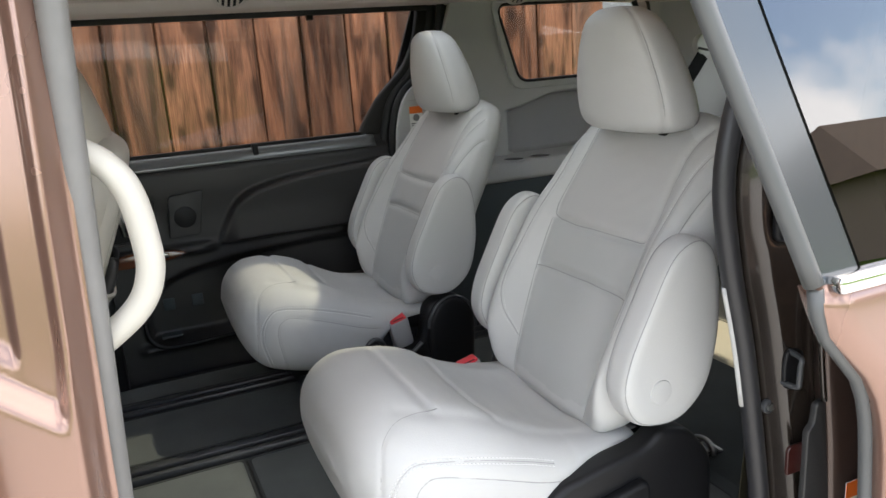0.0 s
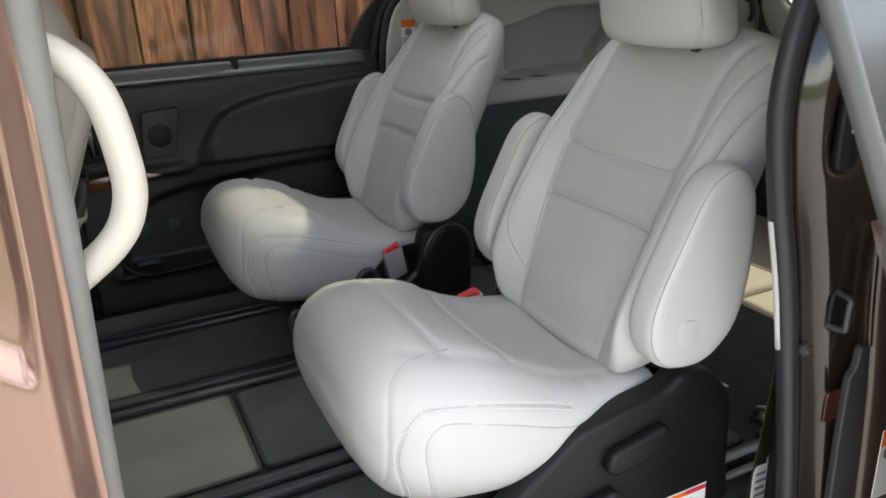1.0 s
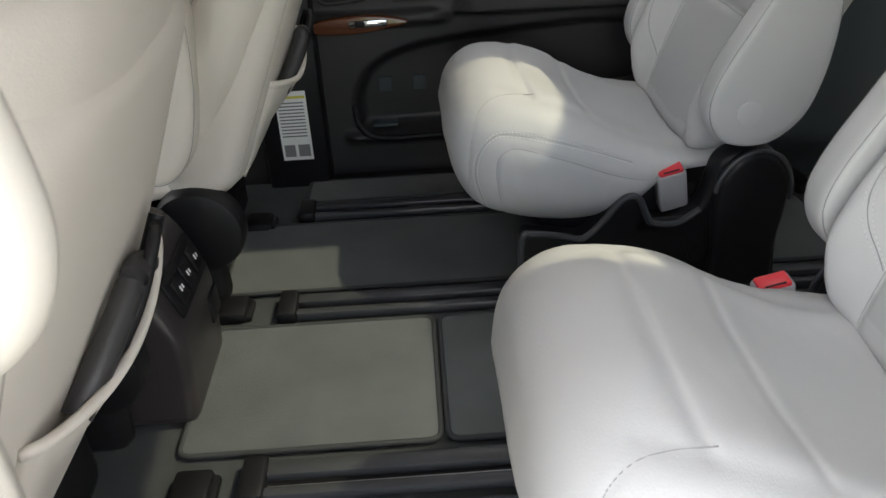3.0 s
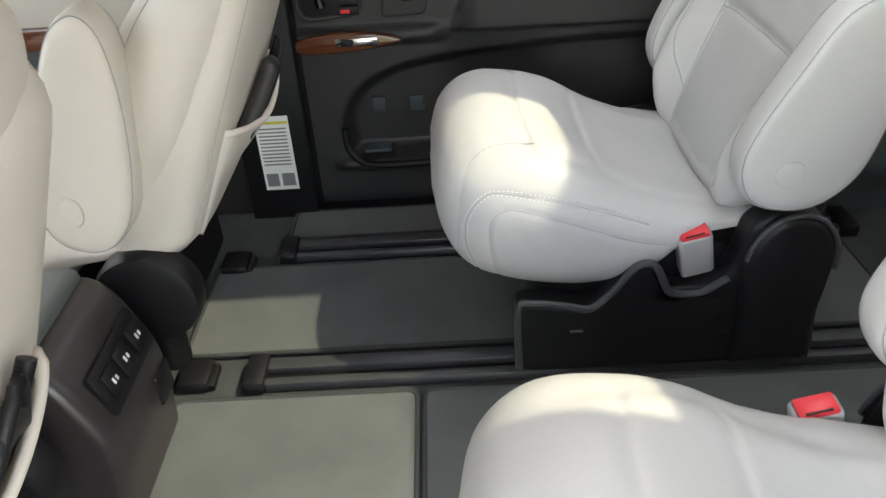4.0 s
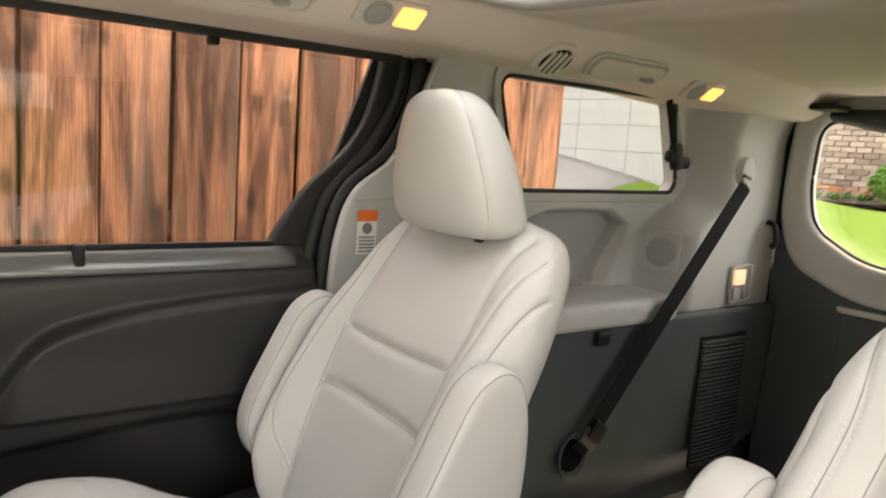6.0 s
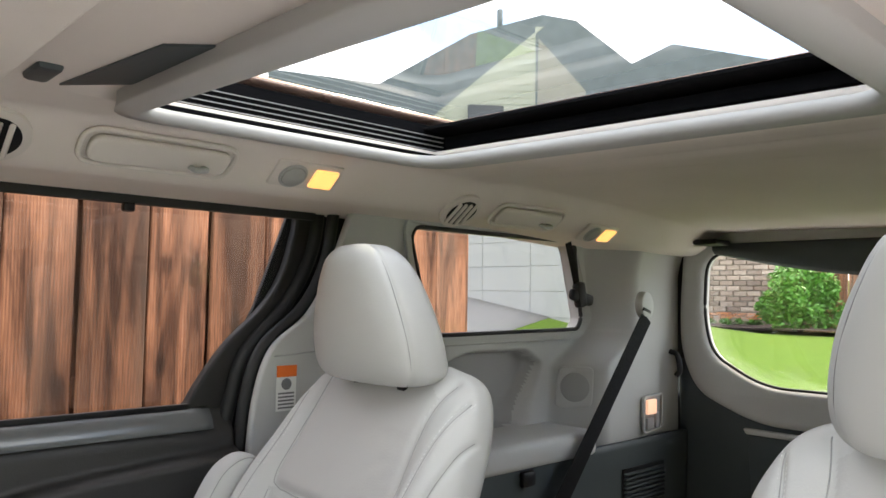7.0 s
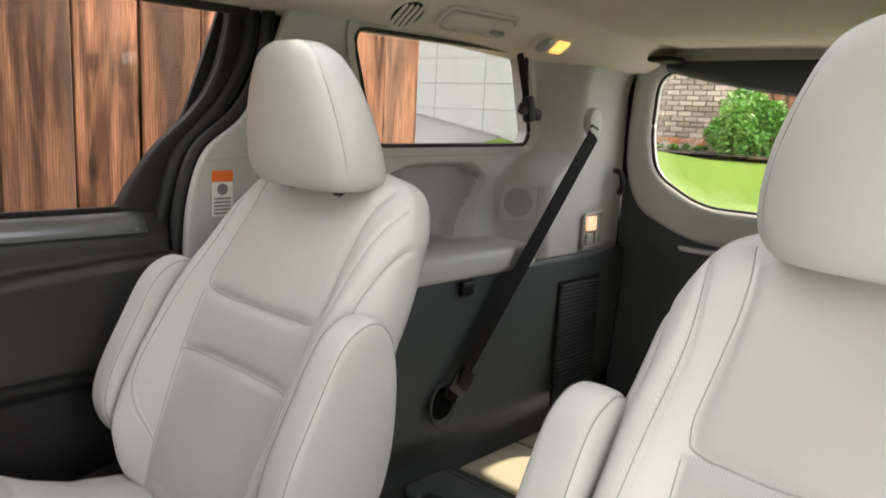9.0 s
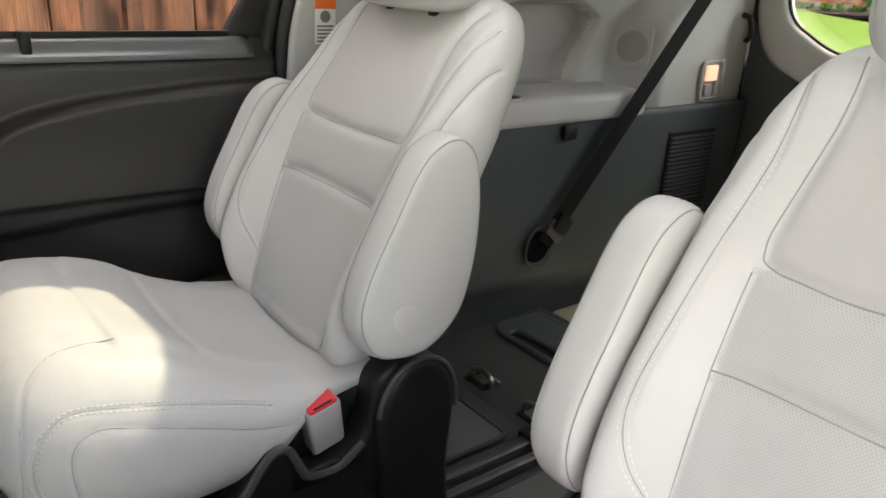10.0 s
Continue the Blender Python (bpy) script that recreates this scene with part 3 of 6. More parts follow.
BOLSTER = [(0.205, 0.782), (0.194, 0.758), (0.186, 0.724), (0.184, 0.687), (0.187, 0.62), (0.191, 0.55), (0.194, 0.50), (0.190, 0.46), (0.172, 0.415), (0.150, 0.385), (0.138, 0.372)]
SHOULDER = [(0.232, 0.728), (0.226, 0.708), (0.221, 0.665), (0.222, 0.60), (0.225, 0.52)]
PANEL = mirrored(PANEL_SIDE[:0:-1]) + [(-0.1515, 0.642), (-0.149, 0.625), (-0.139, 0.616), (-0.11, 0.613), (0, 0.611), (0.11, 0.613), (0.139, 0.616), (0.149, 0.625), (0.1515, 0.642)] + PANEL_SIDE[1:]
CREASE = [(-0.148, 0.517), (-0.08, 0.520), (0, 0.521), (0.08, 0.520), (0.148, 0.517)]
b_pairs = [PANEL, CREASE, INSERT_SIDE, mirrored(INSERT_SIDE), SHOULDER, mirrored(SHOULDER)]
b_lines = [on_back(q, b_tree) for q in b_pairs]
b_bol = [on_back(q, b_tree) for q in (BOLSTER, mirrored(BOLSTER))]
b_stitch = []
for q in (BOLSTER, mirrored(BOLSTER)):
    sgn = 1 if q[0][0] > 0 else -1
    b_stitch += [on_back([(y - 0.004 * sgn, z) for y, z in q], b_tree, 0.0003), on_back([(y + 0.004 * sgn, z) for y, z in q], b_tree, 0.0003)]


def headrest_line(deg):
    return [np.array(headrest_at(u, radians(deg))) for u in np.linspace(0.08, 0.93, 34)]


h_lines = [headrest_line(-27), headrest_line(-153)]
h_stitch = [headrest_line(d) for d in (-30, -24, -150, -156)]


def in_insert(c):
    x, y, z = c
    if x > spine(z) + 0.04:
        return 0
    if z > 0.612 - 0.4 * max(0.0, abs(y) - 0.13) ** 1.2 and abs(y) < np.interp(z, [0.60, 0.635, 0.66, 0.72, 0.755, 0.785, 0.815], [0.140, 0.150, 0.152, 0.143, 0.139, 0.145, 0.10]):
        return 2
    return 1 if 0.31 < z < 0.612 and abs(y) < np.interp(z, [0.31, 0.44, 0.51, 0.56, 0.61], [0.129, 0.142, 0.148, 0.150, 0.152]) else 0


def leather_set(main, insert, panel):
    """Meshes of one seat's padding, shared by the seats of that colour."""
    out = {}
    v = pressed(cv, np.array((-0.1, 0, 0.2)), c_soft, 0.0075, 0.011)
    v = pressed(v, np.array((-0.1, 0, 0.2)), c_edge, 0.005, 0.016)
    out["cushion"] = deform(v, cf, c_lines, np.array((-0.12, 0, 0.3)), [main], 0.0018, 0.0038, None, "cushion")
    v = pressed(bv, np.array((0.35, 0, 0.5)), b_lines[0:2], 0.0050, 0.011)
    v = pressed(v, np.array((0.35, 0, 0.5)), b_lines[2:4], 0.003, 0.010)
    out["backrest"] = deform(v, bf, b_lines + b_bol, np.array((0.4, 0, 0.52)), [main, insert, panel], 0.0042, 0.0056, in_insert, "backrest")
    out["headrest"] = deform(hv, hf, h_lines, np.array((0.28, 0, 0.9)), [main], 0.0025, 0.004, None, "headrest")
    return out


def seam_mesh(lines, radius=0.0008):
    """One fine cord for each line, coloured dark as the crease's shade."""
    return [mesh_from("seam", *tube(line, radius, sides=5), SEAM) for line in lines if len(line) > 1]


def laid(lines, me, proud):
    """Moves lines on to the surface of a finished padding."""
    tree = BVHTree.FromPolygons([v.co.copy() for v in me.vertices], [tuple(p.vertices) for p in me.polygons])
    out = []
    for line in lines:
        row = []
        for p in line:
            hit, normal, _, _ = tree.find_nearest(Vector(p))
            row.append(np.array(hit + normal * proud))
        row = np.array(row)
        for _ in range(6):
            row[1:-1] = 0.25 * row[:-2] + 0.5 * row[1:-1] + 0.25 * row[2:]
        out.append(row)
    return out


GREY_PADS = leather_set(LEATHER, LEATHER_INSERT, LEATHER_PANEL)
CREAM_PADS = leather_set(LEATHER_CREAM, LEATHER_CREAM, LEATHER_CREAM)
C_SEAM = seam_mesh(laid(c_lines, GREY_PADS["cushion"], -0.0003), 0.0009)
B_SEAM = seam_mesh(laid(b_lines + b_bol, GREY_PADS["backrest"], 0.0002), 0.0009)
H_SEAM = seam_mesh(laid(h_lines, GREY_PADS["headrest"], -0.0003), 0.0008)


def thread_mesh(lines):
    return [mesh_from("stitching", *stitches([line]), THREAD) for line in lines if len(line) > 1]


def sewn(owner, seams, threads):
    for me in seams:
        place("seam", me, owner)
    for me in threads:
        tagged(place("stitching", me, owner, "pale double stitching"), kind="stuff")


C_THREAD, B_THREAD, H_THREAD = (thread_mesh(laid(q, GREY_PADS[k], 0.0005)) for q, k in ((c_stitch, "cushion"), (b_stitch, "backrest"), (h_stitch, "headrest")))

ARM = smooth_line([(0.181, 0.652), (0.208, 0.632), (0.222, 0.585), (0.225, 0.520), (0.218, 0.450), (0.197, 0.385), (0.152, 0.343), (0.102, 0.335), (0.050, 0.353), (0.026, 0.405), (0.038, 0.466), (0.080, 0.550), (0.118, 0.618), (0.148, 0.645)], 6, True)


def arm_mesh(mat):
    """An upright armrest pad: a tapered outline with softly rounded faces, 84 mm thick about y = 0."""
    line = np.array(ARM)
    mid = line.mean(0)
    rings = []
    for y, inset in [(k * y, i) for k, rows in ((-1, ((0.042, 0.26), (0.0414, 0.15), (0.0392, 0.078), (0.0350, 0.036), (0.028, 0.012), (0.019, 0.003), (0.010, 0.0), (0.0, 0.0))), (1, ((0.010, 0.0), (0.019, 0.003), (0.028, 0.012), (0.0350, 0.036), (0.0392, 0.078), (0.0414, 0.15), (0.042, 0.26)))) for y, i in rows]:
        rings.append([(*((p - mid) * (1 - inset) + mid), y) for p in line])
    n = len(line)
    verts = [(x, y, z) for ring in rings for x, z, y in ring]
    faces = [(i * n + j, i * n + (j + 1) % n, (i + 1) * n + (j + 1) % n, (i + 1) * n + j) for i in range(len(rings) - 1) for j in range(n)]
    faces += [tuple(range(n - 1, -1, -1)), tuple(range((len(rings) - 1) * n, len(rings) * n))]
    return mesh_from("armrest", verts, faces, mat)


def arm_seams():
    line = np.array(ARM)
    mid = line.mean(0)
    out = []
    for y in (-0.0352, 0.0352):
        ring = [np.array((*((p - mid) * 0.966 + mid), y)) for p in line]
        out.append([np.array((p[0], p[2], p[1])) for p in ring + ring[:1]])
    return seam_mesh(out, 0.0010)


ARM_SEAM = arm_seams()
SHROUD_IN = rounded([(-0.285, 0.018), (-0.290, 0.175), (-0.235, 0.165), (-0.165, 0.150), (-0.098, 0.240), (-0.066, 0.238), (-0.042, 0.180), (0.010, 0.178), (0.052, 0.205), (0.072, 0.300), (0.105, 0.322), (0.160, 0.305), (0.205, 0.250), (0.212, 0.120), (0.225, 0.018)], 0.03)
SHROUD_OUT = rounded([(-0.300, 0.018), (-0.300, 0.105), (-0.185, 0.198), (-0.126, 0.232), (-0.085, 0.266), (0.0, 0.283), (0.085, 0.293), (0.120, 0.318), (0.180, 0.305), (0.235, 0.235), (0.235, 0.110), (0.250, 0.018)], 0.03)


def captain_chair(x, y, inboard, pads, leather, label, group, front=False, nod=0.0, reach=0.222):
    """A reclining captain's chair with two upright armrests. inboard is the side of the aisle, +1 or -1 along y."""
    t = thing("captain_chair", x, y, FLOOR, label, "car seat", group)
    cushion = place("cushion", pads["cushion"], t)
    sewn(cushion, C_SEAM, C_THREAD)
    back = place("backrest", pads["backrest"], t)
    sewn(back, B_SEAM, B_THREAD)
    head = place("headrest", pads["headrest"], t, at=Matrix.Translation((nod, 0, 0)))
    sewn(head, H_SEAM, H_THREAD)
    for s in (-1, 1):
        part("headrest_post", tube_bm([(0.292, s * 0.06, 0.84), (0.312, s * 0.06, 0.74)], 0.0065), CHROME, t)
        part("post_sleeve", rounded_block(0.286, 0.322, s * 0.06 - 0.013, s * 0.06 + 0.013, 0.782, 0.799, 0.005), BLACK, t)
    arm = leather["arm"]
    for s in ((1, -1) if not front else (1,)):
        lean = Matrix(((0.80, 0, 0.22, -0.068), (0, 0.88, 0, 0), (0, 0, 1.14, -0.056), (0, 0, 0, 1))) if front else Matrix.Diagonal((1, 0.72, 1, 1))
        a = place("armrest", arm, t, at=Matrix.Translation((0, s * inboard * (0.249 if front else 0.255), 0)) @ lean)
        sewn(a, ARM_SEAM, [])
        for face in (-1, 1):
            part("hinge_cap", disc(0.0215, 0.008, 32, 0.003), leather["main"], a, at=pose(0.098, face * 0.0415, 0.402))
    i = inboard
    body = part("seat_frame", box(-0.25, 0.10 if front else 0.17, -0.20, 0.20, 0.03, 0.235, 0.03), BLACK, t, "black seat mounting frame")
    if front:
        part("recliner_cover", disc(0.085, 0.06, 40, 0.016), BLACK, t, at=pose(0.105, i * 0.235, 0.215))
        part("side_cover", box(-0.25, 0.14, i * 0.235 - 0.028, i * 0.235 + 0.028, 0.05, 0.215, 0.03, 3), BLACK, t, "black moulded base cover")
        return t
    bracket = plate_xz("inboard_shroud", [SHROUD_IN], i * 0.232, 0.052, BLACK, t, "black moulded base cover", 0.012)
    # Cover rims use paler RAIL, which puts the edge highlight into their colour.
    rim = [(a, i * 0.258, b) for a, b in smooth_line([(-0.284, 0.03), (-0.286, 0.160), (-0.262, 0.172), (-0.210, 0.164), (-0.168, 0.156), (-0.132, 0.190), (-0.098, 0.236), (-0.070, 0.236), (-0.050, 0.196), (-0.036, 0.180), (0.010, 0.178), (0.050, 0.204)], 5)]
    part("cover_rim", tube_bm(rim, 0.0065, sides=8, up=(0, 1, 0)), RAIL, t, "moulded edge, paler to carry its highlight")
    tower = [tuple(q) for q in smooth_line([(0.066, 0.22), (0.073, 0.268), (0.100, 0.309), (0.140, 0.323), (0.180, 0.307), (0.206, 0.262), (0.208, 0.20), (0.203, 0.12), (0.212, 0.03)], 6)]
    plate_xz("recliner_cover", [tower + [(0.075, 0.03), (0.080, 0.12)]], i * 0.241, 0.070, BLACK, t, "black rounded recliner cover", 0.016)
    part("cover_rim", tube_bm([(a, i * 0.271, b) for a, b in tower[3:-14]], 0.0042, sides=8, up=(0, 1, 0)), RAIL, t, "moulded edge, paler to carry its highlight")
    sill = plate_xy("buckle_pocket", [rounded([(-0.080, -0.036), (0.068, -0.036), (0.068, 0.034), (-0.080, 0.034)], 0.014), rounded([(-0.068, -0.026), (0.056, -0.026), (0.056, 0.024), (-0.068, 0.024)], 0.010)], 0.0, 0.030, BLACK, t, "black moulded buckle pocket", 0.005)
    sill.matrix_basis = pose(0, i * 0.222, 0.174)
    part("fixing_plug", disc(0.017, 0.004, 24, 0.001), BLACK, t, at=pose(0.055, i * 0.259, 0.105))
    part("fixing_slot", box(-0.20, -0.178, i * 0.259 - 0.002, i * 0.259 + 0.002, 0.108, 0.112, 0.0008), STEEL, t)
    tray = part("buckle_tray", box(-0.075, 0.066, i * 0.215 - 0.03, i * 0.215 + 0.03, 0.150, 0.176, 0.008), BLACK, t)
    plate_xz("outboard_shroud", [SHROUD_OUT], -i * 0.240, 0.050, BLACK, t, "black moulded base cover", 0.012)
    lever = plate_xz("recline_lever", [rounded([(-0.045, 0.195), (-0.035, 0.225), (0.075, 0.245), (0.082, 0.205), (0.02, 0.185), (-0.03, 0.180)], 0.014)], -i * 0.275, 0.022, BLACK, t, "black recline lever", 0.007)
    plate_xz("slide_lever", [rounded([(-0.13, 0.105), (-0.125, 0.135), (-0.02, 0.155), (-0.015, 0.120), (-0.05, 0.095)], 0.014)], -i * 0.275, 0.022, BLACK, t, "black slide lever", 0.007)
    tilt = pose(0.000, i * reach, 0.247 + 0.45 * (reach - 0.222), 6 if i > 0 else 14, -14, 0)
    b = part("belt_buckle", box(-0.0275, 0.0275, -0.0165, 0.0165, -0.062, 0.032, 0.007, 3), BUCKLE_GREY, t, "grey belt buckle with a red button", at=tilt)
    part("release_button", box(-0.0232, 0.0232, -0.0142, 0.0142, 0.024, 0.0358, 0.004, 2), RED, b, "red release button")
    part("latch_slot", box(-0.015, 0.015, -0.0125, -0.0095, 0.0335, 0.0364, 0.0005, 1), BLACK, b)
    part("buckle_stalk", tube_bm([(0.0, 0.0, -0.05), (-0.002, 0.0, -0.09)], 0.011), BLACK, b)
    return t


def tube_bm(points, radius, up=(0.13, 0.97, 0.21), **kw):
    v, f = tube(points, radius, up=up, **kw)
    bm = bmesh.new()
    vs = [bm.verts.new(p) for p in v]
    for q in f:
        bm.faces.new([vs[i] for i in q])
    return bm


def rounded_block(x0, x1, y0, y1, z0, z1, r):
    return box(x0, x1, y0, y1, z0, z1, r, 2)


GREY_SET = {"arm": arm_mesh(LEATHER), "main": LEATHER}
CREAM_SET = {"arm": arm_mesh(LEATHER_CREAM), "main": LEATHER_CREAM}
captain_chair(0.0, 0.415, -1, GREY_PADS, GREY_SET, "light grey leather captain's chair beside the closed sliding door", "second-row chairs")
NEAR_SEAT = captain_chair(0.022, -0.450, 1, GREY_PADS, GREY_SET, "light grey leather captain's chair beside the open doorway", "second-row chairs", nod=-0.014, reach=0.248)


# ---- label and belt tag on the outer side of the chair by the doorway ----
def seat_label(seat, y):
    card = part("warning_label", box(0.045, 0.185, y - 0.0012, y, 0.036, 0.080, 0.0004, 1), PAPER, seat, "white warning label with a coloured head", smooth=False)
    part("label_head", box(0.047, 0.183, y - 0.0018, y - 0.001, 0.0695, 0.078), YELLOW, card, "yellow, orange and red strip", smooth=False)
    part("label_head", box(0.088, 0.183, y - 0.0022, y - 0.001, 0.0695, 0.078), ORANGE, card, smooth=False)
    part("label_head", box(0.138, 0.183, y - 0.0026, y - 0.001, 0.0695, 0.078), RED, card, smooth=False)
    for k in range(3):
        part("print_line", box(0.052, 0.178 - 0.012 * k, y - 0.0018, y - 0.001, 0.042 + 0.0080 * k, 0.0435 + 0.0080 * k), BUCKLE_GREY, card, smooth=False)


seat_label(NEAR_SEAT, -0.2655)


def hanging_belt():
    b = thing("lap_belt", 0.300, -0.745, FLOOR + 0.02, "olive webbing belt with a white tag beside the door jamb", "seat belt")
    rows = smooth_line([(0.004, 0.010, 0.0), (0.0, 0.0, 0.06), (-0.012, -0.030, 0.30), (-0.030, -0.062, 0.62)], 8)
    verts = [(p[0] + w * 0.0225, p[1] + w * 0.006 + d, p[2]) for p in rows for w, d in ((-1, 0), (1, 0), (1, 0.002), (-1, 0.002))]
    faces = [(4 * k + i, 4 * k + (i + 1) % 4, 4 * k + 4 + (i + 1) % 4, 4 * k + 4 + i) for k in range(len(rows) - 1) for i in range(4)]
    place("webbing", mesh_from("webbing", verts, faces, WEBBING_OLIVE, False), b, "olive belt webbing")
    tag = part("belt_tag", box(-0.020, 0.020, -0.0075, -0.0055, 0.010, 0.085, 0.0006, 1), PAPER, b, "white printed belt tag", smooth=False)
    for k in range(4):
        part("print_bar", box(-0.014, 0.012 - 0.004 * (k % 2), -0.0083, -0.0074, 0.020 + 0.015 * k, 0.025 + 0.015 * k), INK, tag, smooth=False)
    part("anchor", box(-0.028, 0.030, -0.002, 0.020, -0.020, 0.008, 0.004), BLACK, b)


hanging_belt()


# ---- the van's floor, rails and mats ----
floor = thing("floor", 0, 0, 0, "dark carpeted van floor", "floor", kind="structure")
part("carpet", box(-2.0, 0.50, -0.80, 0.80, FLOOR - 0.06, FLOOR - 0.004), CARPET, floor)
cargo = part("cargo_carpet", box(0.503, 1.00, -0.72, 0.72, FLOOR - 0.10, FLOOR - 0.03, 0.01), CARPET, floor)
part("cargo_well", box(1.00, 1.80, -0.72, 0.72, FLOOR - 0.22, FLOOR - 0.17), CARPET, floor)
part("sill_plate", box(-0.72, 0.30, -0.94, -0.803, FLOOR - 0.07, FLOOR - 0.01, 0.012), BLACK, floor, "black door sill plate")
part("sill_plate", box(-0.72, 0.30, 0.803, 0.90, FLOOR - 0.07, FLOOR - 0.01, 0.012), BLACK, floor, "black door sill plate")


def seat_rail(y):
    r = thing("seat_rail", 0, y, FLOOR, "black floor-mounted seat rail with end caps", "seat rail", "seat rails")
    part("channel_side", box(-0.735, 0.47, -0.036, -0.016, -0.004, 0.018, 0.006), RAIL, r)
    part("channel_side", box(-0.735, 0.47, 0.004, 0.036, -0.004, 0.018, 0.006), RAIL, r)
    part("slot_floor", box(-0.735, 0.47, -0.0155, 0.0035, -0.004, 0.003), BLACK, r)
    part("slot_strip", box(-0.73, 0.46, -0.014, -0.010, 0.004, 0.010, 0.001, 1), STEEL, r)
    part("end_cap", box(-0.772, -0.733, -0.042, 0.042, -0.004, 0.026, 0.007), BLACK, r)
    part("rear_cap", box(0.46, 0.50, -0.046, 0.046, -0.004, 0.026, 0.007), BLACK, r)
    return r


for ry in (0.200, 0.600, -0.250, -0.640):
    seat_rail(ry)


def bolt_cover(x, y):
    c = thing("bolt_cover", x, y, FLOOR, "black plastic seat bolt cover on the carpet", "bolt cover", "bolt covers")
    part("cover", box(-0.030, 0.030, -0.035, 0.035, -0.004, 0.022, 0.008), BLACK, c)
    part("cover_step", box(0.018, 0.040, -0.030, 0.030, -0.004, 0.012, 0.005), BLACK, c)


for bx, by in ((-0.865, 0.205), (-0.865, 0.56), (-0.845, -0.26), (-0.865, -0.62)):
    bolt_cover(bx, by)


def floor_mat(points, label):
    xs, ys = [p[0] for p in points], [p[1] for p in points]
    m = thing("floor_mat", (min(xs) + max(xs)) / 2, (min(ys) + max(ys)) / 2, FLOOR, label, "floor mat", "carpet mats")
    cx, cy = m.location.x, m.location.y
    line = rounded([(a - cx, b - cy) for a, b in points], 0.022)
    plate_xy("mat_carpet", [line], 0.002, 0.010, MAT_CLOTH, m, bevel=0.003)
    v, f = tube([(a, b, 0.0045) for a, b in line], 0.0052, sides=8, closed=True)
    place("binding", mesh_from("binding", v, f, MAT_EDGE), m, "dark bound edge")
    return m


floor_mat([(-0.885, -0.185), (-0.462, -0.185), (-0.462, 0.143), (-0.885, 0.143)], "dark grey carpet mat with bound edges on the aisle floor")
floor_mat([(-0.450, -0.185), (0.46, -0.185), (0.46, 0.143), (-0.450, 0.143)], "long dark grey aisle mat with bound edges")
floor_mat([(-0.90, 0.262), (0.45, 0.262), (0.45, 0.545), (-0.90, 0.545)], "dark grey carpet mat running under the far chair")
floor_mat([(-0.76, 0.655), (0.45, 0.655), (0.45, 0.775), (-0.76, 0.775)], "narrow dark carpet mat along the door sill")
floor_mat([(-0.90, -0.585), (0.45, -0.585), (0.45, -0.31), (-0.90, -0.31)], "dark grey carpet mat running under the near chair")


def cargo_striker(x, y):
    s = thing("floor_striker", x, y, FLOOR - 0.03, "worn metal seat striker set in the cargo floor", "striker", "floor strikers")
    part("recess", box(-0.030, 0.026, -0.034, 0.034, -0.002, 0.004, 0.002, 1), BLACK, s)
    part("latch_bar", box(0.004, 0.014, -0.046, 0.010, 0.010, 0.017, 0.003), STEEL, s)
    part("bar", tube_bm(smooth_line([(-0.005, -0.034, 0.0), (-0.005, -0.03, 0.02), (0.0, 0.0, 0.026), (-0.005, 0.03, 0.02), (-0.005, 0.034, 0.0)], 5), 0.0065), STEEL, s)
    part("bracket", box(-0.018, 0.018, -0.022, 0.022, 0.0, 0.008, 0.003), STEEL, s)


for cx_, cy_ in ((0.585, 0.49), (0.585, 0.315), (0.585, -0.35), (0.585, -0.53)):
    cargo_striker(cx_, cy_)


def pull_slot(y):
    """A moulded frame round a long dark opening in the cargo floor."""
    s = thing("floor_slot", 0.845, y, FLOOR - 0.03, "dark moulded panel with a long slot in the cargo floor", "floor slot", "cargo floor slots")
    rim = rounded([(-0.078, -0.150), (0.092, -0.150), (0.092, 0.150), (-0.050, 0.150), (-0.078, 0.120)], 0.02)
    hole = rounded([(-0.062, -0.098), (-0.024, -0.098), (-0.024, 0.092), (-0.062, 0.092)], 0.017)
    plate_xy("rim", [rim, hole], 0.006, 0.016, CHARCOAL, s, bevel=0.006)
    part("opening", box(-0.064, -0.022, -0.10, 0.094, -0.002, 0.001), BLACK, s)
    part("seam_ridge", box(0.094, 0.112, -0.15, 0.15, -0.004, 0.010, 0.004), CHARCOAL, s)


pull_slot(0.535)
pull_slot(-0.535)

third = thing("rear_bench", 1.36, 0.0, FLOOR - 0.17, "tan folded rear seat lying in the cargo well", "seat")
part("folded_back", box(-0.355, 0.34, 0.01, 0.70, 0.0, 0.135, 0.022, 3), TAN_CLOTH, third)
part("back_seam", box(-0.10, -0.095, 0.02, 0.69, 0.1335, 0.1362), MAT_EDGE, third, smooth=False)
part("folded_back", box(-0.355, 0.34, -0.70, -0.01, 0.0, 0.135, 0.022, 3), TAN_CLOTH, third)
part("pull_strap", box(-0.30, -0.10, 0.30, 0.325, 0.132, 0.139, 0.002, 1), WEBBING, third)

# ---- the closed sliding door ----
door = thing("sliding_door", 0, 0, 0, "closed sliding door with dark soft trim and wide window", "sliding door", kind="structure")
z_arc = curve1d([(-0.42, 0.80), (-0.37, 0.86), (-0.335, 0.935), (-0.275, 1.012), (-0.17, 1.048), (0.0, 1.068), (0.30, 1.085)])


POCKET = np.array(smooth_line([(-0.575, 0.560), (-0.618, 0.595), (-0.622, 0.655), (-0.595, 0.715), (-0.53, 0.762), (-0.42, 0.792), (-0.20, 0.815), (0.02, 0.825), (0.14, 0.80), (0.15, 0.58), (-0.20, 0.568)], 5, True))


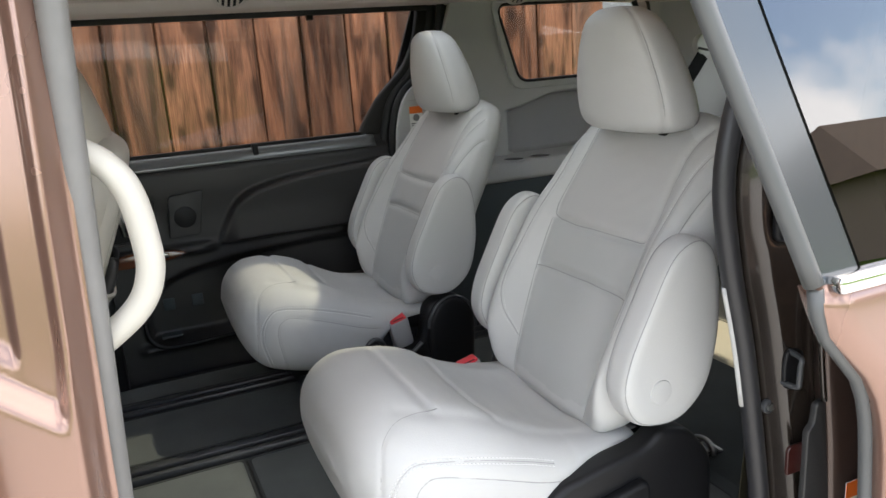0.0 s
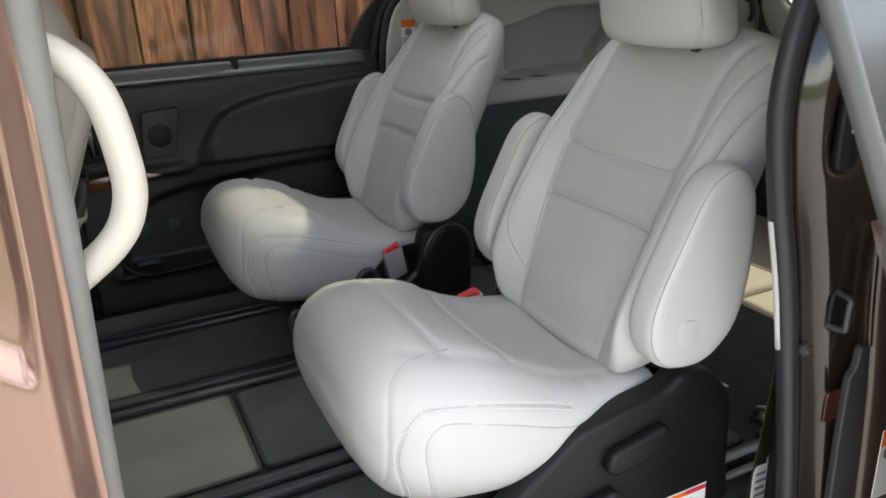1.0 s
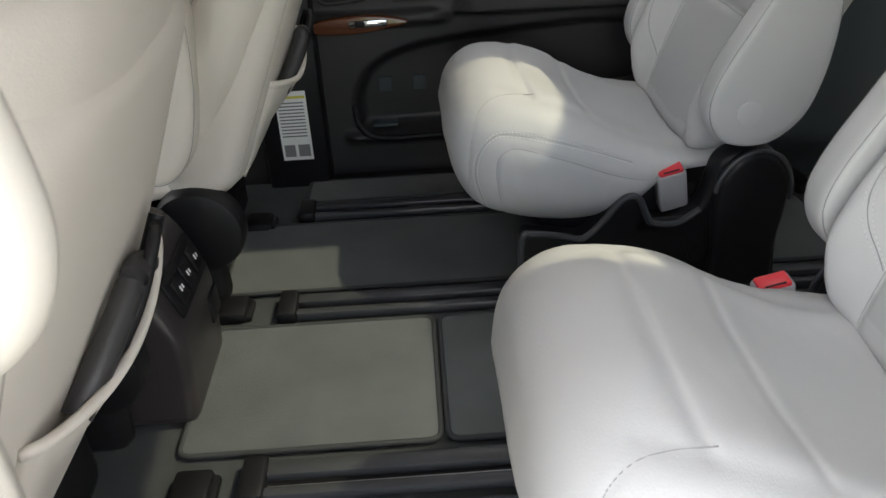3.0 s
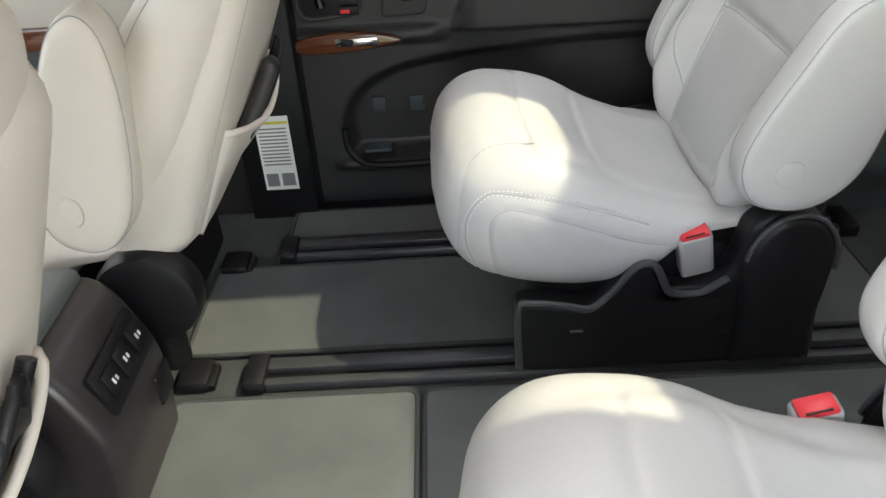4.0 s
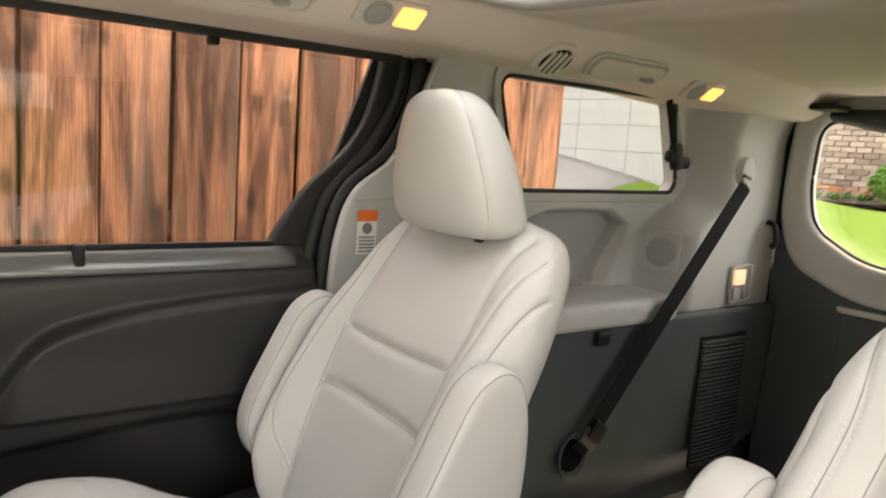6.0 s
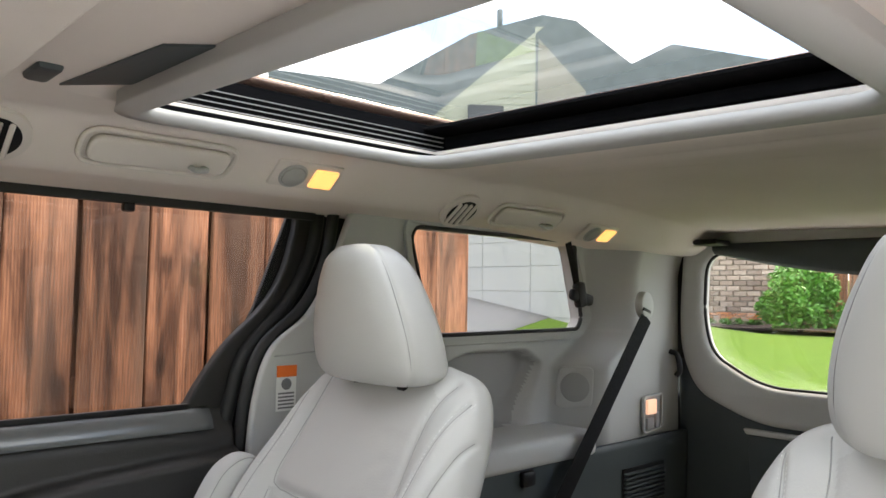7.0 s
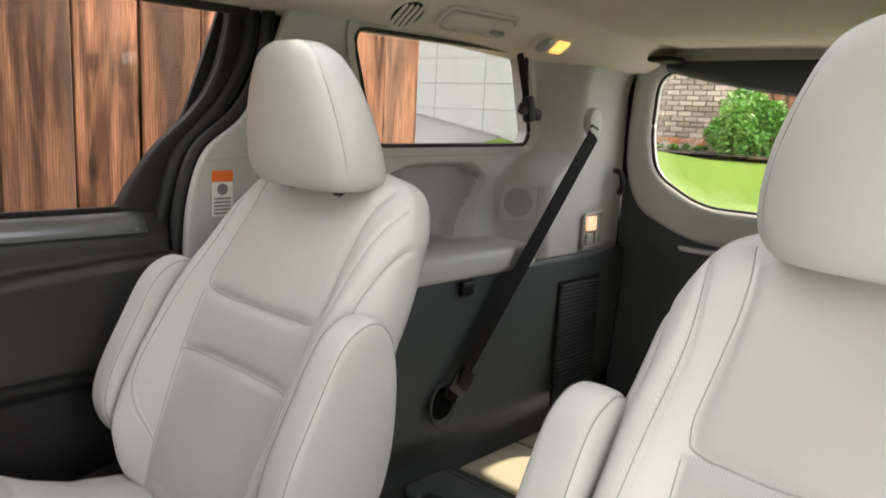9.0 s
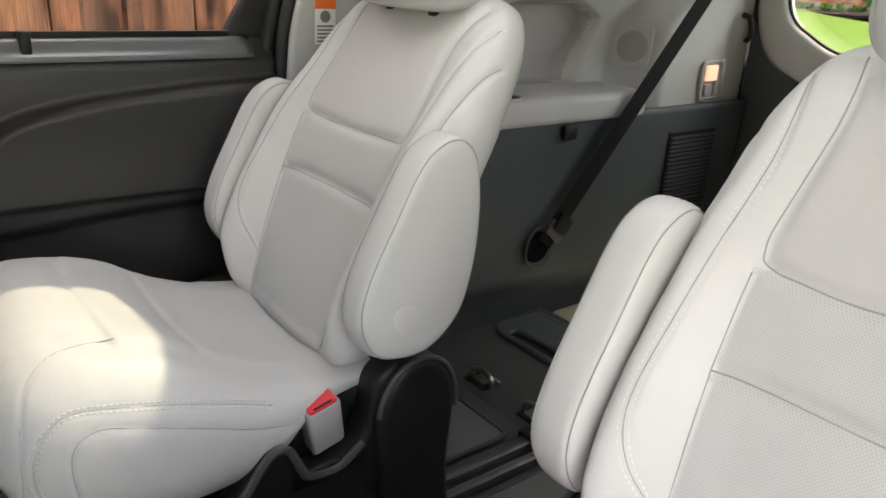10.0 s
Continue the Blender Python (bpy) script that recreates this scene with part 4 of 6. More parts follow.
def outside_pocket(x, z):
    """The distance from the pocket's mouth, negative inside it."""
    a, b = POCKET, np.roll(POCKET, -1, 0)
    ab, p = b - a, np.array((x, z))
    t = np.clip(((p - a) * ab).sum(1) / np.maximum((ab * ab).sum(1), 1e-12), 0, 1)
    d = np.linalg.norm(p - a - t[:, None] * ab, axis=1).min()
    cross = (a[:, 1] > z) != (b[:, 1] > z)
    xs = a[:, 0] + (z - a[:, 1]) / np.where(ab[:, 1] == 0, 1e-9, ab[:, 1]) * ab[:, 0]
    return -d if (cross & (x < xs)).sum() % 2 else d


def door_y(x, z):
    y = 0.845 + 0.035 * smoothstep(1.10, 1.155, z) - 0.012 * smoothstep(0.95, 1.08, z)
    pad = smoothstep(0.856, 0.872, z) * smoothstep(z_arc(x) + 0.004, z_arc(x) - 0.016, z)
    y -= 0.040 * pad * smoothstep(-0.40, -0.30, x)
    y -= 0.022 * smoothstep(0.835, 0.855, z) * smoothstep(0.885, 0.868, z) * smoothstep(-0.36, -0.42, x)
    y += 0.050 * smoothstep(0.012, -0.022, outside_pocket(x, z))
    lip = smoothstep(-0.67, -0.63, x) * smoothstep(-0.10, -0.16, x) * math.exp(-(((z - 0.548) / 0.014) ** 2))
    return y - 0.020 * lip


sheet("door_trim", lambda u, v: (-0.745 + 0.99 * u, door_y(-0.745 + 0.99 * u, 0.43 + 0.725 * v), 0.43 + 0.725 * v), 130, 120, BLACK_SOFT, door, "dark soft door trim with a padded armrest", thick=0.02)
sheet("belt_ledge", lambda u, v: (-0.745 + 0.945 * u, 0.8325 + 0.036 * v - 0.004 * math.sin(math.pi * v), 1.120 + 0.042 * v + 0.006 * math.sin(math.pi * v)), 30, 6, LEDGE, door, "satin grey window ledge", thick=0.006)
part("inner_wiper", box(-0.74, 0.16, 0.862, 0.872, 1.156, 1.170, 0.003), BLACK, door, "black window wiper strip")
part("sill_clip", box(-0.219, -0.200, 0.838, 0.866, 1.130, 1.172, 0.004), BLACK, door)
part("top_seal", box(-0.72, 0.43, 0.834, 0.850, 1.558, 1.579, 0.004), RUBBER, door, "black seal along the window top")
part("top_clip", box(0.004, 0.026, 0.830, 0.848, 1.543, 1.560, 0.004), BLACK, door)
part("outer_skin", box(-0.75, 0.40, 0.93, 0.96, 0.32, 1.14, 0.01), PAINT, door)
WIN_IN = rounded([(-0.715, 1.165), (0.150, 1.163), *[tuple(q) for q in smooth_line([(0.160, 1.170), (0.182, 1.208), (0.242, 1.287), (0.325, 1.365), (0.374, 1.445), (0.402, 1.545)], 4)], (0.406, 1.592), (-0.715, 1.596)], 0.02, 4)
WIN_OUT = rounded([(-0.755, 1.135), (0.232, 1.105), *[tuple(q) for q in smooth_line([(0.255, 1.160), (0.274, 1.218), (0.318, 1.292), (0.404, 1.372), (0.460, 1.478), (0.478, 1.56)], 4)], (0.478, 1.635), (-0.755, 1.64)], 0.02, 4)
plate_xz("window_frame", [WIN_OUT, WIN_IN], 0.885, 0.030, SAIL, door, "black moulded window frame", 0.008)
v_, f_ = tube([(a, 0.868, b) for a, b in smooth_line([(0.232, 1.08), (0.250, 1.17), (0.284, 1.268), (0.378, 1.370), (0.440, 1.485), (0.462, 1.62)], 8)], 0.016, sides=10, up=(0, 1, 0))
place("door_seal", mesh_from("door_seal", v_, f_, RUBBER), door, "black rubber door seal")
v_, f_ = tube([(a, 0.838, b) for a, b in smooth_line([(0.252, 0.44), (0.252, 0.90), (0.260, 1.08), (0.273, 1.19), (0.310, 1.282), (0.402, 1.362), (0.458, 1.462), (0.484, 1.61)], 8)], 0.014, sides=10, up=(0, 1, 0))
place("door_seal", mesh_from("door_seal", v_, f_, RUBBER), door, "black rubber door seal")
pane = plate_xz("pane", [WIN_OUT], 0.893, 0.004, GLASS_TINT, door, "tinted window pane", 0.001)
pane.visible_shadow = False
plate_xz("speaker_surround", [rounded([(-0.500, 1.040), (-0.392, 1.046), (-0.420, 0.905), (-0.515, 0.902)], 0.014)], 0.830, 0.016, BLACK_SOFT, door, "dark speaker surround", 0.004)
part("speaker_cone", disc(0.034, 0.006, 32, 0.002), BLACK, door, at=pose(-0.458, 0.821, 0.968))
recess = plate_xz("handle_recess", [rounded([(-0.70, 1.05), (-0.545, 1.05), (-0.56, 0.915), (-0.69, 0.905)], 0.03)], 0.828, 0.012, BLACK, door, "black handle recess", 0.004)
v_, f_ = tube([(a, 0.822, b) for a, b in rounded([(-0.70, 1.05), (-0.545, 1.05), (-0.56, 0.915), (-0.69, 0.905)], 0.03)], 0.006, sides=8, closed=True)
place("recess_rim", mesh_from("recess_rim", v_, f_, BLACK_SOFT), door)
part("inside_handle", tube_bm(smooth_line([(-0.655, 0.825, 1.10), (-0.652, 0.800, 1.08), (-0.645, 0.795, 1.00), (-0.640, 0.812, 0.94)], 6), 0.013), CHROME, door, "chrome inside handle")
part("lock_lever", box(-0.605, -0.560, 0.806, 0.824, 0.915, 0.935, 0.005), BLACK, door)
part("lock_flag", box(-0.600, -0.580, 0.8035, 0.807, 0.921, 0.929, 0.001, 1), RED, door)
plate_xz("wood_trim", [smooth_line([(-0.70, 0.868), (-0.60, 0.880), (-0.52, 0.874), (-0.472, 0.858), (-0.52, 0.845), (-0.60, 0.835), (-0.70, 0.838)], 6, True)], 0.812, 0.022, WOOD_TRIM, door, "polished brown wood trim", 0.006)
part("switch_plate", box(-0.62, -0.525, 0.796, 0.804, 0.852, 0.869, 0.003), CHROME, door, "bright switch plate")
part("window_switch", box(-0.605, -0.580, 0.790, 0.798, 0.853, 0.868, 0.003), BLACK, door)
part("pocket_lip", tube_bm(smooth_line([(-0.628, 0.838, 0.640), (-0.622, 0.830, 0.590), (-0.585, 0.820, 0.556), (-0.52, 0.814, 0.552), (-0.40, 0.812, 0.556), (-0.15, 0.814, 0.562)], 6), 0.0085), BLACK, door)
for cx_ in (-0.545, -0.455):
    part("bottle_rest", box(cx_ - 0.018, cx_ + 0.018, 0.886, 0.896, 0.655, 0.695, 0.004), CHARCOAL, door)
part("pocket_floor", box(-0.585, -0.52, 0.835, 0.875, 0.575, 0.585, 0.004), CHARCOAL, door)

def pillar_at(u, v):
    """The painted pillar behind the front door, with its pressed panel and fold; it leans in above the waist."""
    z = -0.15 + 1.35 * v
    edge = float(np.interp(z, [-0.15, 0.6, 1.2], [0.028, 0.046, 0.068]))
    x = edge - 0.66 * (1 - u) ** 1.6
    right = float(np.interp(z, [0.60, 0.66, 0.72, 1.20], [0.012, 0.022, 0.029, 0.046]))
    low = float(np.interp(x, [-0.60, -0.055, 0.03], [0.735, 0.690, 0.618]))
    panel = smoothstep(0.0, 0.016, right - x) * smoothstep(0.0, 0.034, z - low)
    fold = smoothstep(0.0, 0.012, right - 0.040 - x) * smoothstep(0.0, 0.030, z - low - 0.040)
    y = -0.088 + 0.014 * panel + 0.006 * fold + 0.085 * max(0.0, z - 0.55) + 0.05 * min(0.0, x) ** 2
    return (x, y + 0.030 * smoothstep(0.030, 0.0, edge - x), z)


# ---- pillar trims between the front and middle rows ----
for s in (1, -1):
    p = thing("pillar_trim", -0.74, s * 0.80, FLOOR, "cream and black trim of the door pillar", "pillar trim", "door pillars", "structure")
    if s > 0:
        part("upper_trim", box(-0.10, 0.005, -0.04, 0.06, 0.54, 1.20, 0.02), CREAM_TRIM, p, "cream upper trim")
        part("lower_trim", box(-0.13, 0.035, -0.03, 0.06, -0.03, 0.535, 0.012), BLACK, p, "black lower trim")
        plate = part("info_label", box(-0.082, -0.004, -0.0315, -0.0303, 0.075, 0.262), PAPER, p, "white printed information label", smooth=False)
        for k in range(11):
            part("print_bar", box(-0.076, -0.012, -0.0322, -0.0316, 0.14 + k * 0.009, 0.1435 + k * 0.009), INK, plate, smooth=False)
        part("print_bar", box(-0.080, -0.006, -0.0322, -0.0316, 0.243, 0.250), YELLOW, plate, smooth=False)
        part("print_bar", box(-0.076, -0.048, -0.0322, -0.0316, 0.085, 0.118), INK, plate, smooth=False)
        part("print_bar", box(-0.040, -0.010, -0.0322, -0.0316, 0.085, 0.118), INK, plate, smooth=False)
    else:
        sheet("upper_trim", lambda u, v: (-0.20 + (0.262 + 0.05 * (v - 0.67)) * u, 0.010 + 0.05 * smoothstep(1.0, 0.55, u), 1.19 * v), 14, 20, CREAM_TRIM, p, "cream upper trim", thick=0.012)
        v_, f_ = tube([(0.056 + 0.05 * (z - 0.8), -0.018, z) for z in np.linspace(-0.08, 1.19, 12)], 0.0150, sides=12, up=(0, 1, 0))
        place("door_seal", mesh_from("door_seal", v_, f_, RUBBER_GREY), p, "worn grey rubber door seal")
        sheet("painted_jamb", lambda u, v: pillar_at(u, v), 180, 260, PAINT, p, "brown painted pillar with a raised panel", thick=0.012)
        grab = smooth_line([(0.030, 0.010, 0.902), (0.072, 0.008, 0.895), (0.104, 0.0, 0.860), (0.115, 0.0, 0.80), (0.113, 0.0, 0.758), (0.092, 0.002, 0.722), (0.035, 0.008, 0.680)], 8)
        v_, f_ = tube(grab, 0.0150, sides=14, up=(0, 1, 0))
        place("grab_handle", mesh_from("grab_handle", v_, f_, CREAM_TRIM), p, "cream curved grab handle")

# ---- quarter panels behind the doors ----
pillar_x = curve1d([(0.40, 0.250), (0.90, 0.256), (1.07, 0.263), (1.19, 0.277), (1.282, 0.314), (1.352, 0.400), (1.455, 0.458), (1.55, 0.480), (1.64, 0.49)])
Q_WIN = rounded([(0.775, 1.291), (1.385, 1.297), (1.405, 1.33), (1.340, 1.563), (0.672, 1.563)], 0.04, 6)
Q_RIM = rounded([(0.745, 1.262), (1.405, 1.268), (1.438, 1.33), (1.367, 1.592), (0.637, 1.592)], 0.05, 6)


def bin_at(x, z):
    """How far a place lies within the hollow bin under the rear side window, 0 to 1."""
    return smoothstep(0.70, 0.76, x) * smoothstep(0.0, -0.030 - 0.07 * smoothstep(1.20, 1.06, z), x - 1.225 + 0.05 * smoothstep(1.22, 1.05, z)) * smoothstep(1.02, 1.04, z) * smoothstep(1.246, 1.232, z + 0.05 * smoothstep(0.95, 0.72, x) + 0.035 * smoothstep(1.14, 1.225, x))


def quarter_y(x, z):
    y = 0.800 + 0.03 * smoothstep(0.55, 0.75, x) - 0.125 * smoothstep(0.0, 0.14, x - 1.25 - 0.15 * smoothstep(1.18, 1.30, z))
    return y + 0.054 * bin_at(x, z) - 0.05 * smoothstep(1.45, 1.66, z)


def inside(line):
    pts = np.array(line)

    def test(x, z):
        a, b = pts, np.roll(pts, -1, 0)
        cross = (a[:, 1] > z) != (b[:, 1] > z)
        xs = a[:, 0] + (z - a[:, 1]) / np.where(b[:, 1] == a[:, 1], 1e-9, b[:, 1] - a[:, 1]) * (b[:, 0] - a[:, 0])
        return bool((cross & (x < xs)).sum() % 2)
    return test


in_qwin = inside(rounded([(0.76, 1.277), (1.395, 1.283), (1.421, 1.33), (1.353, 1.578), (0.655, 1.578)], 0.045, 6))


def quarter(s):
    q = thing("quarter_trim", 0, 0, 0, "light grey rear side trim with window and charcoal lower panel", "side trim", "rear side trims", "structure")

    def upper(u, v):
        z = 0.955 + 0.685 * v
        x = pillar_x(z) + (0.625 - pillar_x(z)) * u / 0.22 if u < 0.22 else 0.625 + 1.15 * (u - 0.22) / 0.78
        return (x, s * quarter_y(x, z), z)
    seam = [(x, s * (quarter_y(x, 1.262) - 0.0004), 1.262 + 0.01 * smoothstep(0.3, 0.5, x)) for x in np.linspace(pillar_x(1.262) + 0.012, 0.62, 14)]
    tube_part("trim_joint", seam, 0.0016, BUCKLE_GREY, q, sides=6)
    shell = sheet("upper_trim", upper, 240, 150, GREY_TRIM, q, "light grey moulded trim with a darker bin", keep=lambda c: not in_qwin(c[0], c[2]), thick=0.02, flip=s < 0)
    # Faces past half the hollow's depth take the darker BOWL grey.
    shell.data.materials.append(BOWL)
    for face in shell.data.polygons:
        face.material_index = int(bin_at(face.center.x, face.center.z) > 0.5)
    v, f = outline_plate([Q_RIM, Q_WIN], 0.012, 0.004)
    mesh = [(a, s * (quarter_y(a, b) - 0.003) + c, b) for a, b, c in v]
    place("window_surround", mesh_from("window_surround", mesh, f, GREY_TRIM, False), q)
    v, f = tube([(a, s * (quarter_y(a, b) - 0.006), b) for a, b in Q_WIN], 0.0065, sides=8, closed=True)
    place("window_seal", mesh_from("window_seal", v, f, RUBBER), q, "black window seal")
    v, f = outline_plate([Q_RIM], 0.004, 0.001)
    pane_ = place("pane", mesh_from("pane", [(a, s * 0.862 + c, b) for a, b, c in v], f, GLASS_TINT, False), q, "tinted window pane")
    pane_.visible_shadow = False
    # reveal between the trim and the glass
    n = len(Q_WIN)
    rv = [(a, s * (quarter_y(a, b) - 0.002), b) for a, b in Q_WIN] + [(a, s * 0.866, b) for a, b in Q_WIN]
    place("window_reveal", mesh_from("window_reveal", rv, [(i, (i + 1) % n, n + (i + 1) % n, n + i) for i in range(n)], GREY_TRIM), q)
    # shelf with its rounded lip
    part("shelf", box(0.30 if s > 0 else 0.52, 1.26, *sorted((s * 0.656, s * 0.875)), 0.958, 1.028, 0.018, 3), GREY_TRIM, q, "pale shelf above the wheel arch")
    for cx2 in (0.665, 0.775):
        part("cup_holder", disc(0.036, 0.004, 32, 0.0015, "Z"), BLACK, q, "dark round cup holder", at=pose(cx2, s * 0.700, 1.028))
        v, f = tube([(cx2 + 0.038 * math.cos(t), s * 0.700 + 0.038 * math.sin(t), 1.029) for t in np.linspace(0, 2 * math.pi, 29)[:-1]], 0.003, sides=6, closed=True)
        place("cup_rim", mesh_from("cup_rim", v, f, GREY_TRIM), q)

    def low_y(x, z):
        flare = 0.13 * smoothstep(0.52, 0.30, x) if s < 0 else 0.0
        return 0.672 + flare + 0.02 * smoothstep(0.9, 0.45, z) * smoothstep(0.3, 1.5, x) + 0.012 * math.exp(-(((x - 1.02) / 0.10) ** 2 + ((z - 0.63) / 0.08) ** 2)) + 0.075 * smoothstep(0.56, 0.42, z)

    def lower(u, v):
        x, z = 0.262 + 1.513 * u, 0.25 + 0.72 * v
        return (x, s * low_y(x, z), z)
    sheet("lower_panel", lower, 80, 40, CHARCOAL, q, "charcoal lower side panel", thick=0.02, flip=s < 0)
    # back wall of pillar below the trim's edge
    part("pillar_foot", box(0.246, 0.30, *sorted((s * (0.66 if s > 0 else 0.795), s * 0.84)), 0.40, 0.985, 0.02), BLACK, q)
    part("hook_notch", box(0.945, 0.995, *sorted((s * 0.655, s * 0.675)), 0.915, 0.955, 0.008), BLACK, q, "dark hook notch")
    # louvred vent
    g = part("vent_panel", box(1.40, 1.625, *sorted((s * 0.668, s * 0.672)), 0.50, 0.895, 0.001, 1), BLACK, q)
    for k in range(30):
        part("vent_slat", box(1.405, 1.62, *sorted((s * 0.659, s * 0.668)), 0.505 + k * 0.0128, 0.5115 + k * 0.0128, 0.001, 1), CHARCOAL, g)
    plate_xz("pillar_body", [[(0.17 if s > 0 else 0.31, 0.95), (0.185 if s > 0 else 0.29, 1.10), (0.32, 1.36), (0.425, 1.64), (0.70, 1.64), (0.78, 1.26), (0.80, 0.95)]], s * 0.912, 0.012, RUBBER, q, "black pillar body", 0.002)
    # small loudspeaker
    tilt = math.degrees(math.atan2(quarter_y(1.345, 1.13) - quarter_y(1.275, 1.13), 0.07))
    at = pose(1.308, s * (quarter_y(1.308, 1.13) - 0.004), 1.130, 0, 0, s * tilt)
    sp = plate_xz("speaker_cover", [rounded([(-0.056, -0.062), (0.054, -0.058), (0.060, 0.060), (-0.044, 0.060)], 0.02)], 0.0, 0.012, GREY_TRIM, q, "light grey speaker cover", 0.004)
    sp.matrix_basis = at
    part("speaker_mesh", disc(0.043, 0.006, 36, 0.001), BOWL, sp, at=pose(0.004, -s * 0.006, 0.0))
    # courtesy lamp niche
    lamp = plate_xz("courtesy_lamp", [rounded([(1.548, 0.975), (1.662, 0.980), (1.662, 1.098), (1.548, 1.092)], 0.018), rounded([(1.557, 0.984), (1.653, 0.988), (1.653, 1.089), (1.557, 1.083)], 0.013)], s * 0.697, 0.012, GREY_TRIM, q, "recessed courtesy lamp", 0.004)
    part("niche_back", box(1.555, 1.655, *sorted((s * 0.697, s * 0.702)), 0.982, 1.090, 0.001, 1), GREY_CLOTH, lamp)
    part("lens", box(1.565, 1.618, *sorted((s * 0.687, s * 0.698)), 1.034, 1.080, 0.004), LAMP_SOFT, lamp, "glowing warm lens")
    part("socket_cover", box(1.563, 1.600, *sorted((s * 0.686, s * 0.698)), 0.990, 1.024, 0.004), BUCKLE_GREY, lamp)
    part("pull_tab", box(1.612, 1.630, *sorted((s * 0.686, s * 0.698)), 0.990, 1.040, 0.005), BUCKLE_GREY, lamp)
    part("coat_hook", tube_bm(smooth_line([(1.70, s * 0.690, 1.225), (1.70, s * 0.665, 1.215), (1.70, s * 0.655, 1.17), (1.70, s * 0.668, 1.15)], 5), 0.009), BLACK, q, "black coat hook")
    if s > 0:
        tag = part("warning_label", box(0.318, 0.366, 0.7968, 0.7976, 1.147, 1.242), PAPER, q, "white warning label with an orange head", smooth=False)
        part("label_head", box(0.318, 0.366, 0.7955, 0.7966, 1.218, 1.242), ORANGE, tag, smooth=False)
        part("print_bar", disc(0.012, 0.0008, 20), INK, tag, at=pose(0.342, 0.7962, 1.203), smooth=False)
        for k in range(5):
            part("print_bar", box(0.323, 0.361, 0.7957, 0.7966, 1.152 + k * 0.0075, 1.1555 + k * 0.0075), INK, tag, smooth=False)
    return q


quarter(1)
quarter(-1)


def seat_belt(s):
    b = thing("seat_belt", 1.462, s * 0.675, 1.36, "black rear seat belt hanging from its pillar loop", "seat belt", "rear seat belts")
    v, f = outline_plate([[(-0.0275, 0), (0.0275, 0), (0.0275, 1), (-0.0275, 1)]], 0.002, 0.0005)
    a, e = Vector((-0.005, -s * 0.050, -0.02)), Vector((-0.552, -s * 0.022, -0.712))
    d = e - a
    side = d.cross(Vector((0, 1, 0))).normalized()
    nrm = side.cross(d).normalized()
    strip = [tuple(a + d * q + side * p + nrm * w) for p, q, w in v]
    place("webbing", mesh_from("webbing", strip, f, WEBBING, False), b, "black webbing")
    shield = disc(0.056, 0.028, 36, 0.010)
    shield.transform(Matrix.Diagonal((1.0, 1.0, 0.74, 1)))
    part("pillar_guide", shield, GATE_TRIM, b, "grey oval belt guide", at=pose(0.008, -s * 0.034, 0.014, 0, 10, s * 14))
    part("guide_slot", box(-0.036, 0.030, -0.004, 0.004, -0.006, 0.004, 0.002), BLACK, b, at=pose(-0.002, -s * 0.048, 0.000, 0, 10, s * 14))
    part("latch_plate", box(-0.035, 0.03, -0.004, 0.004, -0.022, 0.022, 0.003), RAIL, b, "dark steel latch plate", at=pose(-0.520, -s * 0.028, -0.682, 0, 38, 0))
    part("latch_grip", box(-0.02, 0.035, -0.008, 0.008, -0.026, 0.026, 0.005), BLACK, b, at=pose(-0.506, -s * 0.030, -0.660, 0, 38, 0))
    part("latch_well", disc(0.043, 0.010, 30, 0.003), BLACK_FELT, b, at=pose(-0.562, -s * 0.006, -0.725))
    part("well_rim", tube_bm([(-0.562 + 0.046 * math.cos(t), -s * 0.012, -0.728 + 0.058 * math.sin(t)) for t in np.linspace(0, 2 * math.pi, 25)[:-1]], 0.004, closed=True, sides=6), CHARCOAL, b)
    # the lap strap's upper guide and its clip beside the window
    part("belt_clip", box(-0.050, 0.050, -0.012, 0.012, -0.017, 0.017, 0.010), BLACK, b, "black clip at the window's edge", at=pose(-0.180, s * 0.058, 0.035, 0, 12, 0))
    part("clip_body", box(-0.019, 0.019, -0.014, 0.014, -0.030, 0.045, 0.010), BLACK, b, at=pose(-0.188, s * 0.056, 0.035, 0, -12, 0))
    part("upper_strap", box(-0.013, 0.013, -0.002, 0.002, 0.0, 0.150, 0.0008, 1), WEBBING, b, at=pose(-0.192, s * 0.060, 0.050, 0, -19, 0))
    return b


seat_belt(1)

# ---- tailgate ----
gate = thing("tailgate", 1.80, 0, 0, "closed tailgate with rounded window and charcoal lower panel", "tailgate", kind="structure")
G_WIN = rounded([(-0.42, 1.130), (0.42, 1.130), (0.585, 1.220), (0.612, 1.34), (0.602, 1.545), (-0.602, 1.545), (-0.612, 1.34), (-0.585, 1.220)], 0.075, 7)
G_TRIM = rounded([(-0.44, 1.015), (0.44, 1.015), (0.635, 1.095), (0.690, 1.22), (0.694, 1.36), (0.675, 1.632), (-0.675, 1.632), (-0.694, 1.36), (-0.690, 1.22), (-0.635, 1.095)], 0.08, 7)
G_PANE = rounded([(-0.46, 1.06), (0.46, 1.06), (0.66, 1.16), (0.68, 1.36), (0.66, 1.62), (-0.66, 1.62), (-0.68, 1.36), (-0.66, 1.16)], 0.06, 6)


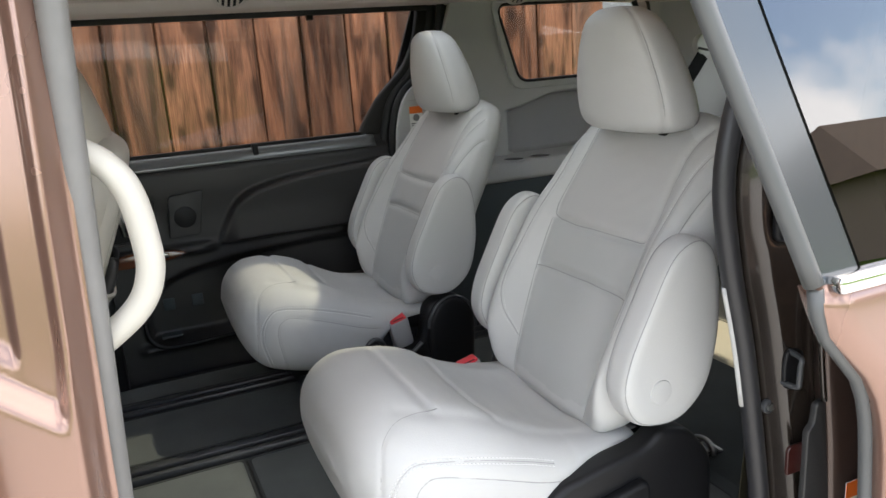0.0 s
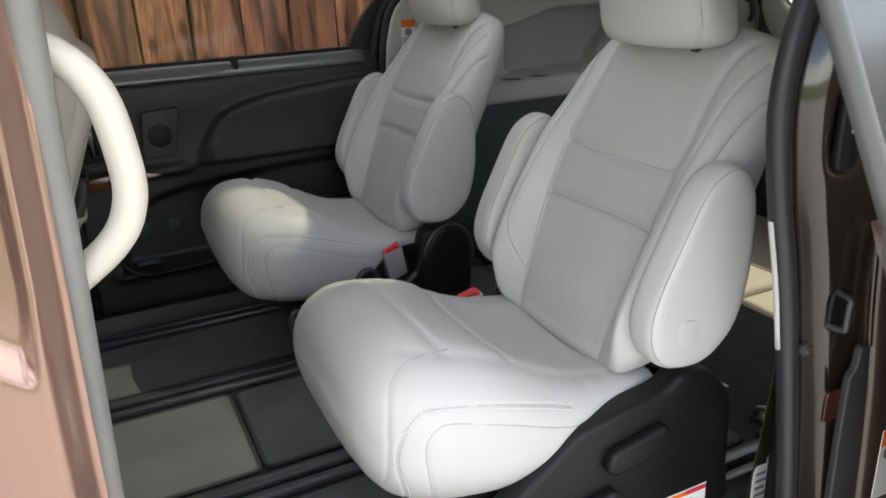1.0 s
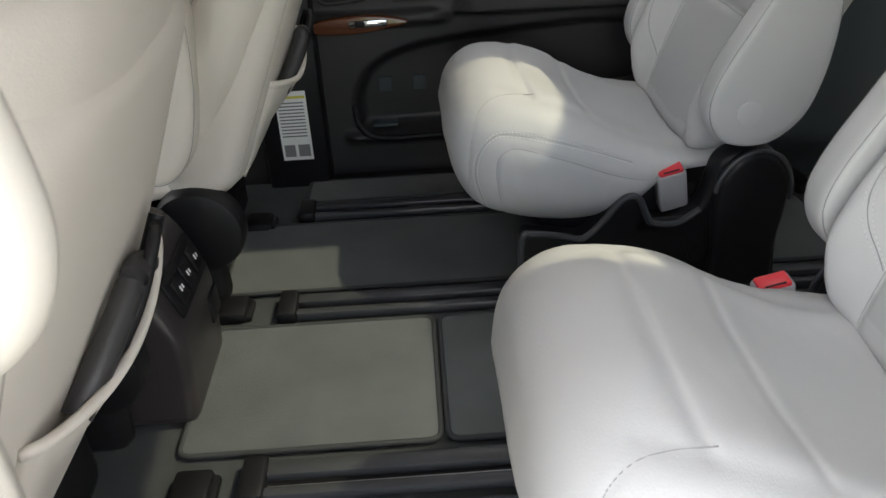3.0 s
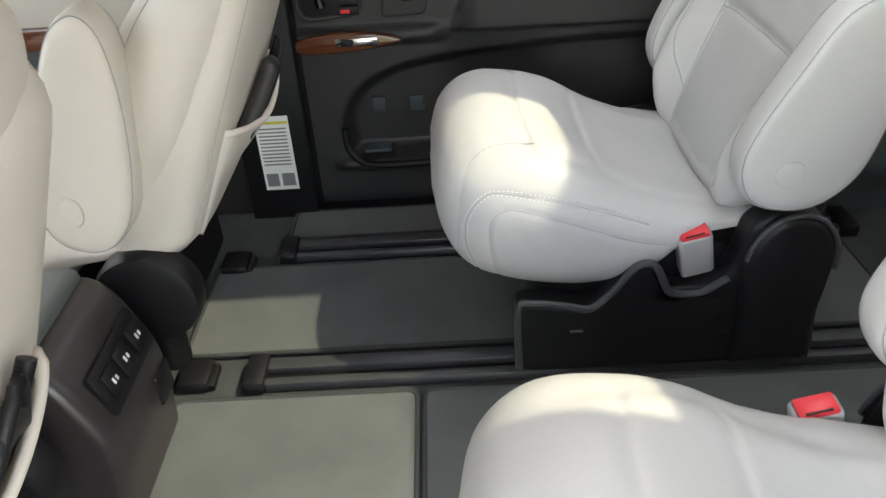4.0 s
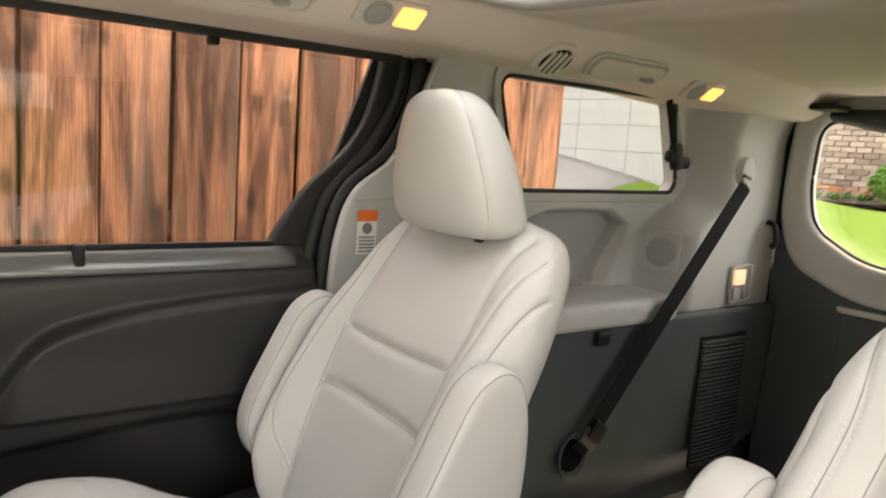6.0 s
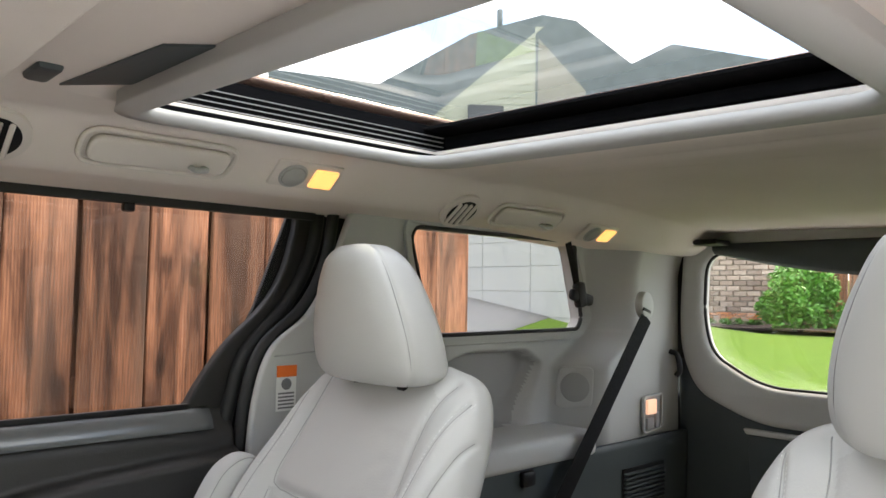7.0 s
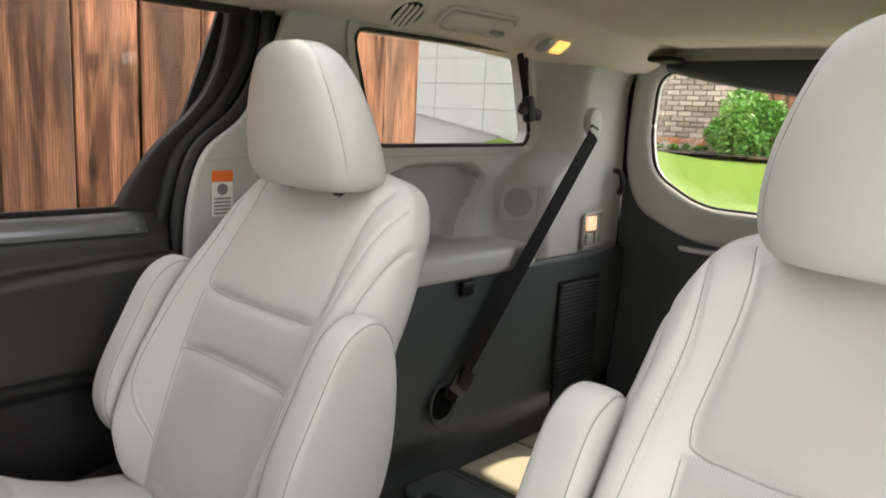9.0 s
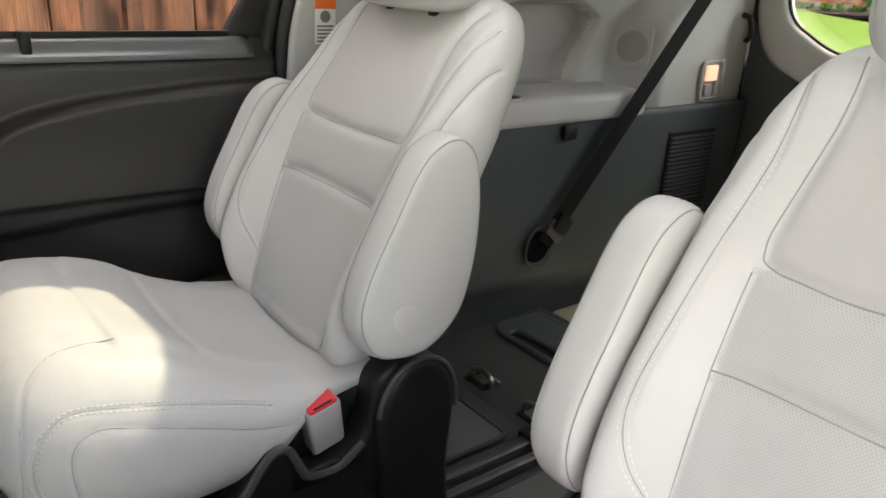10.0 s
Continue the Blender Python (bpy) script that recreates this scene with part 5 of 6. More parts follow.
plate_yz("upper_frame", [G_TRIM, G_WIN], -0.012, 0.066, GATE_TRIM, gate, "light grey moulded window frame", 0.024)
plate_yz("lower_panel", [rounded([(-0.70, 0.28), (0.70, 0.28), (0.706, 1.30), (0.655, 1.30), (0.62, 1.14), (0.44, 1.06), (-0.44, 1.06), (-0.62, 1.14), (-0.655, 1.30), (-0.706, 1.30)], 0.03)], 0.004, 0.05, CHARCOAL, gate, "charcoal lower panel", 0.012)
part("inner_panel", box(0.029, 0.036, -0.722, 0.722, 0.28, 1.085, 0.002, 1), BLACK, gate)
plate_yz("handle_ledge", [rounded([(-0.47, 0.985), (0.47, 0.985), (0.48, 1.002), (-0.48, 1.002)], 0.006)], -0.030, 0.022, GATE_TRIM, gate, "pale edge of the handle ledge", 0.005)
plate_yz("inner_recess", [rounded([(-0.45, 0.60), (0.45, 0.60), (0.47, 0.983), (-0.47, 0.983)], 0.03)], -0.024, 0.006, CHARCOAL, gate, "", 0.002)
part("screw_cover", box(-0.031, -0.026, 0.292, 0.318, 0.953, 0.973, 0.001, 1), BLACK, gate)
plate_yz("outer_skin", [rounded([(-0.92, 0.25), (0.92, 0.25), (0.92, 1.06), (-0.92, 1.06)], 0.05)], 0.09, 0.02, PAINT, gate, "", 0.006)
gp = plate_yz("pane", [G_PANE], 0.040, 0.004, GLASS_CLEAR, gate, "rear window pane", 0.001)
gp.visible_shadow = False
v_, f_ = tube([(-0.022, a, b) for a, b in G_WIN], 0.006, sides=8, closed=True)
place("window_seal", mesh_from("window_seal", v_, f_, RUBBER), gate, "black window seal")
v_, f_ = tube([(-0.03, a, b) for a, b in rounded([(-0.725, 0.30), (0.725, 0.30), (0.735, 1.10), (0.735, 1.36), (0.70, 1.585), (-0.70, 1.585), (-0.735, 1.36), (-0.735, 1.10)], 0.05, 6)], 0.013, sides=8, closed=True)
place("body_seal", mesh_from("body_seal", v_, f_, RUBBER), gate, "black tailgate seal")
sheet("top_visor", lambda u, v: (-0.05 - 0.02 * math.sin(math.pi * v), -0.56 + 1.12 * u, 1.572 - v * (0.034 + 0.075 * math.sin(math.pi * u))), 24, 8, CHARCOAL, gate, "dark cover over the wiper housing", thick=0.02)
part("hinge_cover", box(-0.16, -0.06, 0.50, 0.58, 1.562, 1.580, 0.008), BLACK, gate)

# ---- headliner, sunroof and roof ----
ROOF_X, ROOF_Y, ROOF_MID = (-0.148, 0.378), 0.375, 0.025


def liner_z(x, y):
    a = abs(y)
    ridge = smoothstep(0.478, 0.498, x) * (1 - smoothstep(0.565, 0.600, x)) * smoothstep(0.53, 0.46, a)
    fold = smoothstep(0.600, 0.640, x) * smoothstep(0.745, 0.715, x + 0.07 * y) * smoothstep(0.56, 0.48, a)
    lean = 0.0227 * min(0.8, max(0.0, 0.40 - y))
    return 1.645 - lean - 0.009 * ridge - 0.007 * fold - 0.070 * smoothstep(0.515, 0.645, a) - 0.040 * smoothstep(0.8, 1.75, x) - 0.05 * smoothstep(-0.9, -1.6, x)


def lined(xs, ys, fn, hole):
    verts = [(x, y, fn(x, y)) for x in xs for y in ys]
    n = len(ys)
    faces = []
    for i in range(len(xs) - 1):
        for j in range(n - 1):
            cx2, cy2 = (xs[i] + xs[i + 1]) / 2, (ys[j] + ys[j + 1]) / 2
            if not (hole[0] < cx2 < hole[1] and abs(cy2 - ROOF_MID) < hole[2]):
                faces.append((i * n + j, i * n + j + 1, (i + 1) * n + j + 1, (i + 1) * n + j))
    return verts, faces


def stations(lo, a, b, hi, n0, n1, n2):
    return sorted(set(np.round(np.linspace(lo, a, n0), 4)) | set(np.round(np.linspace(a, b, n1), 4)) | set(np.round(np.linspace(b, hi, n2), 4)))


HOLE = (ROOF_X[0] - 0.018, ROOF_X[1] + 0.030, ROOF_Y + 0.014)
SHELL_HOLE = (ROOF_X[0] - 0.02, ROOF_X[1] + 0.090, ROOF_Y + 0.03)
ROOF_C = (ROOF_X[0] + ROOF_X[1]) / 2
v_, f_ = lined(stations(-1.7, HOLE[0], HOLE[1], 1.79, 20, 9, 100), stations(-0.885, ROOF_MID - HOLE[2], ROOF_MID + HOLE[2], 0.885, 36, 9, 36), liner_z, HOLE)
ceiling = tagged(new("ceiling", mesh_from("ceiling", v_, f_, HEADLINER)), "pale cloth headliner with a sunroof opening", "ceiling", kind="structure")
mod_ = ceiling.modifiers.new("thickness", "SOLIDIFY")
mod_.thickness, mod_.offset = 0.012, -1
v_, f_ = lined(stations(-1.7, SHELL_HOLE[0], SHELL_HOLE[1], 1.86, 12, 5, 14), stations(-0.94, ROOF_MID - SHELL_HOLE[2], ROOF_MID + SHELL_HOLE[2], 0.94, 12, 5, 12), lambda x, y: liner_z(x, y) + 0.072 - 0.03 * smoothstep(0.6, 0.88, abs(y)), SHELL_HOLE)
roof = tagged(new("roof", mesh_from("roof", v_, f_, PAINT)), "brown painted van roof", "roof", kind="structure")
mod_ = roof.modifiers.new("thickness", "SOLIDIFY")
mod_.thickness, mod_.offset = 0.01, -1

sunroof = thing("sunroof", ROOF_C, ROOF_MID, liner_z(0, ROOF_MID), "closed glass sunroof with black rails and pale lining", "sunroof", kind="structure")
sunroof.matrix_basis = pose(ROOF_C, ROOF_MID, liner_z(0, ROOF_MID), 1.3, 0, 0)
RX, RY = (ROOF_X[1] - ROOF_X[0]) / 2, ROOF_Y


trim_rings = [[(a, b, z) for a, b in rounded([(-RX - min(o, 0.034) + 0.030 * (1 - min(1.0, max(0.0, o / 0.05))), -RY - min(o, 0.046)), (RX + o, -RY - min(o, 0.046)), (RX + o, RY + min(o, 0.026)), (-RX - min(o, 0.034), RY + min(o, 0.026))], 0.06 + 0.5 * o, 6)] for o, z in ((0.000, -0.004), (-0.005, -0.008), (-0.006, -0.014), (-0.003, -0.020), (0.005, -0.023), (0.046, -0.021), (0.056, -0.017), (0.060, -0.010), (0.060, 0.004))]
tn = len(trim_rings[0])
place("opening_trim", mesh_from("opening_trim", [p for ring in trim_rings for p in ring], [(k * tn + i, k * tn + (i + 1) % tn, (k + 1) * tn + (i + 1) % tn, (k + 1) * tn + i) for k in range(len(trim_rings) - 1) for i in range(tn)], TRIM_PALE), sunroof, "pale moulded opening trim")
S0, S1, SY = SHELL_HOLE[0] - ROOF_C, SHELL_HOLE[1] - ROOF_C, SHELL_HOLE[2]
well = rounded([(S0, -SY), (S1, -SY), (S1, SY), (S0, SY)], 0.05, 6)
nw = len(well)
place("black_well", mesh_from("black_well", [(a, b, -0.003) for a, b in well] + [(a, b, 0.062) for a, b in well], [(i, nw + i, nw + (i + 1) % nw, (i + 1) % nw) for i in range(nw)], BLACK_FELT), sunroof, "black sunroof frame")
for s in (-1, 1):
    part("guide_rail", box(S0 + 0.03, S1 - 0.03, *sorted((s * (RY + 0.002), s * (SY - 0.001))), -0.004, 0.004, 0.002, 1), BLACK_FELT, sunroof)
    for k in range(5):
        part("rail_rib", box(S0 + 0.03, S1 - 0.03, s * (SY - 0.003) - 0.0016, s * (SY - 0.003) + 0.0016, 0.008 + k * 0.0085, 0.0090 + k * 0.0085), BUCKLE_GREY, sunroof, smooth=False)
part("glass_border", box(S1 - 0.078, S1 + 0.004, -SY, SY, 0.051, 0.056), BLACK_FELT, sunroof, "black printed glass border", smooth=False)
part("rear_beam", box(S1 - 0.035, S1 + 0.0, -SY + 0.01, SY - 0.01, 0.022, 0.044, 0.006), BLACK_FELT, sunroof)
rp = place("pane", mesh_from("pane", [(S0 - 0.02, -SY - 0.02, 0.059), (S1 + 0.02, -SY - 0.02, 0.059), (S1 + 0.02, SY + 0.02, 0.059), (S0 - 0.02, SY + 0.02, 0.059)], [(0, 1, 2, 3)], GLASS_ROOF, False), sunroof, "sunroof glass")
# No opening here: a charcoal plate gives the gap's darkness by colour.
plate_xy("shade_gap", [[(-0.3565, 0.354), (-0.2975, 0.281), (-0.2760, 0.043), (-0.3345, 0.102)]], -0.0015, 0.003, CHARCOAL, sunroof, "dark plate drawn as the gap of the folded shade", 0.0005)


def reading_lamp(x, y, s):
    m = thing("reading_lamp", x, y, liner_z(x, y), "twin roof lamp with one warm glowing lens", "reading lamp", "roof lamps")
    h = radians(-38) * s
    turn = pose(0, 0, 0, math.degrees(h), 0, 0)
    part("bezel", box(-0.085, 0.055, -0.032, 0.032, -0.006, 0.004, 0.006), ROOF_PLASTIC, m, at=turn)
    part("lens_ring", tube_bm([(-0.045 + 0.025 * math.cos(t), 0.025 * math.sin(t), -0.008) for t in np.linspace(0, 2 * math.pi, 29)[:-1]], 0.0028, closed=True, sides=6), BUCKLE_GREY, m, at=turn)
    part("clear_lamp", disc(0.023, 0.014, 30, 0.004, "Z"), CLEAR_LENS, m, "clear round lens", at=turn @ pose(-0.045, 0, -0.006))
    part("lit_lamp", box(-0.005, 0.045, -0.022, 0.022, -0.012, -0.003, 0.004), LAMP_GLOW, m, "glowing warm lens", at=turn)


def roof_handle(x, y, s):
    m = thing("roof_grab_handle", x, y, liner_z(x, y) - 0.004, "folded grey grab handle set in the roof edge", "grab handle", "roof grab handles")
    lean = pose(0, 0, 0, -s * 36, 0, 0)

    def pad(hx, hy, r=0.024):
        return rounded([(-hx, -hy), (hx, -hy), (hx, hy), (-hx, hy)], r, 6)
    for name, lines, z, depth, bevel in (("recess_rim", [pad(0.126, 0.040, 0.034), pad(0.117, 0.032)], -0.003, 0.010, 0.0045), ("handle", [pad(0.112, 0.027, 0.022)], -0.006, 0.014, 0.0065), ("recess_floor", [pad(0.120, 0.034)], 0.001, 0.002, 0.0005)):
        ob = plate_xy(name, lines, z, depth, ROOF_PLASTIC, m, bevel=bevel)
        ob.matrix_basis = lean
    part("coat_hook", tube_bm(smooth_line([(0.050, 0.012, -0.010), (0.050, 0.0, -0.028), (0.066, -0.004, -0.030), (0.070, 0.010, -0.012)], 5), 0.005), BUCKLE_GREY, m, at=lean)


def roof_vent(x, y, s):
    m = thing("air_vent", x, y, liner_z(x, y) - 0.002, "round adjustable roof air vent", "air vent", "roof air vents")
    tilt = pose(0, 0, 0, -s * 36, 0, 0)
    part("bezel", disc(0.052, 0.014, 36, 0.005, "Z"), ROOF_PLASTIC, m, at=tilt)
    part("throat", disc(0.038, 0.004, 32, 0.001, "Z"), BLACK, m, at=tilt @ pose(0, 0, -0.007))
    for k in range(4):
        part("vane", box(-0.0035, 0.0035, -0.032, 0.032, -0.012, -0.005, 0.001, 1), ROOF_PLASTIC, m, at=tilt @ pose(-0.024 + 0.016 * k, 0, -0.004, 0, 30, 0))


for s in (1, -1):
    reading_lamp(0.252, s * 0.578, s)
    reading_lamp(1.205, s * 0.612, s)
    roof_handle(-0.035, s * 0.572, s)
    roof_handle(0.885, s * 0.600, s)
    roof_vent(0.665, s * 0.610, s)
    roof_vent(-0.270, s * 0.580, s)

screen = thing("roof_console", -0.36, 0.0, 1.645, "pale folded roof console in front of the sunroof", "roof console")
plate_xy("lid", [rounded([(-0.36, -0.13), (0.01, -0.13), (0.01, 0.33), (-0.36, 0.33)], 0.012)], -0.0585, 0.013, HEADLINER, screen, "", 0.004)
part("base", box(-0.38, 0.022, -0.15, 0.35, -0.05, 0.002, 0.016, 3), HEADLINER, screen)
part("latch", box(0.072, 0.100, 0.292, 0.360, -0.010, 0.003, 0.006), CHARCOAL, screen, "dark latch")

# ---- near side: jamb behind the doorway and the open sliding door ----
jamb = thing("door_jamb", 0, 0, 0, "dark brown painted door jamb with rubber seal and striker", "door jamb", kind="structure")
J_IN = curve1d([(0.35, 0.268), (0.65, 0.236), (0.93, 0.191), (1.10, 0.152), (1.24, 0.138), (1.40, 0.185), (1.62, 0.30)])
J_OUT = curve1d([(0.35, 0.40), (0.65, 0.375), (0.80, 0.345), (1.00, 0.310), (1.10, 0.285), (1.30, 0.275), (1.62, 0.37)])


def jamb_y(x, z):
    u = (x - J_IN(z)) / (J_OUT(z) - J_IN(z))
    hollow = 0.014 * math.exp(-((x - 0.195) / 0.022) ** 2 - ((z - 1.19) / 0.055) ** 4)
    return -0.845 - 0.042 * smoothstep(0.0, 0.22, u) - 0.030 * u + hollow


def jamb_point(u, v):
    z = 0.36 + 1.27 * v
    x = J_IN(z) + (J_OUT(z) - J_IN(z)) * u
    return (x, jamb_y(x, z), z)


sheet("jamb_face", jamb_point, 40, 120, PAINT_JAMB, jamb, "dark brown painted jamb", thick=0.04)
sheet("inner_wall", lambda u, v: (J_IN(0.36 + 1.27 * v) + 0.008 + 0.10 * u, -0.845 + 0.03 * u, 0.36 + 1.27 * v), 4, 40, CHARCOAL, jamb, "", thick=0.008)
v_, f_ = tube([(J_IN(z) - 0.006, -0.85, z) for z in np.linspace(0.37, 1.62, 40)], 0.016, sides=12, up=(0, 1, 0))
place("door_seal", mesh_from("door_seal", v_, f_, RUBBER_DARK), jamb, "black rubber seal")
v_, f_ = tube([(J_OUT(z) + 0.004, -0.925, z) for z in np.linspace(0.37, 1.62, 40)], 0.010, sides=10, up=(0, 1, 0))
place("outer_seal", mesh_from("outer_seal", v_, f_, RUBBER_GREY), jamb, "grey edge seal")
v_, f_ = tube([(J_IN(z) + 0.022, -0.862, z) for z in np.linspace(0.37, 1.62, 40)], 0.006, sides=8, up=(0, 1, 0))
place("seal_lip", mesh_from("seal_lip", v_, f_, RUBBER_DARK), jamb, "black seal lip")
FLANGE_IN = curve1d([(0.36, 0.315), (0.60, 0.295), (0.78, 0.281), (0.867, 0.269), (0.93, 0.259), (0.995, 0.251), (1.06, 0.246)])
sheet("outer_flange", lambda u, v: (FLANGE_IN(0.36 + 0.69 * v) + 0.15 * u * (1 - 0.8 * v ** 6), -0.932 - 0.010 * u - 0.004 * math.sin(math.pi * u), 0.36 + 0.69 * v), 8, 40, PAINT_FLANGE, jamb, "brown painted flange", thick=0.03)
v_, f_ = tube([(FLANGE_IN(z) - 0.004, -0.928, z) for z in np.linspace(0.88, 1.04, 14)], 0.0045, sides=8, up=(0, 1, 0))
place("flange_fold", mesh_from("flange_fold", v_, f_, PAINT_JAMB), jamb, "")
plate_xz("latch_recess", [rounded([(0.182, 1.130), (0.216, 1.130), (0.219, 1.245), (0.184, 1.245)], 0.016)], -0.895, 0.014, BLACK, jamb, "black latch recess", 0.005)
part("latch_pin", tube_bm([(0.200, -0.898, 1.180), (0.204, -0.908, 1.186), (0.202, -0.906, 1.198)], 0.0035), STEEL, jamb)
plate_xz("striker_recess", [rounded([(0.212, 0.900), (0.236, 0.893), (0.251, 0.925), (0.249, 0.958), (0.214, 0.963), (0.209, 0.930)], 0.014)], jamb_y(0.23, 0.93) - 0.001, 0.008, BLACK, jamb, "dark oval recess", 0.003)
loop = smooth_line([(0.214, -0.893, 0.909), (0.213, -0.921, 0.912), (0.213, -0.924, 0.925), (0.214, -0.924, 0.945), (0.218, -0.921, 0.956), (0.224, -0.893, 0.958)], 6)
part("striker", tube_bm(loop, 0.0042), RAIL, jamb, "dark steel striker loop")
part("bolt_head", disc(0.0115, 0.010, 20, 0.002), RAIL, jamb, at=pose(0.216, jamb_y(0.216, 0.858) - 0.003, 0.858))
part("bolt_head", disc(0.0065, 0.016, 6), STEEL, jamb, at=pose(0.216, jamb_y(0.216, 0.858) - 0.003, 0.858))
plate_xz("lower_cover", [rounded([(0.240, 0.42), (0.300, 0.42), (0.290, 0.70), (0.268, 0.880), (0.250, 0.878), (0.247, 0.845), (0.235, 0.835), (0.234, 0.72)], 0.008)], -0.921, 0.012, BLACK_SOFT, jamb, "dark moulded cover", 0.003)
plate_xz("reflector", [rounded([(0.207, 0.765), (0.240, 0.765), (0.240, 0.812), (0.212, 0.813), (0.207, 0.806)], 0.004)], -0.914, 0.006, REFLECTOR, jamb, "small dark red reflector", 0.002)
part("reflector_edge", box(0.2400, 0.2425, -0.9185, -0.914, 0.765, 0.813, 0.0006), PAPER, jamb)
v_, f_ = tube([(J_IN(z) - 0.0215, -0.848, z) for z in np.linspace(0.86, 1.06, 8)], 0.0045, sides=6, up=(0, 1, 0))
place("trim_strip", mesh_from("trim_strip", v_, f_, GREY_TRIM), jamb)

open_door = thing("open_sliding_door", 0, 0, 0, "brown sliding door slid back along the van's side", "sliding door", kind="structure")
edge_x = curve1d([(0.34, 0.285), (0.60, 0.232), (0.75, 0.212), (0.883, 0.200), (0.942, 0.190), (0.985, 0.172), (1.017, 0.144), (1.078, 0.092), (1.126, 0.085), (1.45, -0.03), (1.6, -0.075)])


def door_out(x, z):
    return -1.050 + 0.20 * max(0.0, z - 1.12)


sheet("outer_skin", lambda u, v: (edge_x(0.34 + 0.785 * v) + (1.34 - edge_x(0.34 + 0.785 * v)) * u, door_out(0, 0.34 + 0.785 * v) - 0.030 * math.sin(math.pi * v ** 1.6), 0.34 + 0.785 * v), 24, 24, PAINT, open_door, "brown painted skin", thick=0.03)
sheet("door_pillar", lambda u, v: (edge_x(1.125 + 0.47 * v) + 0.072 * u, door_out(0, 1.125 + 0.47 * v), 1.125 + 0.47 * v), 3, 12, PILLAR, open_door, "dark grey satin door pillar", thick=0.02, smooth=False)
dp = sheet("pane", lambda u, v: (edge_x(1.125 + 0.47 * v) + 0.075 + (1.25 - edge_x(1.125 + 0.47 * v)) * u, door_out(0, 1.125 + 0.47 * v) - 0.002, 1.125 + 0.47 * v), 6, 6, GLASS_PRIVACY, open_door, "tinted door window", thick=0.004, smooth=False)
dp.visible_shadow = False
v_, f_ = tube([(edge_x(z), door_out(0, z) + 0.006, z) for z in np.linspace(1.125, 1.60, 16)], 0.012, sides=10, up=(0, 1, 0))
place("window_edge_seal", mesh_from("window_edge_seal", v_, f_, RUBBER_MID), open_door, "dark grey rubber edge")
v_, f_ = tube([(edge_x(z), door_out(0, z) + 0.006, z) for z in np.linspace(0.35, 1.12, 24)], 0.010, sides=10, up=(0, 1, 0))
place("edge_seal", mesh_from("edge_seal", v_, f_, RUBBER_MID), open_door, "dark grey rubber edge")
part("belt_moulding", box(0.10, 1.34, -1.070, -1.045, 1.115, 1.137, 0.006), CHROME, open_door, "bright belt moulding")
sheet("inner_trim", lambda u, v: (edge_x(0.36 + 0.76 * v) + 0.26 + (1.06 - edge_x(0.36 + 0.76 * v)) * u, -0.985 - 0.008 * math.sin(math.pi * v), 0.36 + 0.76 * v), 20, 16, BLACK_SOFT, open_door, "dark inner trim", thick=0.02)
lab = part("warning_label", box(0.296, 0.331, -0.9500, -0.9488, 0.62, 0.742), PAPER, jamb, "white warning label with an orange head", smooth=False)
part("label_head", box(0.296, 0.331, -0.9510, -0.9498, 0.715, 0.742), ORANGE, lab, smooth=False)
part("print_bar", disc(0.010, 0.0008, 20), INK, lab, at=pose(0.313, -0.9503, 0.700), smooth=False)

for s in (1, -1):
    fender = thing("rear_body_side", 0, 0, 0, "brown painted rear side of the van", "body side", "body sides", "structure")
    sheet("fender_skin", lambda u, v: (0.37 + 1.50 * u, s * (0.965 - 0.06 * smoothstep(1.3, 1.5, 0.37 + 1.5 * u) * u), 0.30 + 0.84 * v), 20, 10, PAINT, fender, "brown painted fender", thick=0.012, flip=s > 0)
    part("corner_pillar", box(1.46, 1.86, *sorted((s * 0.80, s * 0.90)), 1.13, 1.62, 0.03), PAINT, fender)
    part("rear_pillar_core", box(1.774, 1.87, *sorted((s * 0.7235, s * 0.95)), 0.25, 1.64, 0.003), RUBBER, fender)
    part("gate_gutter", box(1.778, 1.800, *sorted((s * 0.645, s * 0.735)), 1.20, 1.64, 0.003), RUBBER, fender, "black gutter beside the tailgate")
    part("roof_rail", box(-0.75, 1.60, *sorted((s * 0.885, s * 0.935)), 1.60, 1.68, 0.015), PAINT, fender)

# ---- front row ----
FRONT_FAR = captain_chair(-0.99, 0.42, -1, CREAM_PADS, CREAM_SET, "cream leather driver's seat with a map pocket behind", "front seats", front=True)
FRONT_NEAR = captain_chair(-1.07, -0.43, 1, CREAM_PADS, CREAM_SET, "cream leather front passenger seat with a map pocket behind", "front seats", front=True)


def shell_rear(z):
    return 0.195 + 0.42 * (z - 0.277) - 0.05 * smoothstep(0.70, 0.80, z)


def back_shell_at(u, a):
    z = 0.272 + 0.53 * u
    lo, hi = spine(z) + 0.035, shell_rear(z)
    round_ = smoothstep(0.0, 0.05, u) * smoothstep(1.0, 0.86, u)
    d, w = (hi - lo) / 2 * (0.80 + 0.20 * round_), (0.236 - 0.02 * smoothstep(0.45, 0.8, z)) * (0.93 + 0.07 * round_)
    return ((lo + hi) / 2 + d * power(math.sin(a), 2 / 4.0), w * power(math.cos(a), 2 / 4.5), z)


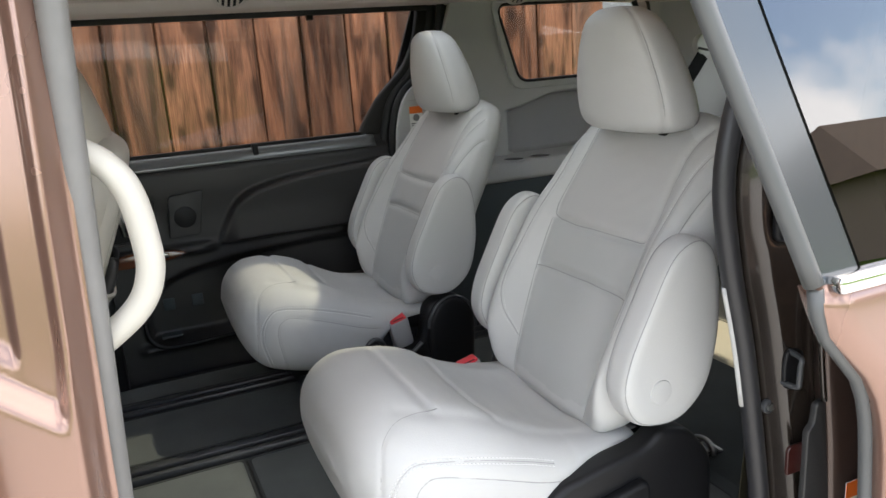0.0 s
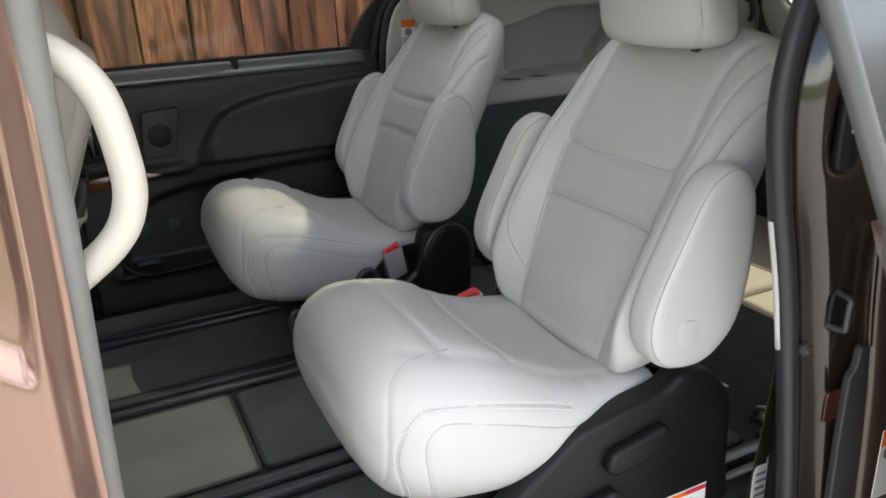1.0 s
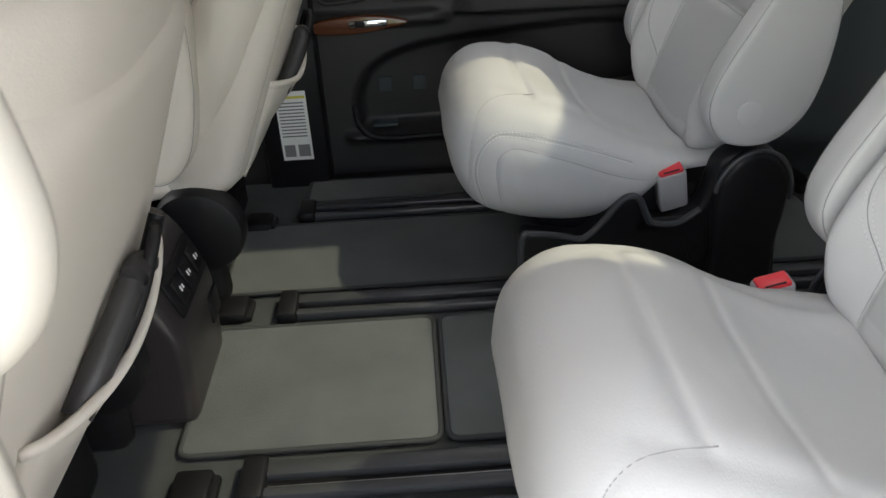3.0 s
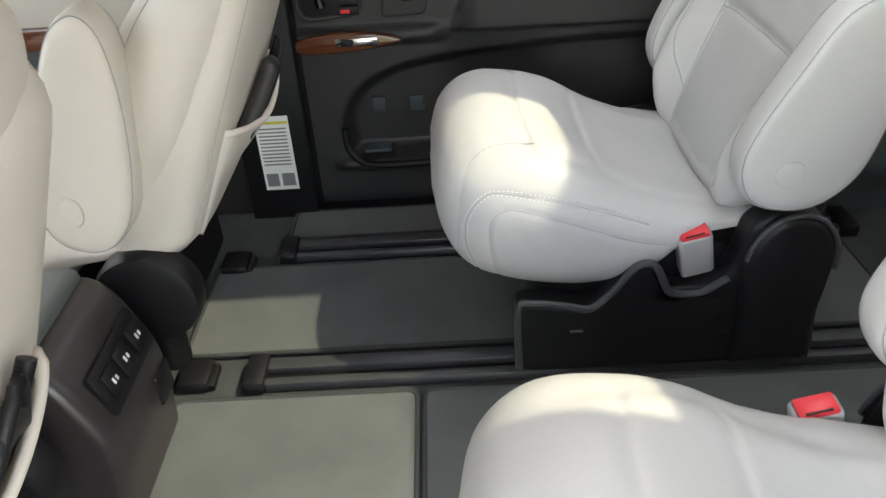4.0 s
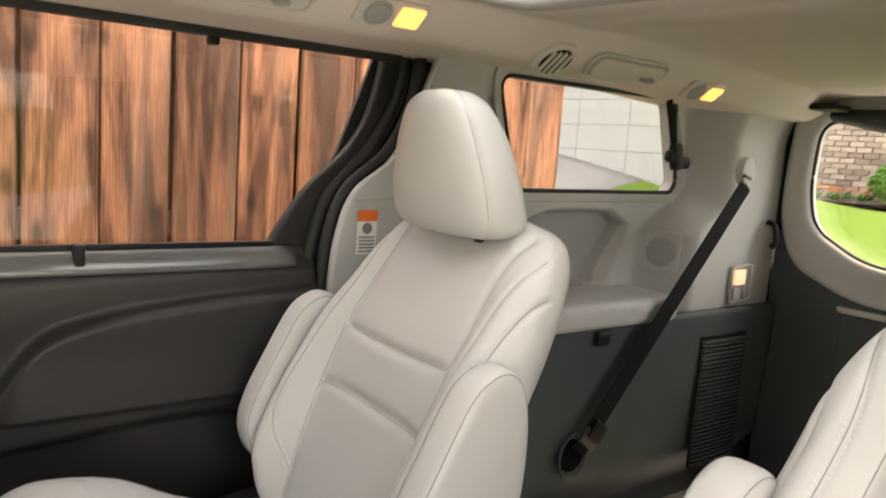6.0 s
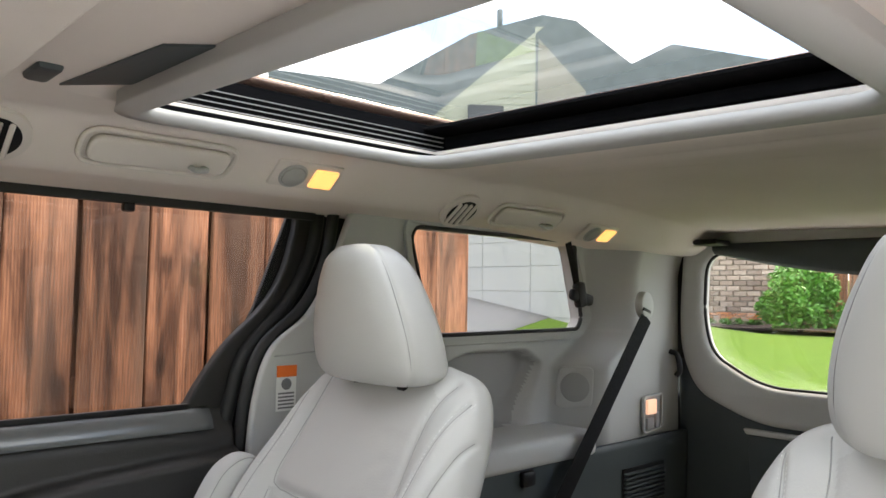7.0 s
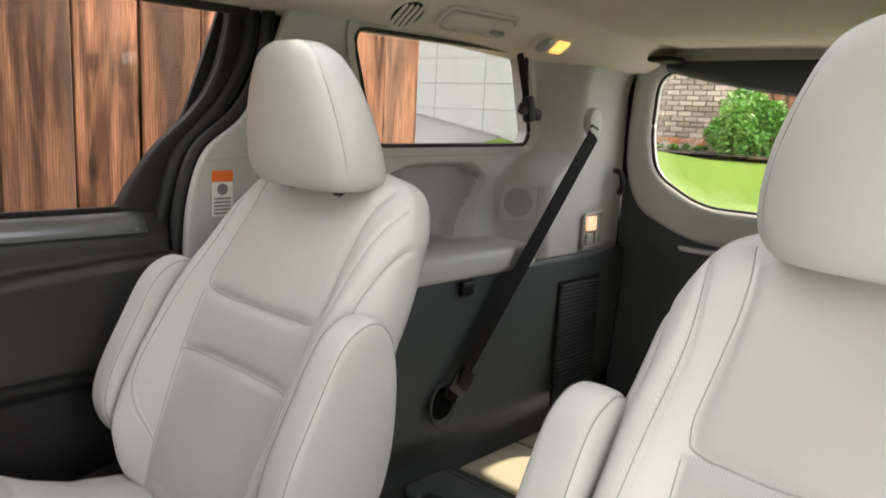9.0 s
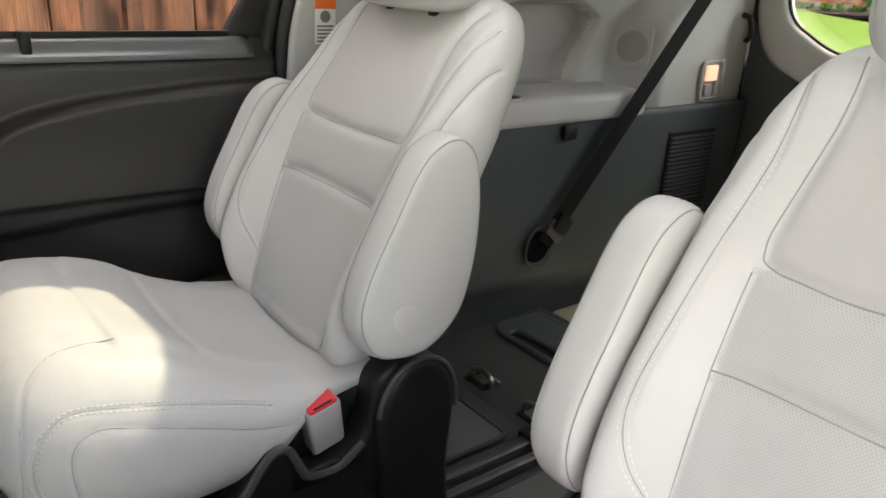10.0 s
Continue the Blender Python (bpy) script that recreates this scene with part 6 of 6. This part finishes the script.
def map_pocket(seat):
    """The padded seat back and its hanging pocket, whose rim stands off the padding."""
    v, f = closed_surface(back_shell_at, 40, 64)
    place("back_shell", mesh_from("back_shell", v, f, LEATHER_CREAM), seat, "cream padded seat back")

    def at(u, v):
        y, z = -0.185 + 0.37 * u, 0.290 + (0.175 - 0.035 * math.sin(math.pi * u)) * v
        out = -0.006 + 0.012 * smoothstep(0.0, 0.25, v) * math.sin(math.pi * u) ** 0.5 + 0.034 * smoothstep(0.3, 1.0, v) * math.sin(math.pi * u) ** 0.6
        return (shell_rear(z) + out, y, z)
    sheet("map_pocket", at, 24, 16, LEATHER_CREAM, seat, "cream seat-back pocket", thick=0.006)
    rim = [Vector(at(u, 1.0)) for u in np.linspace(0, 1, 25)]
    v, f = tube(rim, 0.006, sides=8)
    place("pocket_rim", mesh_from("pocket_rim", v, f, LEATHER_CREAM), seat)
    for s in (-1, 1):
        tube_part("shell_seam", [np.array(back_shell_at(u, radians(90 - s * 52))) for u in np.linspace(0.04, 0.90, 24)], 0.0010, SEAM_CREAM, seat)


map_pocket(FRONT_FAR)
map_pocket(FRONT_NEAR)


def pocket_bag(seat_x, seat_y, label):
    b = thing("folded_umbrella", seat_x, seat_y, FLOOR, label, "umbrella", "things in the seat pockets")

    def q(y, z, off):
        return (shell_rear(z) + off, y, z)
    part("cover", tube_bm(smooth_line([q(-0.10, 0.425, 0.014), q(-0.05, 0.460, 0.020), q(0.02, 0.495, 0.020), q(0.09, 0.470, 0.016)], 6), 0.015), BLACK_SOFT, b, "black cloth cover")
    part("strap", tube_bm(smooth_line([q(-0.03, 0.425, 0.026), q(0.02, 0.475, 0.032), q(0.08, 0.520, 0.022), q(0.11, 0.440, 0.018)], 6), 0.007), BLACK, b)
    part("tip", tube_bm([q(0.09, 0.470, 0.016), q(0.115, 0.515, 0.014)], 0.009), BLACK, b)


pocket_bag(-0.99, 0.42, "black folded umbrella in the driver's seat pocket")
pocket_bag(-1.07, -0.43, "black folded umbrella in the passenger seat pocket")

console = thing("centre_console", -0.87, 0.0, FLOOR, "dark centre console with rear outlets and sloped top", "console")
plate_xz("body", [rounded([(-0.62, 0.0), (0.004, 0.0), (0.014, 0.12), (0.013, 0.180), (-0.022, 0.275), (-0.050, 0.312), (-0.62, 0.325)], 0.022)], 0.0, 0.225, CONSOLE, console, "dark moulded console body", 0.020)
part("lid", box(-0.60, -0.065, -0.102, 0.102, 0.300, 0.333, 0.013, 3), CONSOLE_TOP_LIT, console, "satin lid with windscreen light in its green-grey colour")
part("lid_groove", box(-0.55, -0.08, -0.030, -0.022, 0.3315, 0.3345, 0.001, 1), BLACK, console)
part("cup_tray", box(-0.45, -0.12, 0.01, 0.085, 0.3315, 0.3345, 0.001, 1), CHARCOAL, console)
part("pull_recess", box(0.0, 0.014, 0.045, 0.100, 0.095, 0.150, 0.004), BLACK, console, "dark pull recess", at=pose(0.004, 0, 0))
out = part("outlet_panel", box(-0.004, 0.004, -0.080, 0.080, -0.036, 0.036, 0.003), BLACK, console, "black outlet panel", at=pose(-0.001, 0.008, 0.229, 0, -20, 0))
for k, oy in enumerate((-0.045, 0.0, 0.05)):
    o = part("outlet_cover", box(0.003, 0.009, oy - 0.018, oy + 0.018, -0.022, 0.022, 0.003), BLACK, out)
    part("print_bar", box(0.0088, 0.0096, oy - 0.007, oy - 0.002, -0.004, 0.006, 0.0004, 1), WHITE_PRINT, o)
    part("print_bar", box(0.0088, 0.0096, oy + 0.002, oy + 0.007, -0.004, 0.004, 0.0004, 1), WHITE_PRINT, o)

# front doors, dashboard and windscreen close the cabin
for s in (1, -1):
    fd = thing("front_door", -1.40, s * 0.90, FLOOR, "closed front door with cream trim and wood strip", "front door", "front doors", "structure")
    y0, y1 = sorted((-s * 0.06, s * 0.05))
    part("lower_trim", box(-0.60, 0.56, y0, y1, -0.05, 0.42, 0.01), BLACK_SOFT, fd, "dark lower trim")
    part("upper_trim", box(-0.60, 0.56, y0, y1, 0.425, 0.70, 0.02), CREAM_TRIM, fd, "cream upper trim")
    part("wood_strip", box(-0.30, 0.30, *sorted((-s * 0.075, -s * 0.058)), 0.42, 0.47, 0.006), WOOD_TRIM, fd, "polished wood strip")
    part("window_pillar", box(0.50, 0.58, y0, y1, 0.70, 1.20, 0.02), BLACK, fd)
    fp = part("pane", box(-0.60, 0.52, s * 0.0 - 0.002, s * 0.0 + 0.002, 0.69, 1.20), GLASS_CLEAR, fd, "front side window", smooth=False)
    fp.visible_shadow = False
    part("outer_skin", box(-0.62, 0.60, *sorted((s * 0.055, s * 0.07)), -0.15, 0.66, 0.006), PAINT, fd)
dash = thing("dashboard", -2.05, 0, FLOOR, "dark dashboard under the windscreen", "dashboard", kind="structure")
part("body", box(-0.35, 0.25, -0.85, 0.85, 0.1, 0.62, 0.06, 3), BLACK_SOFT, dash)
ws = part("windscreen", box(-0.002, 0.002, -0.82, 0.82, 0.0, 0.80), GLASS_CLEAR, dash, "clear windscreen", smooth=False, at=pose(-0.35, 0, 0.60, 0, 52, 0))
ws.visible_shadow = False


# ---- outside ----
def rise(x, y):
    """The yard climbs behind the van."""
    apron = 0.16 * max(0.0, min(y, 12) - 2.2) * smoothstep(1.6, 4.0, x) * smoothstep(9.0, 7.4, x)
    return 0.97 * smoothstep(2.2, 9.2, x) * smoothstep(-9.0, -2.5, y) + apron + 2.0 * smoothstep(14, 60, math.hypot(x, y))


gx = [-300, -60, -20, -8, -4, 0, 1.6, 2.4] + list(np.linspace(2.8, 16, 45)) + [20, 30, 60, 300]
gy = [-300, -60, -20, -8, -3, -1.5, 0, 1.2] + list(np.linspace(1.6, 14, 40)) + [20, 40, 80, 300]
gv = [(x, y, rise(x, y)) for x in gx for y in gy]
gn = len(gy)
gf = [(i * gn + j, (i + 1) * gn + j, (i + 1) * gn + j + 1, i * gn + j + 1) for i in range(len(gx) - 1) for j in range(gn - 1)]
ground = tagged(new("ground", mesh_from("ground", gv, gf, LAWN)), "mown green lawn rising behind the van", "lawn", kind="structure")


def paved(name, x0, x1, y0, y1, label, up=0.02, n=14, mat=CONCRETE):
    v, f = grid(lambda u, w: (x0 + (x1 - x0) * u, y0 + (y1 - y0) * w, rise(x0 + (x1 - x0) * u, y0 + (y1 - y0) * w) + up), n, n)
    ob = tagged(new(name, mesh_from(name, v, f, mat)), label, "paving", kind="structure")
    mod = ob.modifiers.new("thickness", "SOLIDIFY")
    mod.thickness, mod.offset = 0.1, -1
    return ob


paved("driveway", -9.0, 2.9, -7.0, 1.55, "pale concrete driveway under the van")
paved("side_drive", 2.95, 16.0, -7.0, -1.9, "pale concrete drive running past the lawn", 0.03, 40)
paved("garage_apron", 3.6, 6.6, 5.15, 12.0, "concrete apron before the garage, coloured darker against the sun", 0.02, mat=CONCRETE_DARK)

fence = thing("fence", 0, 1.70, 0, "tall brown stained board fence beside the van", "fence", kind="structure")
board_me = None
FB = 0.199
for k in range(30):
    x1 = 1.79 - k * FB
    proud = 0.012 if k % 2 else 0.0
    if board_me is None:
        bm = box(-0.0945, 0.0945, -0.011, 0.011, 0.03, 1.92, 0.004, 1)
        bm.normal_update()
        board_me = bpy.data.meshes.new("board")
        bm.to_mesh(board_me)
        bm.free()
        board_me.materials.append(FENCE_WOOD)
    place("board", board_me, fence, at=pose(x1 - FB / 2, 0.014 - proud, random.uniform(-0.01, 0.01), 0, random.uniform(-0.08, 0.08), random.uniform(-0.5, 0.5)))
part("backing_boards", box(-4.15, 1.785, 0.067, 0.08, 0.05, 1.90), FENCE_WOOD, fence, "boards on the fence's far face", smooth=False)
for rz in (0.35, 1.05, 1.68):
    part("rail", box(-4.15, 1.78, 0.028, 0.066, rz, rz + 0.09, 0.004, 1), FENCE_WOOD, fence)
for px_ in (-4.0, -2.1, -0.2, 1.70):
    part("post", box(px_ - 0.045, px_ + 0.045, 0.068, 0.158, -0.1, 1.90, 0.004, 1), FENCE_WOOD, fence)

# garage beyond the fence's end
garage = thing("garage", 6.6, 0, 0, "pale painted garage wall with panelled door", "garage", kind="structure")
part("wall", box(0.0, 1.6, 4.50, 12.0, 0.6, 3.05), SIDING, garage, smooth=False)
for r in range(6):
    for c in range(7):
        part("door_panel", box(-0.010, 0.0, 4.62 + c * 0.82, 5.434 + c * 0.82, 1.15 + r * 0.31, 1.454 + r * 0.31, 0.003, 1), SIDING, garage)

# neighbour's house seen above
house = thing("house", 0, 0, 0, "house with grey shingle roof and pale gable", "house", kind="structure")


def slope(name, quad, mat, thick=0.15):
    me = mesh_from(name, quad, [tuple(range(len(quad)))], mat, False)
    ob = place(name, me, house)
    mod = ob.modifiers.new("thickness", "SOLIDIFY")
    mod.thickness, mod.offset = thick, -1
    return ob


def at_ray(dx, dy, dz, far):
    k = far / math.hypot(dx, dy)
    return (-0.525 + dx * k, -0.603 + dy * k, 1.397 + dz * k)


FAR = {"foot": (0.614, 0.789, 0.279), "end": (0.494, 0.869, 0.290), "shoulder": (0.704, 0.710, 0.349), "peak": (0.771, 0.637, 0.375), "hip": (0.798, 0.602, 0.365), "valley": (0.840, 0.543, 0.303), "peak_2": (0.867, 0.499, 0.326), "right": (0.946, 0.324, 0.271)}
RISE = {k: at_ray(*v, 15) for k, v in FAR.items()}


def down(p, z=1.0):
    return (p[0], p[1], z)


for row in (("end", "foot", "shoulder"), ("shoulder", "peak"), ("peak", "hip", "valley"), ("valley", "peak_2", "right")):
    line = [RISE[k] for k in row]
    slope("roof", line + [down(q) for q in reversed(line)], SHINGLE)
APEX, LOW_L, LOW_R = at_ray(0.765, 0.644, 0.353, 11), at_ray(0.677, 0.736, 0.246, 11), at_ray(0.806, 0.592, 0.272, 11)
CORNER = at_ray(0.766, 0.643, 0.30, 11)
slope("brick_face", [at_ray(0.768, 0.641, 0.345, 11.02), LOW_R, down(LOW_R, 2.0), down(CORNER, 2.0)], MORTAR, 0.05)
for k in range(16):
    a, b = k / 15, (k + 1) / 15
    z0, z1 = LOW_L[2] - 0.30 + (APEX[2] - LOW_L[2] + 0.30) * a, LOW_L[2] - 0.30 + (APEX[2] - LOW_L[2] + 0.30) * b

    def edge(z, to):
        t = (APEX[2] - z) / (APEX[2] - LOW_L[2])
        return (APEX[0] + (to[0] - APEX[0]) * t, APEX[1] + (to[1] - APEX[1]) * t, z)
    right = down(APEX, 0)
    slope("siding_board", [edge(z0, LOW_L), edge(z1, LOW_L), (right[0], right[1], z1), (right[0] - 0.008, right[1] - 0.008, z0)], GABLE, 0.05)
slope("window", [at_ray(0.704, 0.710, 0.256, 10.85), at_ray(0.738, 0.676, 0.254, 10.85), at_ray(0.738, 0.676, 0.236, 10.85), at_ray(0.704, 0.710, 0.236, 10.85)], GLOSS_BLACK, 0.02)
for lo, hi, far in ((0.350, 0.386, (0.733, 0.680)), (0.280, 0.300, (0.901, 0.433))):
    tube_part("vent_pipe", [at_ray(*far, lo, 14.9), at_ray(*far, hi, 14.9)], 0.06, SHINGLE, house, sides=8)
part("wall", box(9.0, 15.0, 9.5, 12.0, 0.5, 3.4), SIDING, house, smooth=False)

# house across the street, mirrored in the open door's window
across = thing("street_house", 29.0, -16.0, 0, "brown-roofed house across the street", "house", kind="structure")
part("wall", box(-9, 9, -6, 0, -0.2, 3.0), BRICK, across, smooth=False)
place("roof", mesh_from("roof", [(-9.6, 0.6, 2.9), (9.6, 0.6, 2.9), (7.0, -3.0, 5.2), (-7.0, -3.0, 5.2), (-9.6, -6.6, 2.9), (9.6, -6.6, 2.9)], [(0, 1, 2, 3), (5, 4, 3, 2), (4, 0, 3), (1, 5, 2)], SHINGLE_BROWN, False), across, "brown shingle roof")
for k in range(4):
    w = part("window", box(-7 + k * 4, -5.4 + k * 4, 0.0, 0.04, 0.9, 2.2, 0.01, 1), GLOSS_BLACK, across)
    part("window_frame", box(-7.1 + k * 4, -5.3 + k * 4, 0.0, 0.03, 0.82, 0.9, 0.005, 1), SIDING, w)

# brick house behind the lawn
bw = thing("brick_wall", 10.2, 0, 0, "brown brick house wall behind the lawn", "brick wall", kind="structure")
part("backing", box(0.06, 0.4, 3.65, 9.0, 0.4, 4.6), MORTAR, bw, smooth=False)
bm = box(-0.045, 0.05, -0.098, 0.098, -0.0325, 0.0325, 0.003, 1)
bm.normal_update()
brick_me = bpy.data.meshes.new("brick")
bm.to_mesh(brick_me)
bm.free()
brick_me.materials.append(BRICK)
rest_v, rest_f, made = [], [], 0
for r in range(31):
    for c in range(22):
        y, z = 3.75 + c * 0.208 + (0.104 if r % 2 else 0), 0.80 + r * 0.076
        if made < 300 and z < 2.4 and y < 7.2:
            place("brick", brick_me, bw, at=pose(random.uniform(-0.004, 0.004), y, z))
            made += 1
        else:
            base = len(rest_v)
            rest_v += [(v.co.x, v.co.y + y, v.co.z + z) for v in brick_me.vertices]
            rest_f += [tuple(base + i for i in p.vertices) for p in brick_me.polygons]
tagged(place("far_bricks", mesh_from("far_bricks", rest_v, rest_f, BRICK, False), bw), kind="stuff")
tube_part("downspout", [(-0.07, 3.69, 0.80), (-0.07, 3.69, 4.5)], 0.04, SIDING, bw, sides=10)
back_fence = thing("back_fence", 10.0, 0, 0, "weathered board fence at the garden's end", "fence", kind="structure")
for k in range(34):
    place("board", board_me, back_fence, at=pose(0.3, 3.55 - k * 0.20, 0.75 + random.uniform(-0.02, 0.02), 0, 0, 90))

bed = tagged(new("flower_bed", mesh_from("flower_bed", *grid(lambda u, v: (9.0 + 1.2 * u, -1.5 + 9.5 * v, rise(9.0 + 1.2 * u, -1.5 + 9.5 * v) + 0.07 + 0.02 * noise.noise((u * 9, v * 40, 0))), 8, 60), MULCH)), "dark mulched flower bed along the wall", "flower bed", kind="structure")


def leafy(name, x, y, z, wide, high, count, mat, label, category, group=""):
    """A shrub: twigs and many small leaves in an uneven crown."""
    t = thing(name, x, y, z, label, category, group)
    rng = random.Random(int(x * 100 + y * 10))
    lv, lf = [], []
    lumps = [(rng.uniform(-0.5, 0.5) * wide, rng.uniform(-0.5, 0.5) * wide, rng.uniform(0.25, 0.85) * high, rng.uniform(0.22, 0.42) * wide) for _ in range(16)]
    for _ in range(count):
        cx, cy, cz, r = rng.choice(lumps)
        d = Vector((rng.gauss(0, 1), rng.gauss(0, 1), rng.gauss(0, 1))).normalized() * r * rng.uniform(0.6, 1.05)
        p = Vector((cx, cy, max(0.04, cz + d.z))) + Vector((d.x, d.y, 0))
        a = Vector((rng.gauss(0, 1), rng.gauss(0, 1), rng.gauss(0, 0.7))).normalized() * rng.uniform(0.03, 0.055)
        b = a.cross(Vector((rng.gauss(0, 1), rng.gauss(0, 1), rng.gauss(0, 1)))).normalized() * rng.uniform(0.013, 0.022)
        base = len(lv)
        lv += [p - a, p + b, p + a, p - b]
        lf.append((base, base + 1, base + 2, base + 3))
    tagged(place("leaves", mesh_from("leaves", lv, lf, mat), t), kind="stuff")
    for k in range(7):
        cx, cy, cz, r = lumps[k]
        tube_part("twig", smooth_line([(0.03 * cx, 0.03 * cy, 0), (0.4 * cx, 0.4 * cy, 0.45 * cz), (cx, cy, cz)], 4), lambda q: 0.018 * (1 - 0.7 * q), TWIG, t, sides=6)
    return t


leafy("shrub", 9.45, 3.35, rise(9.45, 3.35) + 0.03, 0.62, 0.84, 7000, LEAF, "leafy green shrub against the brick wall", "shrub")
rng = random.Random(5)
for i in range(24):
    fy, fx = rng.uniform(3.9, 6.4), rng.uniform(9.3, 9.75)
    fz = rise(fx, fy) + 0.08
    f = thing("flower_plant", fx, fy, fz, "low plant with orange flowers in the mulch", "flower plant", "bedding flowers")
    lv, lf, pv, pf = [], [], [], []
    for k in range(40):
        a = Vector((rng.gauss(0, 1), rng.gauss(0, 1), abs(rng.gauss(0, 0.8)))).normalized() * 0.10
        s2 = a.cross(Vector((0, 0, 1))).normalized() * 0.016
        base = len(lv)
        lv += [a * 0.2, a * 0.7 + s2, a * 1.1, a * 0.7 - s2]
        lf.append((base, base + 1, base + 2, base + 3))
    for k in range(22):
        c = Vector((rng.uniform(-0.09, 0.09), rng.uniform(-0.09, 0.09), rng.uniform(0.08, 0.16)))
        for q in range(5):
            t = q * 1.2566
            base = len(pv)
            w1, w2 = Vector((math.cos(t), math.sin(t), 0.3)) * 0.026, Vector((math.cos(t + 0.9), math.sin(t + 0.9), 0.2)) * 0.022
            pv += [c, c + w1, c + w2]
            pf.append((base, base + 1, base + 2))
    place("leaves", mesh_from("leaves", lv, lf, LEAF), f)
    place("petals", mesh_from("petals", pv, pf, PETAL), f, "orange petals")
